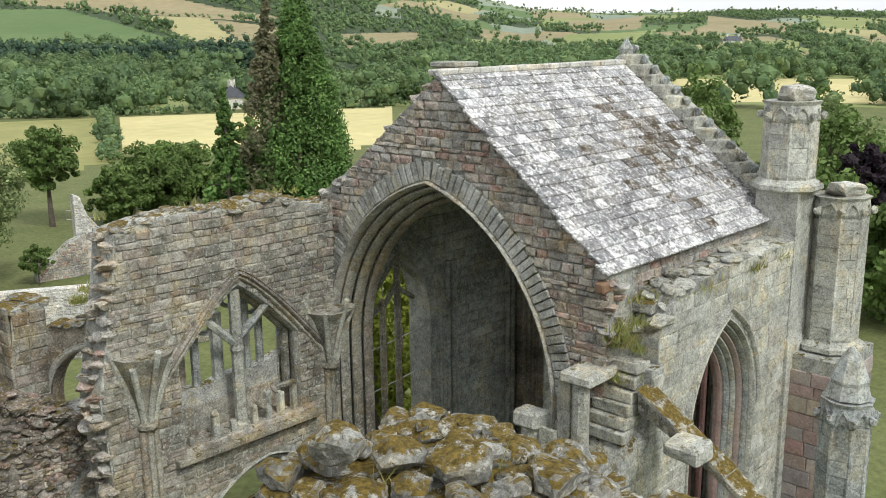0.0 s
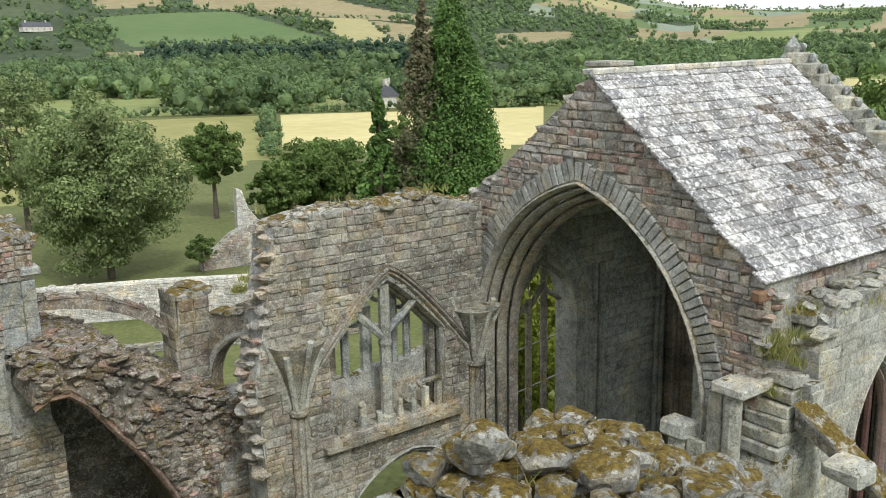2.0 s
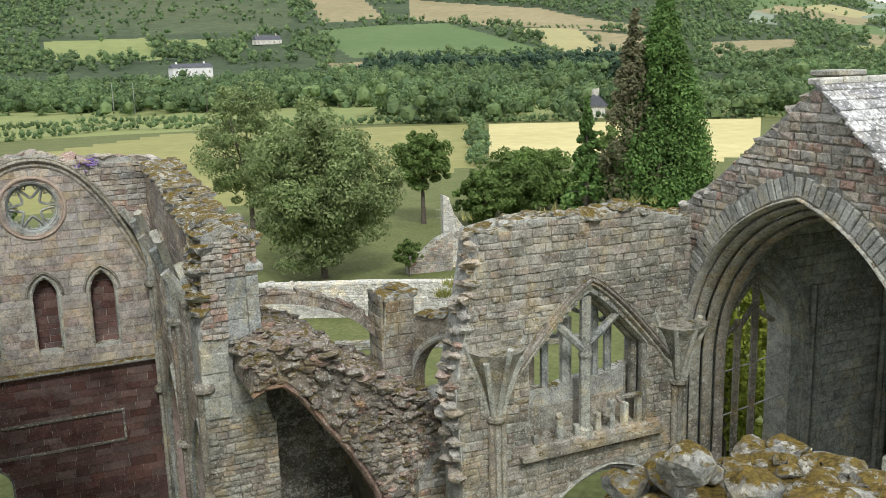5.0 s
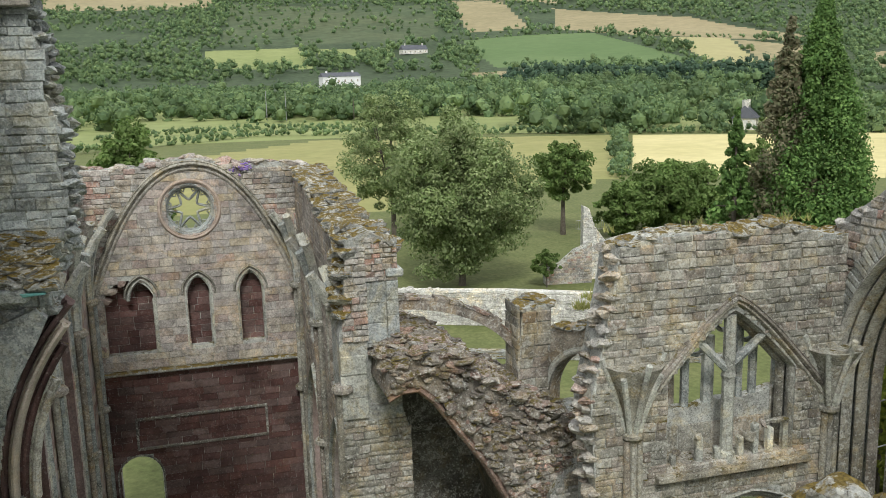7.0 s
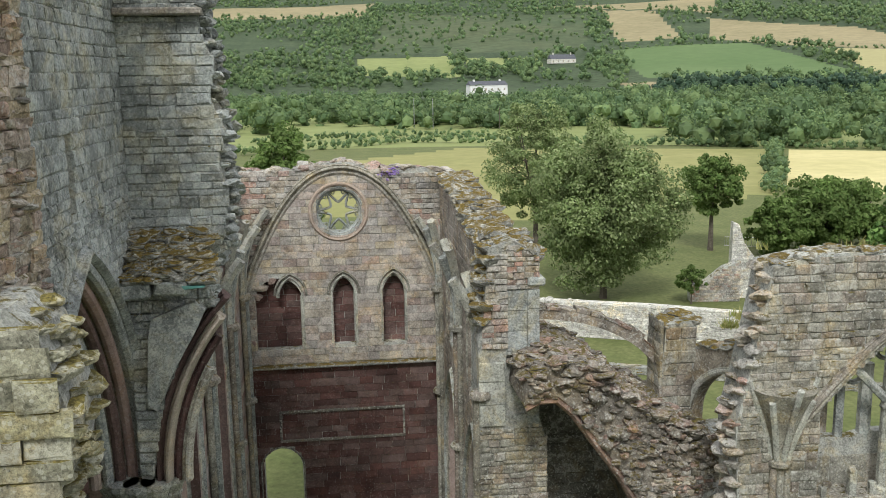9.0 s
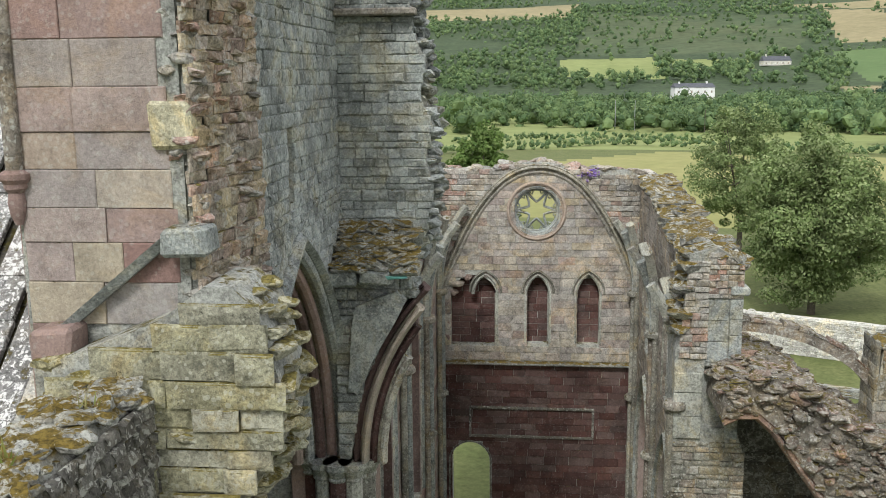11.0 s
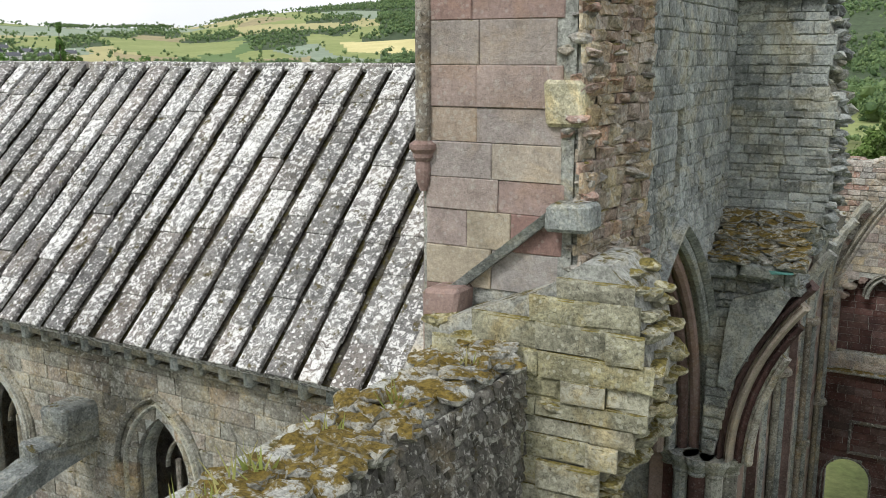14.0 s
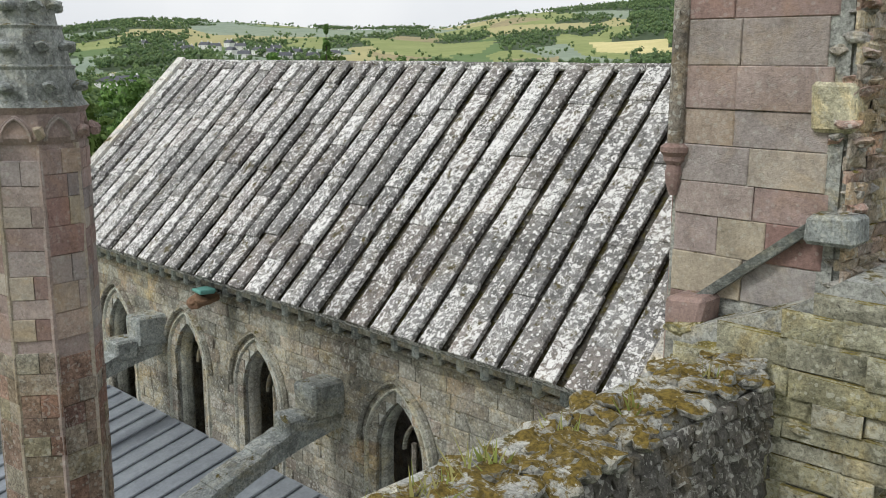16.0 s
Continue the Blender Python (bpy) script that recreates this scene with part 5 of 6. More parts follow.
# ---- yellow-lichened rubble shoulder and mossy south transept walls ----
sh = thing("rubble_shoulder", "yellow-lichened rubble shoulder below the tower", "masonry")
shf = Face((0, 10.75, 0), (1, 0, 0), (0, -1, 0))
part("core", slab(shf, [(-6.6, 0), (-4.4, 0), (-4.4, 13.4), (-3.9, 14.6), (-3.45, 15.4), (-3.35, 16.05), (-3.5, 16.7), (-3.65, 17.15), (-3.95, 17.45), (-4.3, 17.45), (-4.9, 17.0), (-6.3, 16.45), (-6.7, 15.4)], [], 1.2, CORE, "core"), sh)
courses(shf, [(-6.6, 12.5), (-4.4, 12.5), (-4.35, 13.4), (-3.85, 14.6), (-3.4, 15.4), (-3.3, 16.05), (-3.45, 16.7), (-3.6, 17.2), (-3.9, 17.5), (-4.3, 17.5), (-4.9, 17.0), (-6.3, 16.45), (-6.7, 15.4)], [], (0.24, 0.44), (0.5, 1.2), YELLOW, sh, 0.75, 0.2, 0.0, seed=91, parts=120)
courses(Face((-4.35, 10.75, 0), (0, 1, 0), (1, 0, 0)), [(0, 9), (1.0, 9), (1.0, 15.6), (0, 15.8)], [], (0.2, 0.38), (0.3, 0.7), GREY, sh, 1.0, 0.08, seed=92, parts=60)
ragged_top(shf, [(-4.4, 11.5), (-4.35, 13.4), (-3.9, 14.6), (-3.45, 15.4), (-3.35, 16.05), (-3.45, 16.7), (-3.6, 17.15), (-3.9, 17.4)], 1.2, YELLOW, sh, 18, 0.22, 0.17, 4)
spots = []
for k in range(45):
    s = rng.uniform(0.12, 0.3)
    spots.append((rng.uniform(-6.5, -4.3), rng.uniform(10.7, 11.4), 16.45 + rng.uniform(-0.2, 0.12) - 0.9 * rng.random() ** 2, s * 1.4, s, s * 0.6))
rocks("shoulder_rubble", spots, YELLOW, sh, 30, 25)


def broken_wall(name, label, x0, x1, y0, y1, top, seed, bulge):
    w = part(name, slab(Face((x0, 0, 0), (0, 1, 0), (1, 0, 0)), [(y0, 0), (y1, 0), (y1, top - 0.2), (y0, top - 0.2)], [], 0.3, CORE, name))
    tagged(w, label, "wall", kind="structure")
    rr = random.Random(seed)
    nx, ny = 26, int((y1 - y0) * 12)
    V, F = [], []
    for i in range(ny + 1):
        for j in range(nx + 1):
            u = j / nx
            x, y = x0 + (x1 - x0) * u, y0 + (y1 - y0) * i / ny
            edge = min(u, 1 - u, (y1 - y) / 1.2 if bulge else 1)
            z = top - 0.55 * max(0, 0.18 - edge) / 0.18 + 0.16 * noise.noise(Vector((x * 1.4, y * 1.4, seed))) + 0.09 * noise.noise(Vector((x * 4, y * 4, seed)))
            V.append((x, y, z))
    F = [(i * (nx + 1) + j, i * (nx + 1) + j + 1, (i + 1) * (nx + 1) + j + 1, (i + 1) * (nx + 1) + j) for i in range(ny) for j in range(nx)]
    part("wall_head", mesh_of("wall_head", V, F, MOSSY, True), w, "mossy turf-like wall head")
    for f, a, b in ((Face((x1, 0, 0), (0, 1, 0), (1, 0, 0)), y0, y1), (Face((x0, 0, 0), (0, -1, 0), (-1, 0, 0)), -y1, -y0), (Face((0, y1, 0), (-1, 0, 0), (0, 1, 0)), -x1, -x0)):
        courses(f, [(a, top - 6), (b, top - 6), (b, top - 0.2), (a, top - 0.2)], [], (0.12, 0.24), (0.16, 0.4), HARL, w, 1.3, 0.05, 0.0, seed=seed, parts=60, near=(a, top - 2.5, b, top))
        part("face_core", slab(f, [(a, 0), (b, 0), (b, top - 0.25), (a, top - 0.25)], [], 0.25, HARL, "face_core"), w)
    sp = []
    for k in range(int((y1 - y0) * (x1 - x0) * 44)):
        s = rr.choice((0.05, 0.06, 0.08, 0.12, 0.16, 0.2)) * rr.uniform(0.7, 1.2)
        sp.append((rr.uniform(x0, x1), rr.uniform(y0, y1), top + rr.uniform(-0.15, 0.02), s * 1.25, s, s * 0.7))
    rocks("loose_rubble", sp, MOSSY, w, 40, seed)
    return w


west_head = broken_wall("wall_south_transept_west", "moss-topped broken transept wall", -6.0, -5.0, 1.5, 10.8, 16.25, 31, 0)
east_head = broken_wall("wall_south_transept_east", "broken wall head with lichened boulders and moss", 4.25, 6.6, 1.5, 6.6, 16.1, 33, 1)
rr = random.Random(12)
spots = [(4.62, 5.72, 16.55, 0.3, 0.26, 0.3), (4.75, 6.1, 16.3, 0.32, 0.24, 0.22), (5.2, 5.6, 16.3, 0.32, 0.26, 0.24), (5.4, 5.05, 16.3, 0.3, 0.27, 0.26), (5.5, 4.6, 16.2, 0.22, 0.2, 0.18),
         (5.85, 4.35, 16.25, 0.34, 0.28, 0.25), (4.4, 6.3, 16.2, 0.25, 0.22, 0.2), (4.95, 5.2, 16.25, 0.24, 0.2, 0.16), (5.1, 4.7, 16.25, 0.2, 0.2, 0.15), (4.55, 5.3, 16.2, 0.3, 0.26, 0.2),
         (5.9, 5.2, 16.2, 0.3, 0.25, 0.2), (6.2, 4.5, 16.2, 0.3, 0.3, 0.22)]
for k in range(90):
    s = rr.uniform(0.05, 0.17)
    spots.append((rr.uniform(4.3, 6.3), rr.uniform(3.6, 6.4), 16.15, s * 1.2, s, s * 0.8))
rocks("boulder", spots, MOSSY, east_head, 14, 41)

# ---- nave: clerestory wall, slab roof, aisle and its buttresses ----
nv = Face((0, 11.8, 0), (1, 0, 0), (0, -1, 0))
n_wins = [arch(c, 0.68, 12.1, 13.3, 8, 2.2) for c in (-20.85, -17.75, -13.0, -24.5, -9.3)]
nave_s = wall("wall_nave_south", "clerestory wall of buff and grey ashlar with pointed windows", nv, [(-27.5, 0), (-6.9, 0), (-6.9, 14.75), (-27.5, 14.75)], n_wins, 0.5, MIXED, (0.28, 0.36), (0.45, 0.95), 101, 0.3,
              (-22, 11, -8, 14.8), CORE, 0.02, 280)
for c in (-20.85, -17.75, -13.0, -24.5):
    for k in range(3):
        sweep(nv, arch(c, 0.64 + 0.15 * k, 12.1, 13.32 + 0.14 * k, 12, 2.2), roll(-0.07, 0.07, -0.4 + 0.16 * k, -0.12 + 0.1 * k), BUFF, "window_moulding", nave_s, "buff moulded window arch")
    sweep(nv, arch(c, 1.12, 12.2, 13.75, 12), roll(-0.06, 0.06, 0.0, 0.13), MIXED, "hood_mould", nave_s)
    tube((c, 12.25, 9.8), (c, 12.25, 12.3), 0.06, 0.06, 7, MIXED, "mullion", nave_s)
    sweep(Face((0, 12.2, 0), (1, 0, 0), (0, -1, 0)), arch(c, 0.3, 12.1, 12.7, 8), roll(-0.04, 0.04, -0.1, 0.0), MIXED, "tracery", nave_s)
# Added walls close the nave; dark stone colour deepens the shade behind its windows
box(-27.4, 20.4, 0, -7.1, 21.2, 14.88, DARK, "north_wall", nave_s, "closing wall of the nave, coloured dark for its shade", 0)
part("west_gable", slab(Face((-27.2, 0, 0), (0, -1, 0), (-1, 0, 0)), [(-21.2, 0), (-11.8, 0), (-11.8, 14.7), (-16.2, 19.5), (-21.2, 14.7)], [], 0.5, MIXED, "west_gable"), nave_s)
for z, d, h in ((14.35, 0.12, 0.1), (14.55, 0.2, 0.16), (14.74, 0.38, 0.1)):
    box(-27.5, 11.8 - d, z, -7.0, 11.95, z + h, SLAB if d > 0.3 else MIXED, "cornice", nave_s, "", 0.03)
for k in range(34):
    x = -26.8 + k * 0.58
    box(x - 0.1, 11.55, 14.42, x + 0.1, 11.82, 14.72, GREY, "corbel", nave_s, "", 0.05, 0.01, k)
nroof = thing("nave_roof", "long roof of overlapping stone slabs speckled with lichen", "roof", kind="structure")
e_p, r_p = np.array((0, 11.2, 14.92)), np.array((0, 16.2, 19.72))
L = np.linalg.norm(r_p - e_p)
sd = (r_p - e_p) / L
sn = np.array((0, -sd[2], sd[1]))
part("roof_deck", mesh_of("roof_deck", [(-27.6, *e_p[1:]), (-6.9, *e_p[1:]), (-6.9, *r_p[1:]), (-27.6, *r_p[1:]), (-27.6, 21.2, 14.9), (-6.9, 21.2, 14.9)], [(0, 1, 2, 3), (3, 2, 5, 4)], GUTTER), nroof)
slab_kinds = [mesh_of("roof_slab", *unit_block(random.Random(60 + i), 0.12), SLAB) for i in range(6)]
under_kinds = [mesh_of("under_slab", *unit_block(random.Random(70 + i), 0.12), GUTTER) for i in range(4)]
rng = random.Random(17)
pitch = 0.66
x = -7.55
i = 0
while x > -27.4:
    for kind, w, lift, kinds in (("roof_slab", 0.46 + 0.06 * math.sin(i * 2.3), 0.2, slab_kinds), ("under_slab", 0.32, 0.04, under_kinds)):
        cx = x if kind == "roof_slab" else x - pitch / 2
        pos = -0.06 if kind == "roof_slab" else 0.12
        while pos < L - 0.05:
            ln = min(rng.uniform(0.75, 1.5), L - pos)
            if L - pos - ln < 0.3:
                ln = L - pos
            ob = new(kind, kinds[rng.randrange(len(kinds))])
            ob.parent = nroof
            tt = sd * math.cos(0.025) - sn * math.sin(0.025)
            t2 = sn * math.cos(0.025) + sd * math.sin(0.025)
            c = e_p + sd * (pos + ln / 2) + sn * (lift + rng.uniform(-0.012, 0.012))
            m = Matrix.Identity(4)
            for r in range(3):
                m[r][0], m[r][1], m[r][2], m[r][3] = (w + rng.uniform(-0.02, 0.03) if r == 0 else 0) * 1.0, tt[r] * (ln + 0.02), t2[r] * 0.1, (cx, c[1], c[2])[r]
            m[1][0] = rng.uniform(-0.008, 0.008)
            ob.matrix_local = m
            pos += ln
    i += 1
    x -= pitch * rng.uniform(0.9, 1.1)
for k in range(20):
    box(-27.6 + k * 1.03, 16.0, 19.68, -26.6 + k * 1.03, 16.42, 19.86, SLAB, "ridge_stone", nroof, "", 0.04, 0.015, k)
box(-27.85, 11.0, 14.8, -27.5, 16.3, 15.0, SLAB, "verge_foot", nroof, "", 0.03)
vm = [(-27.8, *(e_p + sn * 0.3)[1:]), (-27.4, *(e_p + sn * 0.3)[1:]), (-27.4, *(r_p + sn * 0.3)[1:]), (-27.8, *(r_p + sn * 0.3)[1:]), (-27.8, *e_p[1:]), (-27.4, *e_p[1:]), (-27.4, *r_p[1:]), (-27.8, *r_p[1:])]
fe = [e_p + sn * 0.2, r_p + sn * 0.2, e_p, r_p]
part("mortar_fillet", mesh_of("mortar_fillet", [(-7.32, *fe[0][1:]), (-6.95, *fe[0][1:]), (-6.95, *fe[1][1:]), (-7.32, *fe[1][1:]), (-7.32, *fe[2][1:]), (-6.95, *fe[2][1:]), (-7.32, *fe[3][1:])], [(0, 1, 2, 3), (0, 4, 5, 1), (0, 3, 6, 4)], PALE), nroof, "pale mortar fillet against the tower")
part("verge", mesh_of("verge", vm, [(0, 1, 2, 3), (0, 4, 5, 1), (1, 5, 6, 2), (3, 2, 6, 7), (0, 3, 7, 4)], PALE), nroof)
gar = thing("gargoyle", "brown carved stone waterspout with green lead lip", "gargoyle")
rocks("body", [(-18.9, 11.25, 14.45, 0.22, 0.5, 0.2), (-18.95, 10.95, 14.4, 0.2, 0.22, 0.22)], RUST, gar, 2)
box(-19.0, 10.9, 14.62, -18.6, 11.3, 14.7, VERDIGRIS, "lip", gar, "", 0.02, 0.03, 1)
aisle = thing("aisle_roof", "low lead aisle roof with standing rolls", "roof", kind="structure")
part("sheet", mesh_of("sheet", [(-27, 11.78, 10.5), (-7, 11.78, 10.5), (-7, 6.2, 9.2), (-27, 6.2, 9.2)], [(0, 3, 2, 1)], LEAD), aisle)
for k in range(30):
    tube((-26.5 + k * 0.65, 11.7, 10.53), (-26.5 + k * 0.65, 6.25, 9.25), 0.035, 0.035, 6, LEAD, "lead_roll", aisle)
part("aisle_wall", slab(Face((0, 6.2, 0), (1, 0, 0), (0, -1, 0)), [(-27, 0), (-6, 0), (-6, 9.4), (-27, 9.4)], [], 0.8, MIXED, "aisle_wall"), aisle)
for px, pk in ((-15.0, 0), (-22.2, 1)):
    f = flyer("flying_buttress", "dark weathered flying buttress against the nave", Face((px - 0.25, 0, 0), (0, -1, 0), (-1, 0, 0)), -11.8, 12.9, -7.0, 11.2, 0.3, 0.5, GREY, GREY)
    box(px - 0.35, 11.0, 12.6, px + 0.35, 11.82, 13.35, GREY, "head_block", f, "lichened head block", 0.06, 0.04, pk)
    box(px - 0.3, 10.4, 12.3, px + 0.3, 11.0, 12.85, GREY, "step_block", f, "", 0.06, 0.04, pk + 5)
nt = turret("turret", "crocketed red sandstone buttress pinnacle", -15.15, 6.0, 1.5, 19.25, 11.5, PINK, 0.12, z_low=15.6)
turned((-15.15, 6.0, 19.2), [(0.88, 0), (0.8, 0.1), (0.7, 0.55), (0.73, 0.6), (0.66, 0.63), (0.56, 1.15), (0.59, 1.2), (0.5, 1.23), (0.42, 1.75), (0.46, 1.8), (0.3, 1.95)], 8, GREY, "spirelet", nt, "", math.pi / 8)
for k in range(8):
    for h in (0.3, 0.9, 1.5):
        a = 2 * math.pi * (k + 0.5) / 8 + math.pi / 8
        r = 0.9 - 0.26 * h
        rocks("crocket", [(-15.15 + r * math.cos(a), 6.0 + r * math.sin(a), 19.2 + h, 0.15, 0.15, 0.12)], GREY, nt, 1, k)

# ---- land: one sheet from the abbey lawn over the valley fields to the hills ----
SKYLINE = [(-180, 1.5), (-75, 1.0), (-69, 1.0), (-62, 2.0), (-56, 1.9), (-50, 1.6), (-44, 1.7), (-40, 2.5), (-33, 3.1), (-28, 3.6), (-20, 4.3), (-8, 4.6), (0, 4.8), (10, 5.0), (20, 5.3), (30, 5.0),
           (38, 4.0), (44, 2.8), (48, 2.0), (51, 1.2), (56, 0.9), (62, 0.9), (72, 0.6), (90, 0.8), (180, 1.5)]
SK_A, SK_E = np.array([a for a, _ in SKYLINE], float), np.array([e for _, e in SKYLINE], float)


def land(x, y):
    """Height of the ground: flat by the abbey, rising to the hills."""
    r = np.hypot(x, y)
    el = np.interp(np.degrees(np.arctan2(x, y)), SK_A, SK_E)
    t = np.clip((r - 620) / (2600 - 620), 0, 1)
    return (20 + 2600 * np.tan(np.radians(el))) * (0.35 * t + 0.65 * t * t * (3 - 2 * t)) - 0.004 * np.clip(r - 2600, 0, None) * 20


FIELDS = [
    ("barley", [(111, 219), (174, 187), (125, 134), (96, 117), (76, 149)]),
    ("meadow", [(-14, 205), (33, 249), (107, 221), (73, 144), (30, 120), (-14, 140)]),
    ("pasture", [(-30, 389), (59, 336), (47, 265), (-20, 290)]),
    ("green", [(304, 1011), (458, 1004), (431, 706), (262, 772)]),
    ("stubble", [(500, 921), (556, 878), (459, 674), (439, 715)]),
    ("tan", [(554, 865), (583, 767), (494, 649), (462, 672)]),
    ("tan", [(524, 1285), (633, 1093), (655, 893), (604, 821), (502, 937), (434, 1054)]),
    ("tan", [(421, 1456), (486, 1397), (407, 1069), (331, 1074)]),
    ("pasture", [(24, 1059), (129, 1068), (118, 859), (24, 899)]),
    ("pasture", [(144, 1042), (219, 1004), (207, 925), (137, 950)]),
    ("tan", [(230, 741), (296, 738), (252, 640), (217, 665)]),
    ("heath", [(88, 1613), (390, 1411), (285, 1058), (44, 1111)]),
    ("tan", [(-221, 1770), (83, 1802), (45, 1543), (-195, 1559)]),
    ("tan", [(300, 1600), (620, 1500), (560, 1330), (440, 1460)]),
    ("pasture", [(919, 680), (1166, 707), (711, 453), (745, 552)]),
    ("tan", [(1346, 997), (1625, 999), (1160, 731), (1058, 774)]),
    ("barley", [(338, 196), (379, 127), (256, 85), (230, 140)]),
    ("tan", [(660, 297), (718, 292), (480, 198), (496, 222)]),
    ("tan", [(595, 711), (708, 717), (597, 590), (512, 613)]),
    ("pasture", [(-1354, 1149), (-912, 1056), (-776, 867), (-922, 840)]),
    ("barley", [(-725, 1020), (-633, 1061), (-525, 893), (-624, 900)]),
    ("stubble", [(-1201, 1340), (-963, 1352), (-858, 1220), (-1003, 1147)]),
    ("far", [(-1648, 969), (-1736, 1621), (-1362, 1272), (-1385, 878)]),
    ("meadow", [(88, 233), (108, 222), (81, 167), (57, 155)]),
    ("tan", [(1629, 880), (1453, 639), (1070, 476), (1098, 592)]),
    ("pasture", [(-700, 1500), (-400, 1700), (-330, 1400), (-560, 1250)]),
]
GROUND = {
    "lawn": LAWN,
    "wood": plain("woodland_floor", [(0.045, 0.07, 0.036), (0.08, 0.11, 0.055)], 0.02, 1.0, 0.4, 0.3),
    "barley": plain("ripe_barley", [(0.5, 0.45, 0.21), (0.62, 0.55, 0.28)], 0.03, 1.0, 0.12, 0.2),
    "meadow": plain("dry_meadow", [(0.23, 0.24, 0.085), (0.33, 0.31, 0.13)], 0.03, 1.0, 0.15, 0.2),
    "pasture": plain("green_pasture", [(0.2, 0.24, 0.085), (0.27, 0.3, 0.12)], 0.01, 1.0, 0.15, 0.2),
    "green": plain("deep_green_crop", [(0.1, 0.16, 0.06), (0.13, 0.19, 0.075)], 0.01, 1.0, 0.1, 0.2),
    "stubble": plain("straw_stubble", [(0.33, 0.31, 0.15), (0.4, 0.36, 0.18)], 0.01, 1.0, 0.1, 0.2),
    "tan": plain("tan_hill_grass", [(0.25, 0.22, 0.12), (0.33, 0.28, 0.16)], 0.01, 1.0, 0.2, 0.2),
    "heath": plain("heather_slope", [(0.065, 0.095, 0.048), (0.11, 0.13, 0.065)], 0.008, 1.0, 0.35, 0.2),
    # distance haze is mixed into this paler grey-green field colour
    "far": plain("far_fields_haze_tint", [(0.2, 0.26, 0.2), (0.26, 0.3, 0.22)], 0.006, 1.0, 0.2, 0.1),
}
names = list(GROUND)


def patchwork(x, y):
    """Fields of the open country east and west: a kind for each place (-1: none) and how near its hedge lies."""
    r, a = np.hypot(x, y), np.degrees(np.arctan2(x, y))
    u = a / 3.1 + 0.35 * np.sin(r * 0.006) + 0.12 * np.sin(a * 1.7)
    v = np.log(np.maximum(r, 1.0)) * 7.5 + 0.3 * np.sin(a * 0.55) + 0.12 * np.sin(u * 5)
    u = u + 0.37 * (np.floor(v) % 3)
    pick = np.abs(np.sin(np.floor(u) * 12.9898 + np.floor(v) * 78.233) * 43758.5453) % 1.0
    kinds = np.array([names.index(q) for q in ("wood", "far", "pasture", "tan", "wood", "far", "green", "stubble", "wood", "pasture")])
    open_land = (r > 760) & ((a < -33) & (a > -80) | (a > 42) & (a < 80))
    edge = np.minimum(np.minimum(u % 1, 1 - u % 1), np.minimum(v % 1, 1 - v % 1))
    return np.where(open_land, kinds[(pick * 10).astype(int)], -1), edge


az = np.radians(np.concatenate([np.arange(-180, -80, 10), np.arange(-80, 80, 0.22), np.arange(80, 181, 10)]))
rad = np.concatenate([[0.001, 8, 16], np.arange(24, 120, 8), np.arange(120, 420, 6), np.arange(420, 700, 6), np.arange(700, 1100, 7), np.arange(1100, 2700, 14), [2800, 3200, 3800, 4600]])
X, Y = np.outer(rad, np.sin(az)), np.outer(rad, np.cos(az))
Z = land(X, Y)
Z = Z + np.where(rad[:, None] > 650, 1, 0) * np.array([[4 * noise.noise(Vector((x * 0.004, y * 0.004, 1))) for x, y in zip(rx, ry)] for rx, ry in zip(X, Y)])
na = len(az)
faces = [(i * na + j, i * na + (j + 1), (i + 1) * na + (j + 1), (i + 1) * na + j) for i in range(len(rad) - 1) for j in range(na - 1)]
cx = (X[:-1, :-1] + X[1:, 1:]).ravel() / 2
cy = (Y[:-1, :-1] + Y[1:, 1:]).ravel() / 2
which = np.where(np.hypot(cx, cy) < 260, 0, np.where(np.hypot(cx, cy) < 500, names.index("pasture"), 1))
cell, _ = patchwork(cx, cy)
which = np.where(cell >= 0, cell, which)
field_at = np.zeros(len(cx), bool)
for kind, poly in FIELDS:
    hit = inside(poly, cx, cy)
    which[hit] = names.index(kind)
    field_at |= hit
gm = mesh_of("ground", np.stack([X.ravel(), Y.ravel(), Z.ravel()], 1), faces, [GROUND[k] for k in names], True)
gm.polygons.foreach_set("material_index", which.astype(np.int32))
tagged(new("ground", gm), "lawn, harvest fields and wooded hills", "ground", kind="structure")


# ---- trees ----
def leaves(centres, radii, per, size, rng, flat=0.75):
    """Small leaf quads in clumps: returns vertices and faces."""
    n = len(centres) * per
    c = np.repeat(centres, per, 0)
    d = rng.normal(size=(n, 3))
    d /= np.linalg.norm(d, axis=1)[:, None]
    p = c + d * (np.repeat(radii, per) * rng.uniform(0.6, 1.1, n))[:, None] * np.array((1, 1, flat))
    face = d + rng.normal(size=(n, 3)) * 0.5 + np.array((0, 0, 0.25))
    a = np.cross(face, rng.normal(size=(n, 3)))
    a /= np.linalg.norm(a, axis=1)[:, None] + 1e-6
    b = np.cross(face, a)
    b /= np.linalg.norm(b, axis=1)[:, None] + 1e-6
    s = (size * rng.uniform(0.6, 1.3, n))[:, None]
    V = np.stack([p - a * s, p + b * s * 0.6, p + a * s, p - b * s * 0.6], 1).reshape(-1, 3)
    F = np.arange(n * 4).reshape(-1, 4)
    return V, F


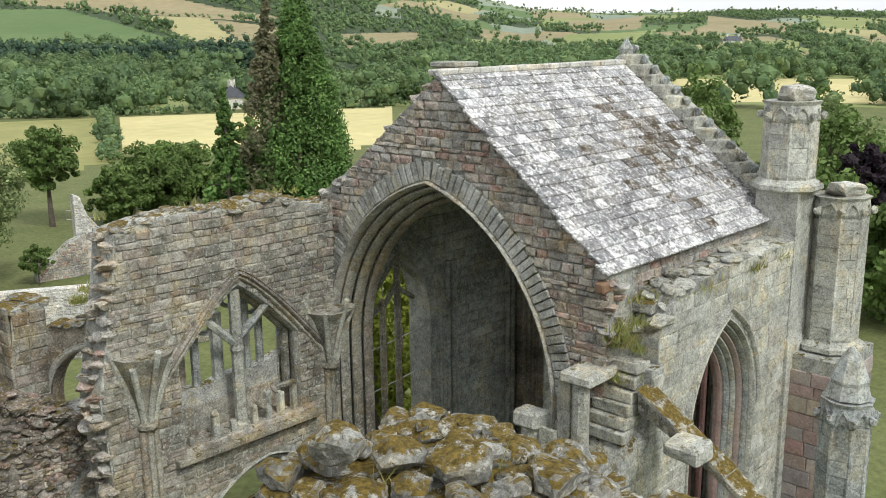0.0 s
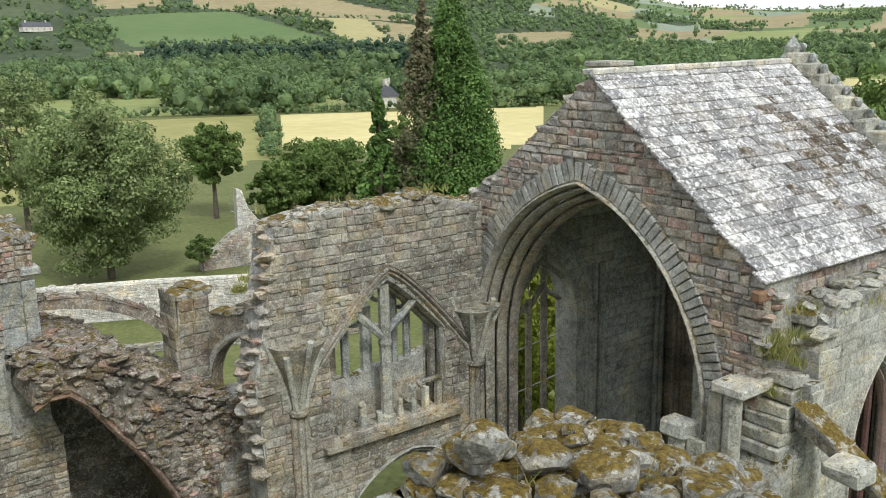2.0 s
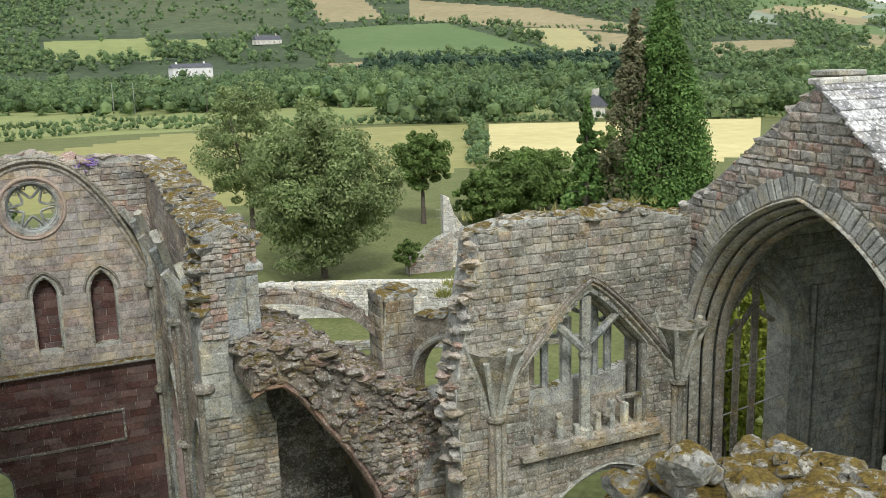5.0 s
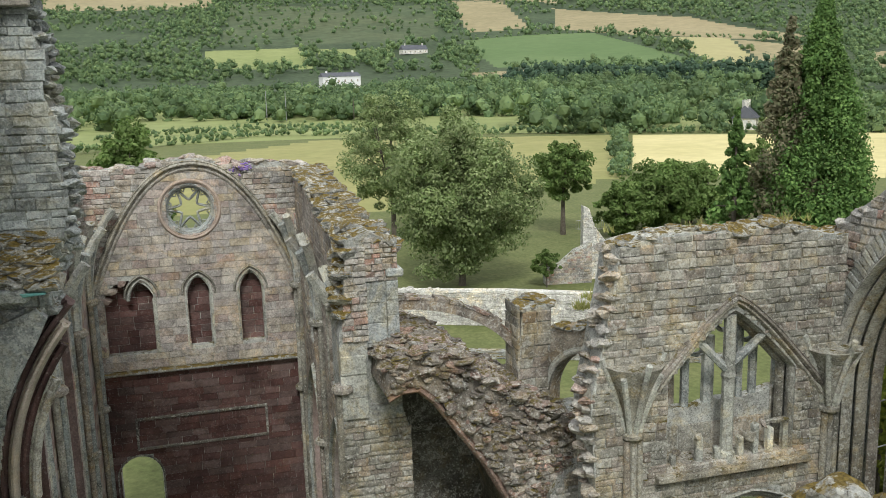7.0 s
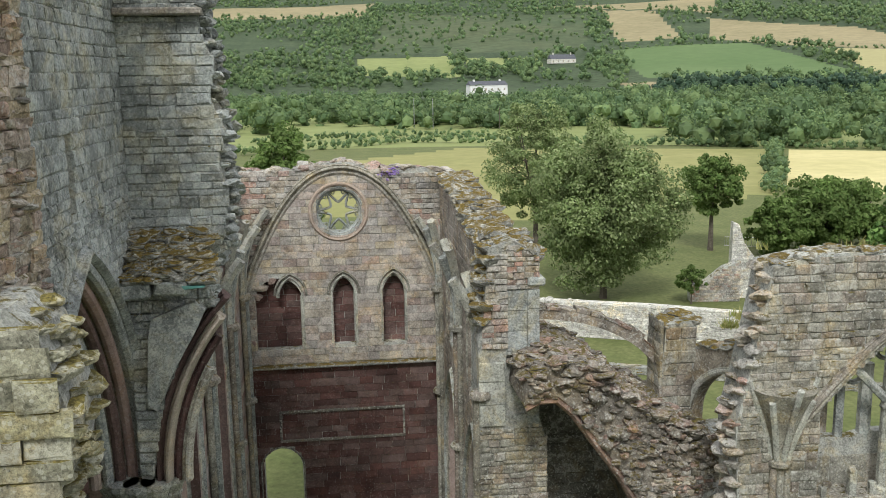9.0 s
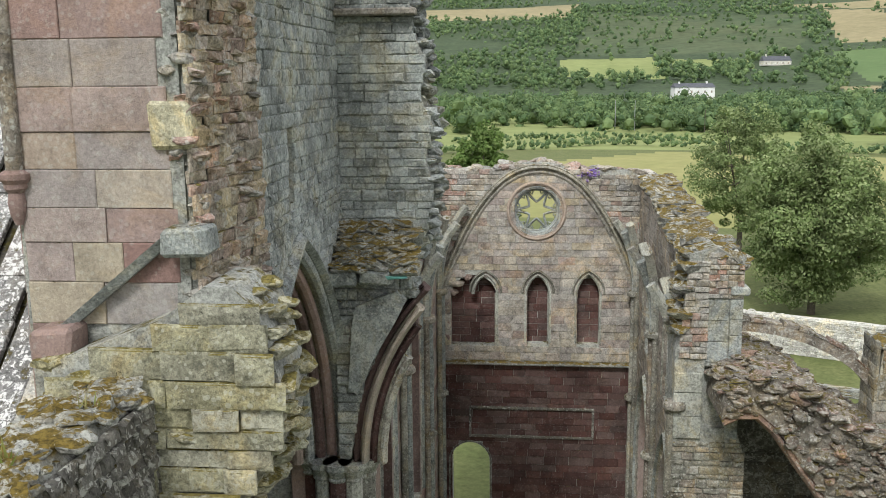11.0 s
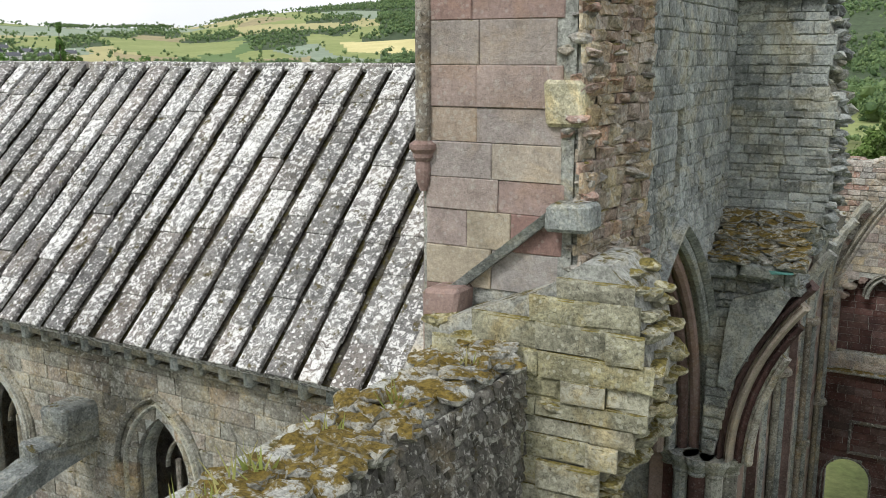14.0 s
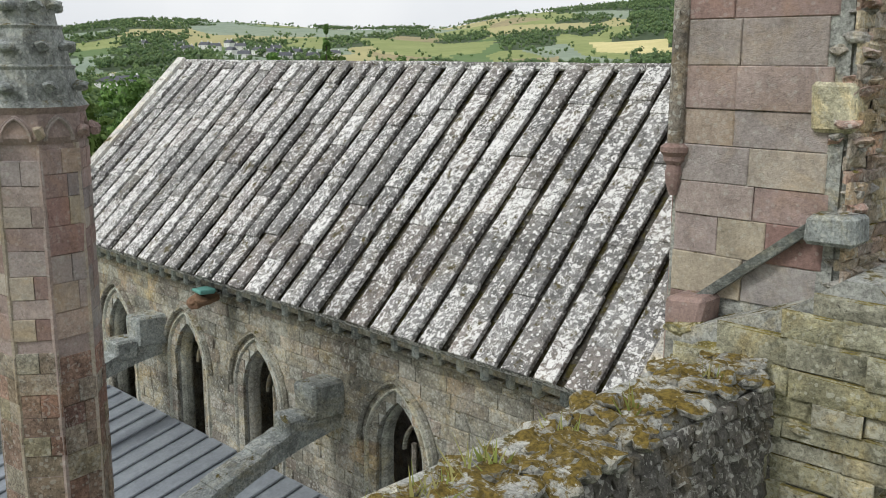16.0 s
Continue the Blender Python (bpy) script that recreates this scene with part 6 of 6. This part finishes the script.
def tree(label, x, y, h, w, mat, seed, clear=0.2, clumps=150, per=90, leaf=0.2, kind="round", lean=0.0, trunk=0.35, name="tree", base=0.0):
    rng = np.random.default_rng(seed)
    t = thing(name, label, "tree", at=(0, 0, 0))
    cen, rds = [], []
    while len(cen) < clumps:
        q = rng.uniform(-1, 1, 3)
        rr = np.linalg.norm(q)
        if rr > 1 or rr < 0.45 and kind == "round":
            continue
        if kind == "round":
            bump = 0.86 + 0.4 * noise.noise(Vector((q[0] * 2 + seed, q[1] * 2, q[2] * 2)))
            k = 1.0 - (0.42 if q[2] > 0 else 0.25) * q[2] ** 2
            cen.append((x + q[0] * w / 2 * bump * k, y + q[1] * w / 2 * bump * k, base + h * (clear + (1 - clear) * (0.47 + 0.5 * q[2] * bump))))
            rds.append(w * rng.uniform(0.045, 0.105))
        else:
            f = rng.random() ** 1.35
            ang = rng.uniform(0, 2 * math.pi)
            r = w / 2 * (1 - f) ** 1.0 * rng.uniform(0.55, 1.08) * (0.85 + 0.25 * noise.noise(Vector((math.cos(ang) * 2 + seed, math.sin(ang) * 2, f * 6))))
            cen.append((x + lean * f + r * math.cos(ang), y + r * math.sin(ang), base + h * (clear + (1 - clear) * f) - 0.12 * r))
            rds.append(max(0.22, w * 0.085 * (1 - f * 0.7)))
    V, F = leaves(np.array(cen), np.array(rds), per, leaf, rng, 0.75 if kind == "round" else 1.25)
    part("crown", mesh_of("crown", V, F, mat), t)
    top = base + h * (0.75 if kind == "round" else 0.97)
    tube((x, y, base - 0.2), (x, y, top), trunk, 0.05, 9, BARK, "trunk", t, 6)
    for k in range(9):
        c = cen[k * (len(cen) // 9)]
        z0 = base + h * (clear + 0.1 + 0.04 * k) if kind == "round" else c[2]
        tube((x, y, min(z0, top)), c, trunk * 0.3, 0.04, 6, BARK, "limb", t)
    return t


tree("broad lime tree in pale flower on the lawn", 23.0, 78.5, 16.9, 13.6, LIME, 1, 0.06, 430, 190, 0.15)
tree("tall pale airy tree behind the lime", 21.5, 100, 18.3, 11.5, LIME, 2, 0.14, 200, 130, 0.15)
tree("small rounded tree on a bare stem", 41.0, 98, 11.3, 8.2, LEAF, 3, 0.36, 150, 90, 0.2)
tree("young sapling on the lawn", 29.8, 75, 3.4, 3.0, LEAF, 4, 0.3, 60, 60, 0.12, trunk=0.07, name="sapling")
tree("spreading dark green garden tree", 52, 95, 9.0, 10.5, LEAF, 5, 0.05, 220, 90, 0.22)
tree("light green garden tree in leaf", 46.5, 93, 7.0, 7.0, LEAF, 13, 0.05, 150, 80, 0.2)
tree("broad green garden tree by the churchyard", 58, 99, 8.5, 9.0, LEAF, 14, 0.05, 180, 80, 0.22)
tree("dark green garden bush", 61, 92, 6.5, 9, LEAF, 6, 0.0, 150, 90, 0.22, name="bush")
tree("tall dark green conifer with shaggy boughs", 53.4, 69.9, 24.8, 15.5, NEEDLE, 7, 0.02, 1150, 80, 0.17, "cone")
tree("half-dead brown conifer with thin top", 51.2, 71.4, 22.8, 11.5, BROWN, 8, 0.05, 330, 60, 0.2, "cone")
tree("weeping dark green conifer", 47.2, 73.0, 15, 7, NEEDLE, 9, 0.1, 150, 60, 0.22, "cone")
tree("small round tree by the barley field", 80, 118, 8.5, 7.5, LEAF, 10, 0.0, 120, 70, 0.24)
tree("dark garden bush below the conifer", 66, 80, 6, 8, NEEDLE, 11, 0.0, 120, 80, 0.22, name="bush")
tree("dense green yew by the transept", -5.8, 92, 16.5, 9.5, LEAF, 12, 0.0, 240, 90, 0.22)
for i, (x, y, h) in enumerate(((23.0, 26.0, 10.8), (25.0, 27.8, 13.2), (27.4, 29.2, 12.4), (29.6, 30.6, 13.0), (33.5, 24.5, 12.5), (35.2, 22.5, 11.0))):
    tree("golden cypress with feathery sprays", x, y, h, 3.4, GOLD, 20 + i, 0.0, 150, 60, 0.13, "cone", trunk=0.15)
for i, (x, y, h, w, m) in enumerate(((60, 42, 15.0, 12, LEAF), (78, 46, 15.5, 12, LIME), (95, 52, 16.5, 13, LEAF), (88, 34, 14.0, 12, LEAF), (104, 40, 13.5, 13, LIME), (55, 24, 9.5, 10, LEAF), (66, 20, 10.5, 11, LEAF), (70, 29, 12.5, 10, LEAF), (118, 48, 13, 14, LEAF), (78, 27, 12.2, 6, PLUM))):
    tree("leafy garden tree beyond the abbey", x, y, h, w, m, 40 + i, 0.02, 150, 70, 0.27)
for i, (x, y, h, w, m, k) in enumerate(((-82, 38, 19.0, 10, LEAF, "round"), (-92, 48, 19.5, 12, NEEDLE, "round"), (-105, 62, 20.5, 13, LEAF, "round"), (-118, 84, 21.5, 13, NEEDLE, "round"), (-135, 110, 22, 12, LEAF, "round"), (-112, 90, 24.5, 8, NEEDLE, "cone"), (-150, 140, 22, 14, NEEDLE, "round"))):
    tree("dark green tree west of the nave", x, y, h, w, m, 60 + i, 0.02, 160, 60, 0.3, k)


def clump_mesh(spots, mat, name, seed, per=14, tall=0.75, spire=0.0):
    """Far crowns: each a heap of rough lobes, every lobe set with small tilted leaf sprays."""
    rng = np.random.default_rng(seed)
    bm = bmesh.new()
    bmesh.ops.create_icosphere(bm, subdivisions=1, radius=1)
    base_v, base_f = np.array([v.co[:] for v in bm.verts]), np.array([[v.index for v in f.verts] for f in bm.faces])
    bm.free()
    S = np.array(spots, float)
    cnt = S[:, 3].astype(int)
    own = np.repeat(np.arange(len(S)), cnt)
    r = S[own, 2]
    n = len(own)
    off = rng.normal(size=(n, 3)) * np.array((0.5, 0.5, 0.34 + spire)) * r[:, None]
    off[:, :2] *= np.clip(1 - spire * 0.9 * off[:, 2:] / r[:, None], 0.1, 1.4)
    gz = land(S[own, 0], S[own, 1])
    cen = off + np.stack([S[own, 0], S[own, 1], gz + r * tall], 1)
    size = r * rng.uniform(0.3, 0.56, n)
    core = cen[:, None, :] + base_v[None] * (1 + rng.uniform(-0.25, 0.25, (n, len(base_v), 1))) * (size * 0.74)[:, None, None]
    cf = (base_f[None] + (np.arange(n) * len(base_v))[:, None, None]).reshape(-1, 3)
    d = rng.normal(size=(n, per, 3))
    d[:, :, 2] += 0.35
    d /= np.linalg.norm(d, axis=2)[:, :, None]
    p = cen[:, None, :] + d * size[:, None, None] * rng.uniform(0.85, 1.15, (n, per, 1))
    tilt = d + rng.normal(size=d.shape) * 0.55
    a = np.cross(tilt, rng.normal(size=d.shape))
    a /= np.linalg.norm(a, axis=2)[:, :, None] + 1e-6
    b = np.cross(tilt, a)
    b /= np.linalg.norm(b, axis=2)[:, :, None] + 1e-6
    w = (size[:, None] * rng.uniform(0.16, 0.34, (n, per)) * (14 / per) ** 0.3)[:, :, None]
    q = np.stack([p - a * w, p + b * w * 0.7, p + a * w, p - b * w * 0.7], 2).reshape(-1, 3)
    k = n * len(base_v)
    qf = np.arange(len(q)).reshape(-1, 4) + k
    tri = np.concatenate([cf, qf[:, [0, 1, 2]], qf[:, [0, 2, 3]]])
    return part(name, mesh_of(name, np.concatenate([core.reshape(-1, 3), q]), tri, mat, False))


rng = np.random.default_rng(9)
near_w, mid_w, far_w = [], [], []
COUNT = 90000
ca, cr = np.radians(rng.uniform(-76, 76, COUNT)), 2550 * rng.random(COUNT) ** 0.62
wx, wy = cr * np.sin(ca), cr * np.cos(ca)
infield, heath = np.zeros(len(wx), bool), np.zeros(len(wx), bool)
for kind, poly in FIELDS:
    if kind == "heath":
        heath |= inside(poly, wx, wy)
    else:
        infield |= inside(poly, wx, wy)
pk, pedge = patchwork(wx, wy)
luck, size = rng.random(len(wx)), rng.uniform(3.6, 7.2, len(wx))
for x, y, r, a, bare, hth, cell, edge, q, s in zip(wx, wy, cr, ca, infield, heath, pk, pedge, luck, size):
    if r < 250 or (r < 330 and abs(math.degrees(a)) < 20) or (bare and q > 0.003) or (hth and q > 0.12) or (abs(x - 0.165 * y) < 20 and 470 < y < 640) or (abs(x - 0.245 * y) < 26 and 820 < y < 960):
        continue
    if cell >= 0:
        if names[cell] != "wood" and not (edge < 0.035 and q < 0.3) and q > 0.008:
            continue
        s *= 0.8
    thick = 0.55 + 1.6 * noise.noise(Vector((x * 0.005, y * 0.005, 3)))
    if q > (thick * (0.62 if r < 1000 else 0.85) if cell < 0 else 0.6):
        continue
    (near_w if r < 520 else mid_w if r < 1000 else far_w).append((x, y, s + (r > 1000) * 1.2, 9 if r < 520 else 5 if r < 1000 else 2))
for spots, leafs in ((near_w, 60), (mid_w, 26), (far_w, 9)):
    tagged(clump_mesh(spots, WOOD, "woodland", 3, leafs), "mixed woodland of rounded green crowns", "woodland", kind="stuff")
spruce = []
for k in range(520):
    a, r = math.radians(rng.uniform(19.5, 38)), rng.uniform(545, 640)
    spruce.append((r * math.sin(a), r * math.cos(a), rng.uniform(4.5, 6.0), 6))
tagged(clump_mesh(spruce, SPRUCE, "plantation", 4, 12, 1.25, 0.28), "dark conifer plantation along the valley", "woodland", kind="stuff")


def hedge(pts, r, step, label, seed):
    spots = []
    for (x0, y0), (x1, y1) in zip(pts, pts[1:]):
        n = max(2, int(math.hypot(x1 - x0, y1 - y0) / step))
        spots += [(x0 + (x1 - x0) * i / n, y0 + (y1 - y0) * i / n, r, 3) for i in range(n)]
    tagged(clump_mesh(spots, WOOD, "hedge", seed), label, "hedge", kind="stuff")


hedge([(70, 142), (110, 224)], 1.9, 1.6, "clipped field hedge running to the river", 5)
hedge([(-30, 240), (-8, 254), (20, 275), (52, 262), (110, 226), (180, 185)], 1.7, 1.4, "dark hedge along the meadow", 6)
hedge([(-25, 285), (10, 300), (50, 292)], 1.6, 1.4, "low hedge between pastures", 7)
hedge([(304, 1011), (458, 1004), (560, 870)], 3.5, 8, "field hedge on the hill", 8)
hedge([(431, 706), (262, 772)], 3.5, 7, "field hedge on the hill", 9)
hedge([(20, 345), (60, 335), (120, 320), (220, 260), (330, 200)], 5.5, 6, "line of riverside trees", 10)
hedge([(-200, 380), (-60, 420), (60, 410), (180, 360)], 5.5, 6, "line of riverside trees", 11)

# ---- far houses ----


def house(label, x, y, w, d, h, rh, turn, wallm, windows=5, base=None):
    hs = thing("house", label, "house", at=(0, 0, 0))
    z = float(land(x, y)) - 0.5 if base is None else base
    u, n = (math.cos(turn), math.sin(turn), 0), (math.sin(turn), -math.cos(turn), 0)
    f = Face((x, y, z), u, n)
    part("wall", slab(f, [(-w / 2, 0), (w / 2, 0), (w / 2, h), (-w / 2, h)], [], d, wallm, "wall"), hs)
    v = [f.p(-w / 2 - 0.4, h, 0.4), f.p(w / 2 + 0.4, h, 0.4), f.p(w / 2 + 0.4, h, -d - 0.4), f.p(-w / 2 - 0.4, h, -d - 0.4), f.p(-w / 2 + 0.3, h + rh, -d / 2), f.p(w / 2 - 0.3, h + rh, -d / 2)]
    part("roof", mesh_of("roof", v, [(0, 1, 5, 4), (2, 3, 4, 5), (1, 2, 5), (3, 0, 4), (0, 3, 2, 1)], ROOF), hs)
    for k in range(windows):
        for zz in ((0.2, 0.62) if h > 4.5 else (0.35,)):
            cx = -w / 2 + w * (k + 0.5) / windows
            part("window", slab(f, [(cx - 0.5, h * zz), (cx + 0.5, h * zz), (cx + 0.5, h * zz + 1.5), (cx - 0.5, h * zz + 1.5)], [], 0.1, DARK, "window", 0.06), hs)
    for s in (-0.35, 0.35):
        c = f.p(s * w, h + rh * 0.5, -d / 2)
        box(c[0] - 0.6, c[1] - 0.6, c[2], c[0] + 0.6, c[1] + 0.6, c[2] + rh * 0.9, wallm, "chimney", hs)


house("large white country house among trees", 101.5, 616, 26, 10, 9.5, 2.6, 0.15, WHITE, 6, 2.5)
house("white farm cottage on the hillside", 231, 936, 28, 9, 4.5, 4.5, 0.2, PALE, 5)
house("small slate-roofed stone barn", 148, 219, 8, 6, 3.5, 3.4, 0.9, PALE, 2)
house("low cottage behind the trees", 190, 529, 14, 8, 3.5, 3, 0.3, WHITE, 3)
house("long white shed beyond the trees", -330, 165, 26, 10, 6, 2, -1.0, WHITE, 4, 5.0)
for i in range(16):
    house("pale house of the distant town", -1114 + 38 * (i % 8) + 11 * (i // 8), 597 + 30 * (i % 3) + 60 * (i // 8), 14, 9, 6, 4, 0.4 * (i % 4), WHITE, 2)
house("white cottage on the far slope", 771, 389, 14, 9, 5, 4, -0.8, WHITE, 2)

# ---- precinct walls and lawn ruins ----
bl = math.hypot(34, -15.5)
bf = Face((2, 74, 0), (34, -15.5, 0), (-15.5, -34, 0))
bwall = wall("wall_precinct", "long pale rubble precinct wall across the lawn", bf, [(0, 0), (bl, 0), (bl, 2.5), (bl * 0.6, 2.8), (bl * 0.3, 2.7), (0, 2.9)], [], 0.7, PALE, (0.14, 0.24), (0.2, 0.5), 111, 1.0, (10, 1.2, bl, 3), PALE, 0.04, 200)
ragged_top(bf, [(0, 2.85), (bl, 2.5)], 0.6, PALE, bwall, 17, 0.5, 0.26, 1)
lowf = Face((4, 64, 0), (30, -13, 0), (-13, -30, 0))
low = wall("wall_footing", "low grassy stone footing on the lawn", lowf, [(0, 0), (32, 0), (32, 0.5), (0, 0.5)], [], 0.7, MOSSY, (0.16, 0.24), (0.25, 0.5), 112, 1.0, None, CORE, 0.04, 60)
rf = Face((33.9, 76.5, 0), (1, -0.15, 0), (-0.15, -1, 0))
ruin = wall("wall_ruin", "tall pale remnant of a broken gable wall", rf, [(0, 0), (3.4, 0), (3.3, 2.6), (2.1, 3.6), (1.1, 5.0), (0.6, 6.6), (0.1, 6.8)], [], 0.9, PALE, (0.18, 0.28), (0.3, 0.6), 113, 1.0, None, PALE, 0.04, 80)
rf2 = Face((30.0, 75.8, 0), (4.2, -0.6, 0), (-0.6, -4.2, 0))
ruin2 = wall("wall_ruin_low", "reddish stub of ruined wall on the lawn", rf2, [(0, 0), (4.3, 0), (4.3, 3.6), (2.8, 3.0), (1.4, 1.8), (0, 1.4)], [], 1.0, RUBBLE, (0.16, 0.26), (0.25, 0.5), 114, 1.0, None, CORE, 0.04, 60)
for k, (x, y, h) in enumerate(((56, 21, 1.1), (49, 17.5, 1.2))):
    g = thing("gravestone", "upright weathered gravestone on the grass", "gravestone", "gravestones")
    box(x - 0.35, y - 0.07, 0, x + 0.35, y + 0.07, h, PALE, "slab", g, "", 0.05, 0.03, k)
fence = thing("steel_barrier", "grey steel crowd barrier on the lawn", "barrier")
for k in range(14):
    tube((43.5 + 0.25 * k, 100 - 0.1 * k, 0.1), (43.5 + 0.25 * k, 100 - 0.1 * k, 1.1), 0.02, 0.02, 5, STEEL, "bar", fence)
for z in (0.1, 1.1):
    tube((43.5, 100, z), (46.75, 98.7, z), 0.03, 0.03, 5, STEEL, "rail", fence)
for k, (x, y) in enumerate(((35.5, 344), (29, 350), (58, 330), (66, 326))):
    p = thing("floodlight_mast" if k < 2 else "telegraph_pole", "slim pole standing in the far pasture", "pole")
    tube((x, y, 0), (x, y, 11 if k < 2 else 8), 0.18, 0.1, 6, STEEL if k < 2 else BARK, "pole", p)

# ---- weeds and grass on the wall heads ----


def tufts(spots, label, seed, mat=TUFT):
    rng = np.random.default_rng(seed)
    V, F, k = [], [], 0
    for x, y, z, s, n in spots:
        b = np.stack([rng.normal(x, s, n), rng.normal(y, s, n), np.full(n, z)], 1)
        tip = b + np.stack([rng.normal(0, 0.09, n), rng.normal(0, 0.09, n), rng.uniform(0.1, 0.3, n)], 1)
        side = np.stack([rng.normal(0, 0.012, n), rng.normal(0, 0.012, n), np.zeros(n)], 1)
        V.append(np.stack([b - side, b + side, tip], 1).reshape(-1, 3))
        F += [(k + 3 * i, k + 3 * i + 1, k + 3 * i + 2) for i in range(n)]
        k += 3 * n
    tagged(part("weeds", mesh_of("weeds", np.concatenate(V), F, mat)), label, "weeds", kind="stuff")


rg = random.Random(3)
tufts([(rg.uniform(17.4, 24.5), rg.uniform(10.4, 11.1), 13.95, 0.2, 60) for _ in range(45)] + [(16.5 + rg.uniform(-0.3, 0.9), 10.6 + rg.uniform(-0.3, 0.5), 12.6 + rg.uniform(-0.3, 1.0), 0.12, 60) for _ in range(12)],
      "dry grass and weeds on the wall walk", 1)
tufts([(rg.uniform(-5.9, -5.1), rg.uniform(3, 10), 16.25, 0.08, 10) for _ in range(14)] + [(rg.uniform(4.4, 6), rg.uniform(4, 6.3), 16.15, 0.07, 10) for _ in range(5)], "dry grass tufts in the wall head", 2)
tufts([(10.3 + rg.uniform(0, 1.2), 25.0 + rg.uniform(-1.5, 0.3), 12.9, 0.12, 90) for _ in range(6)] + [(rg.uniform(10, 16), rg.uniform(20.6, 21.2), 15.65, 0.1, 18) for _ in range(7)], "weeds on the broken choir wall", 3)
tree("self-sown shrub on the chapel arch", 11.6, 23.9, 1.3, 1.0, LEAF, 90, 0.0, 40, 40, 0.07, trunk=0.03, name="shrub", base=12.75)
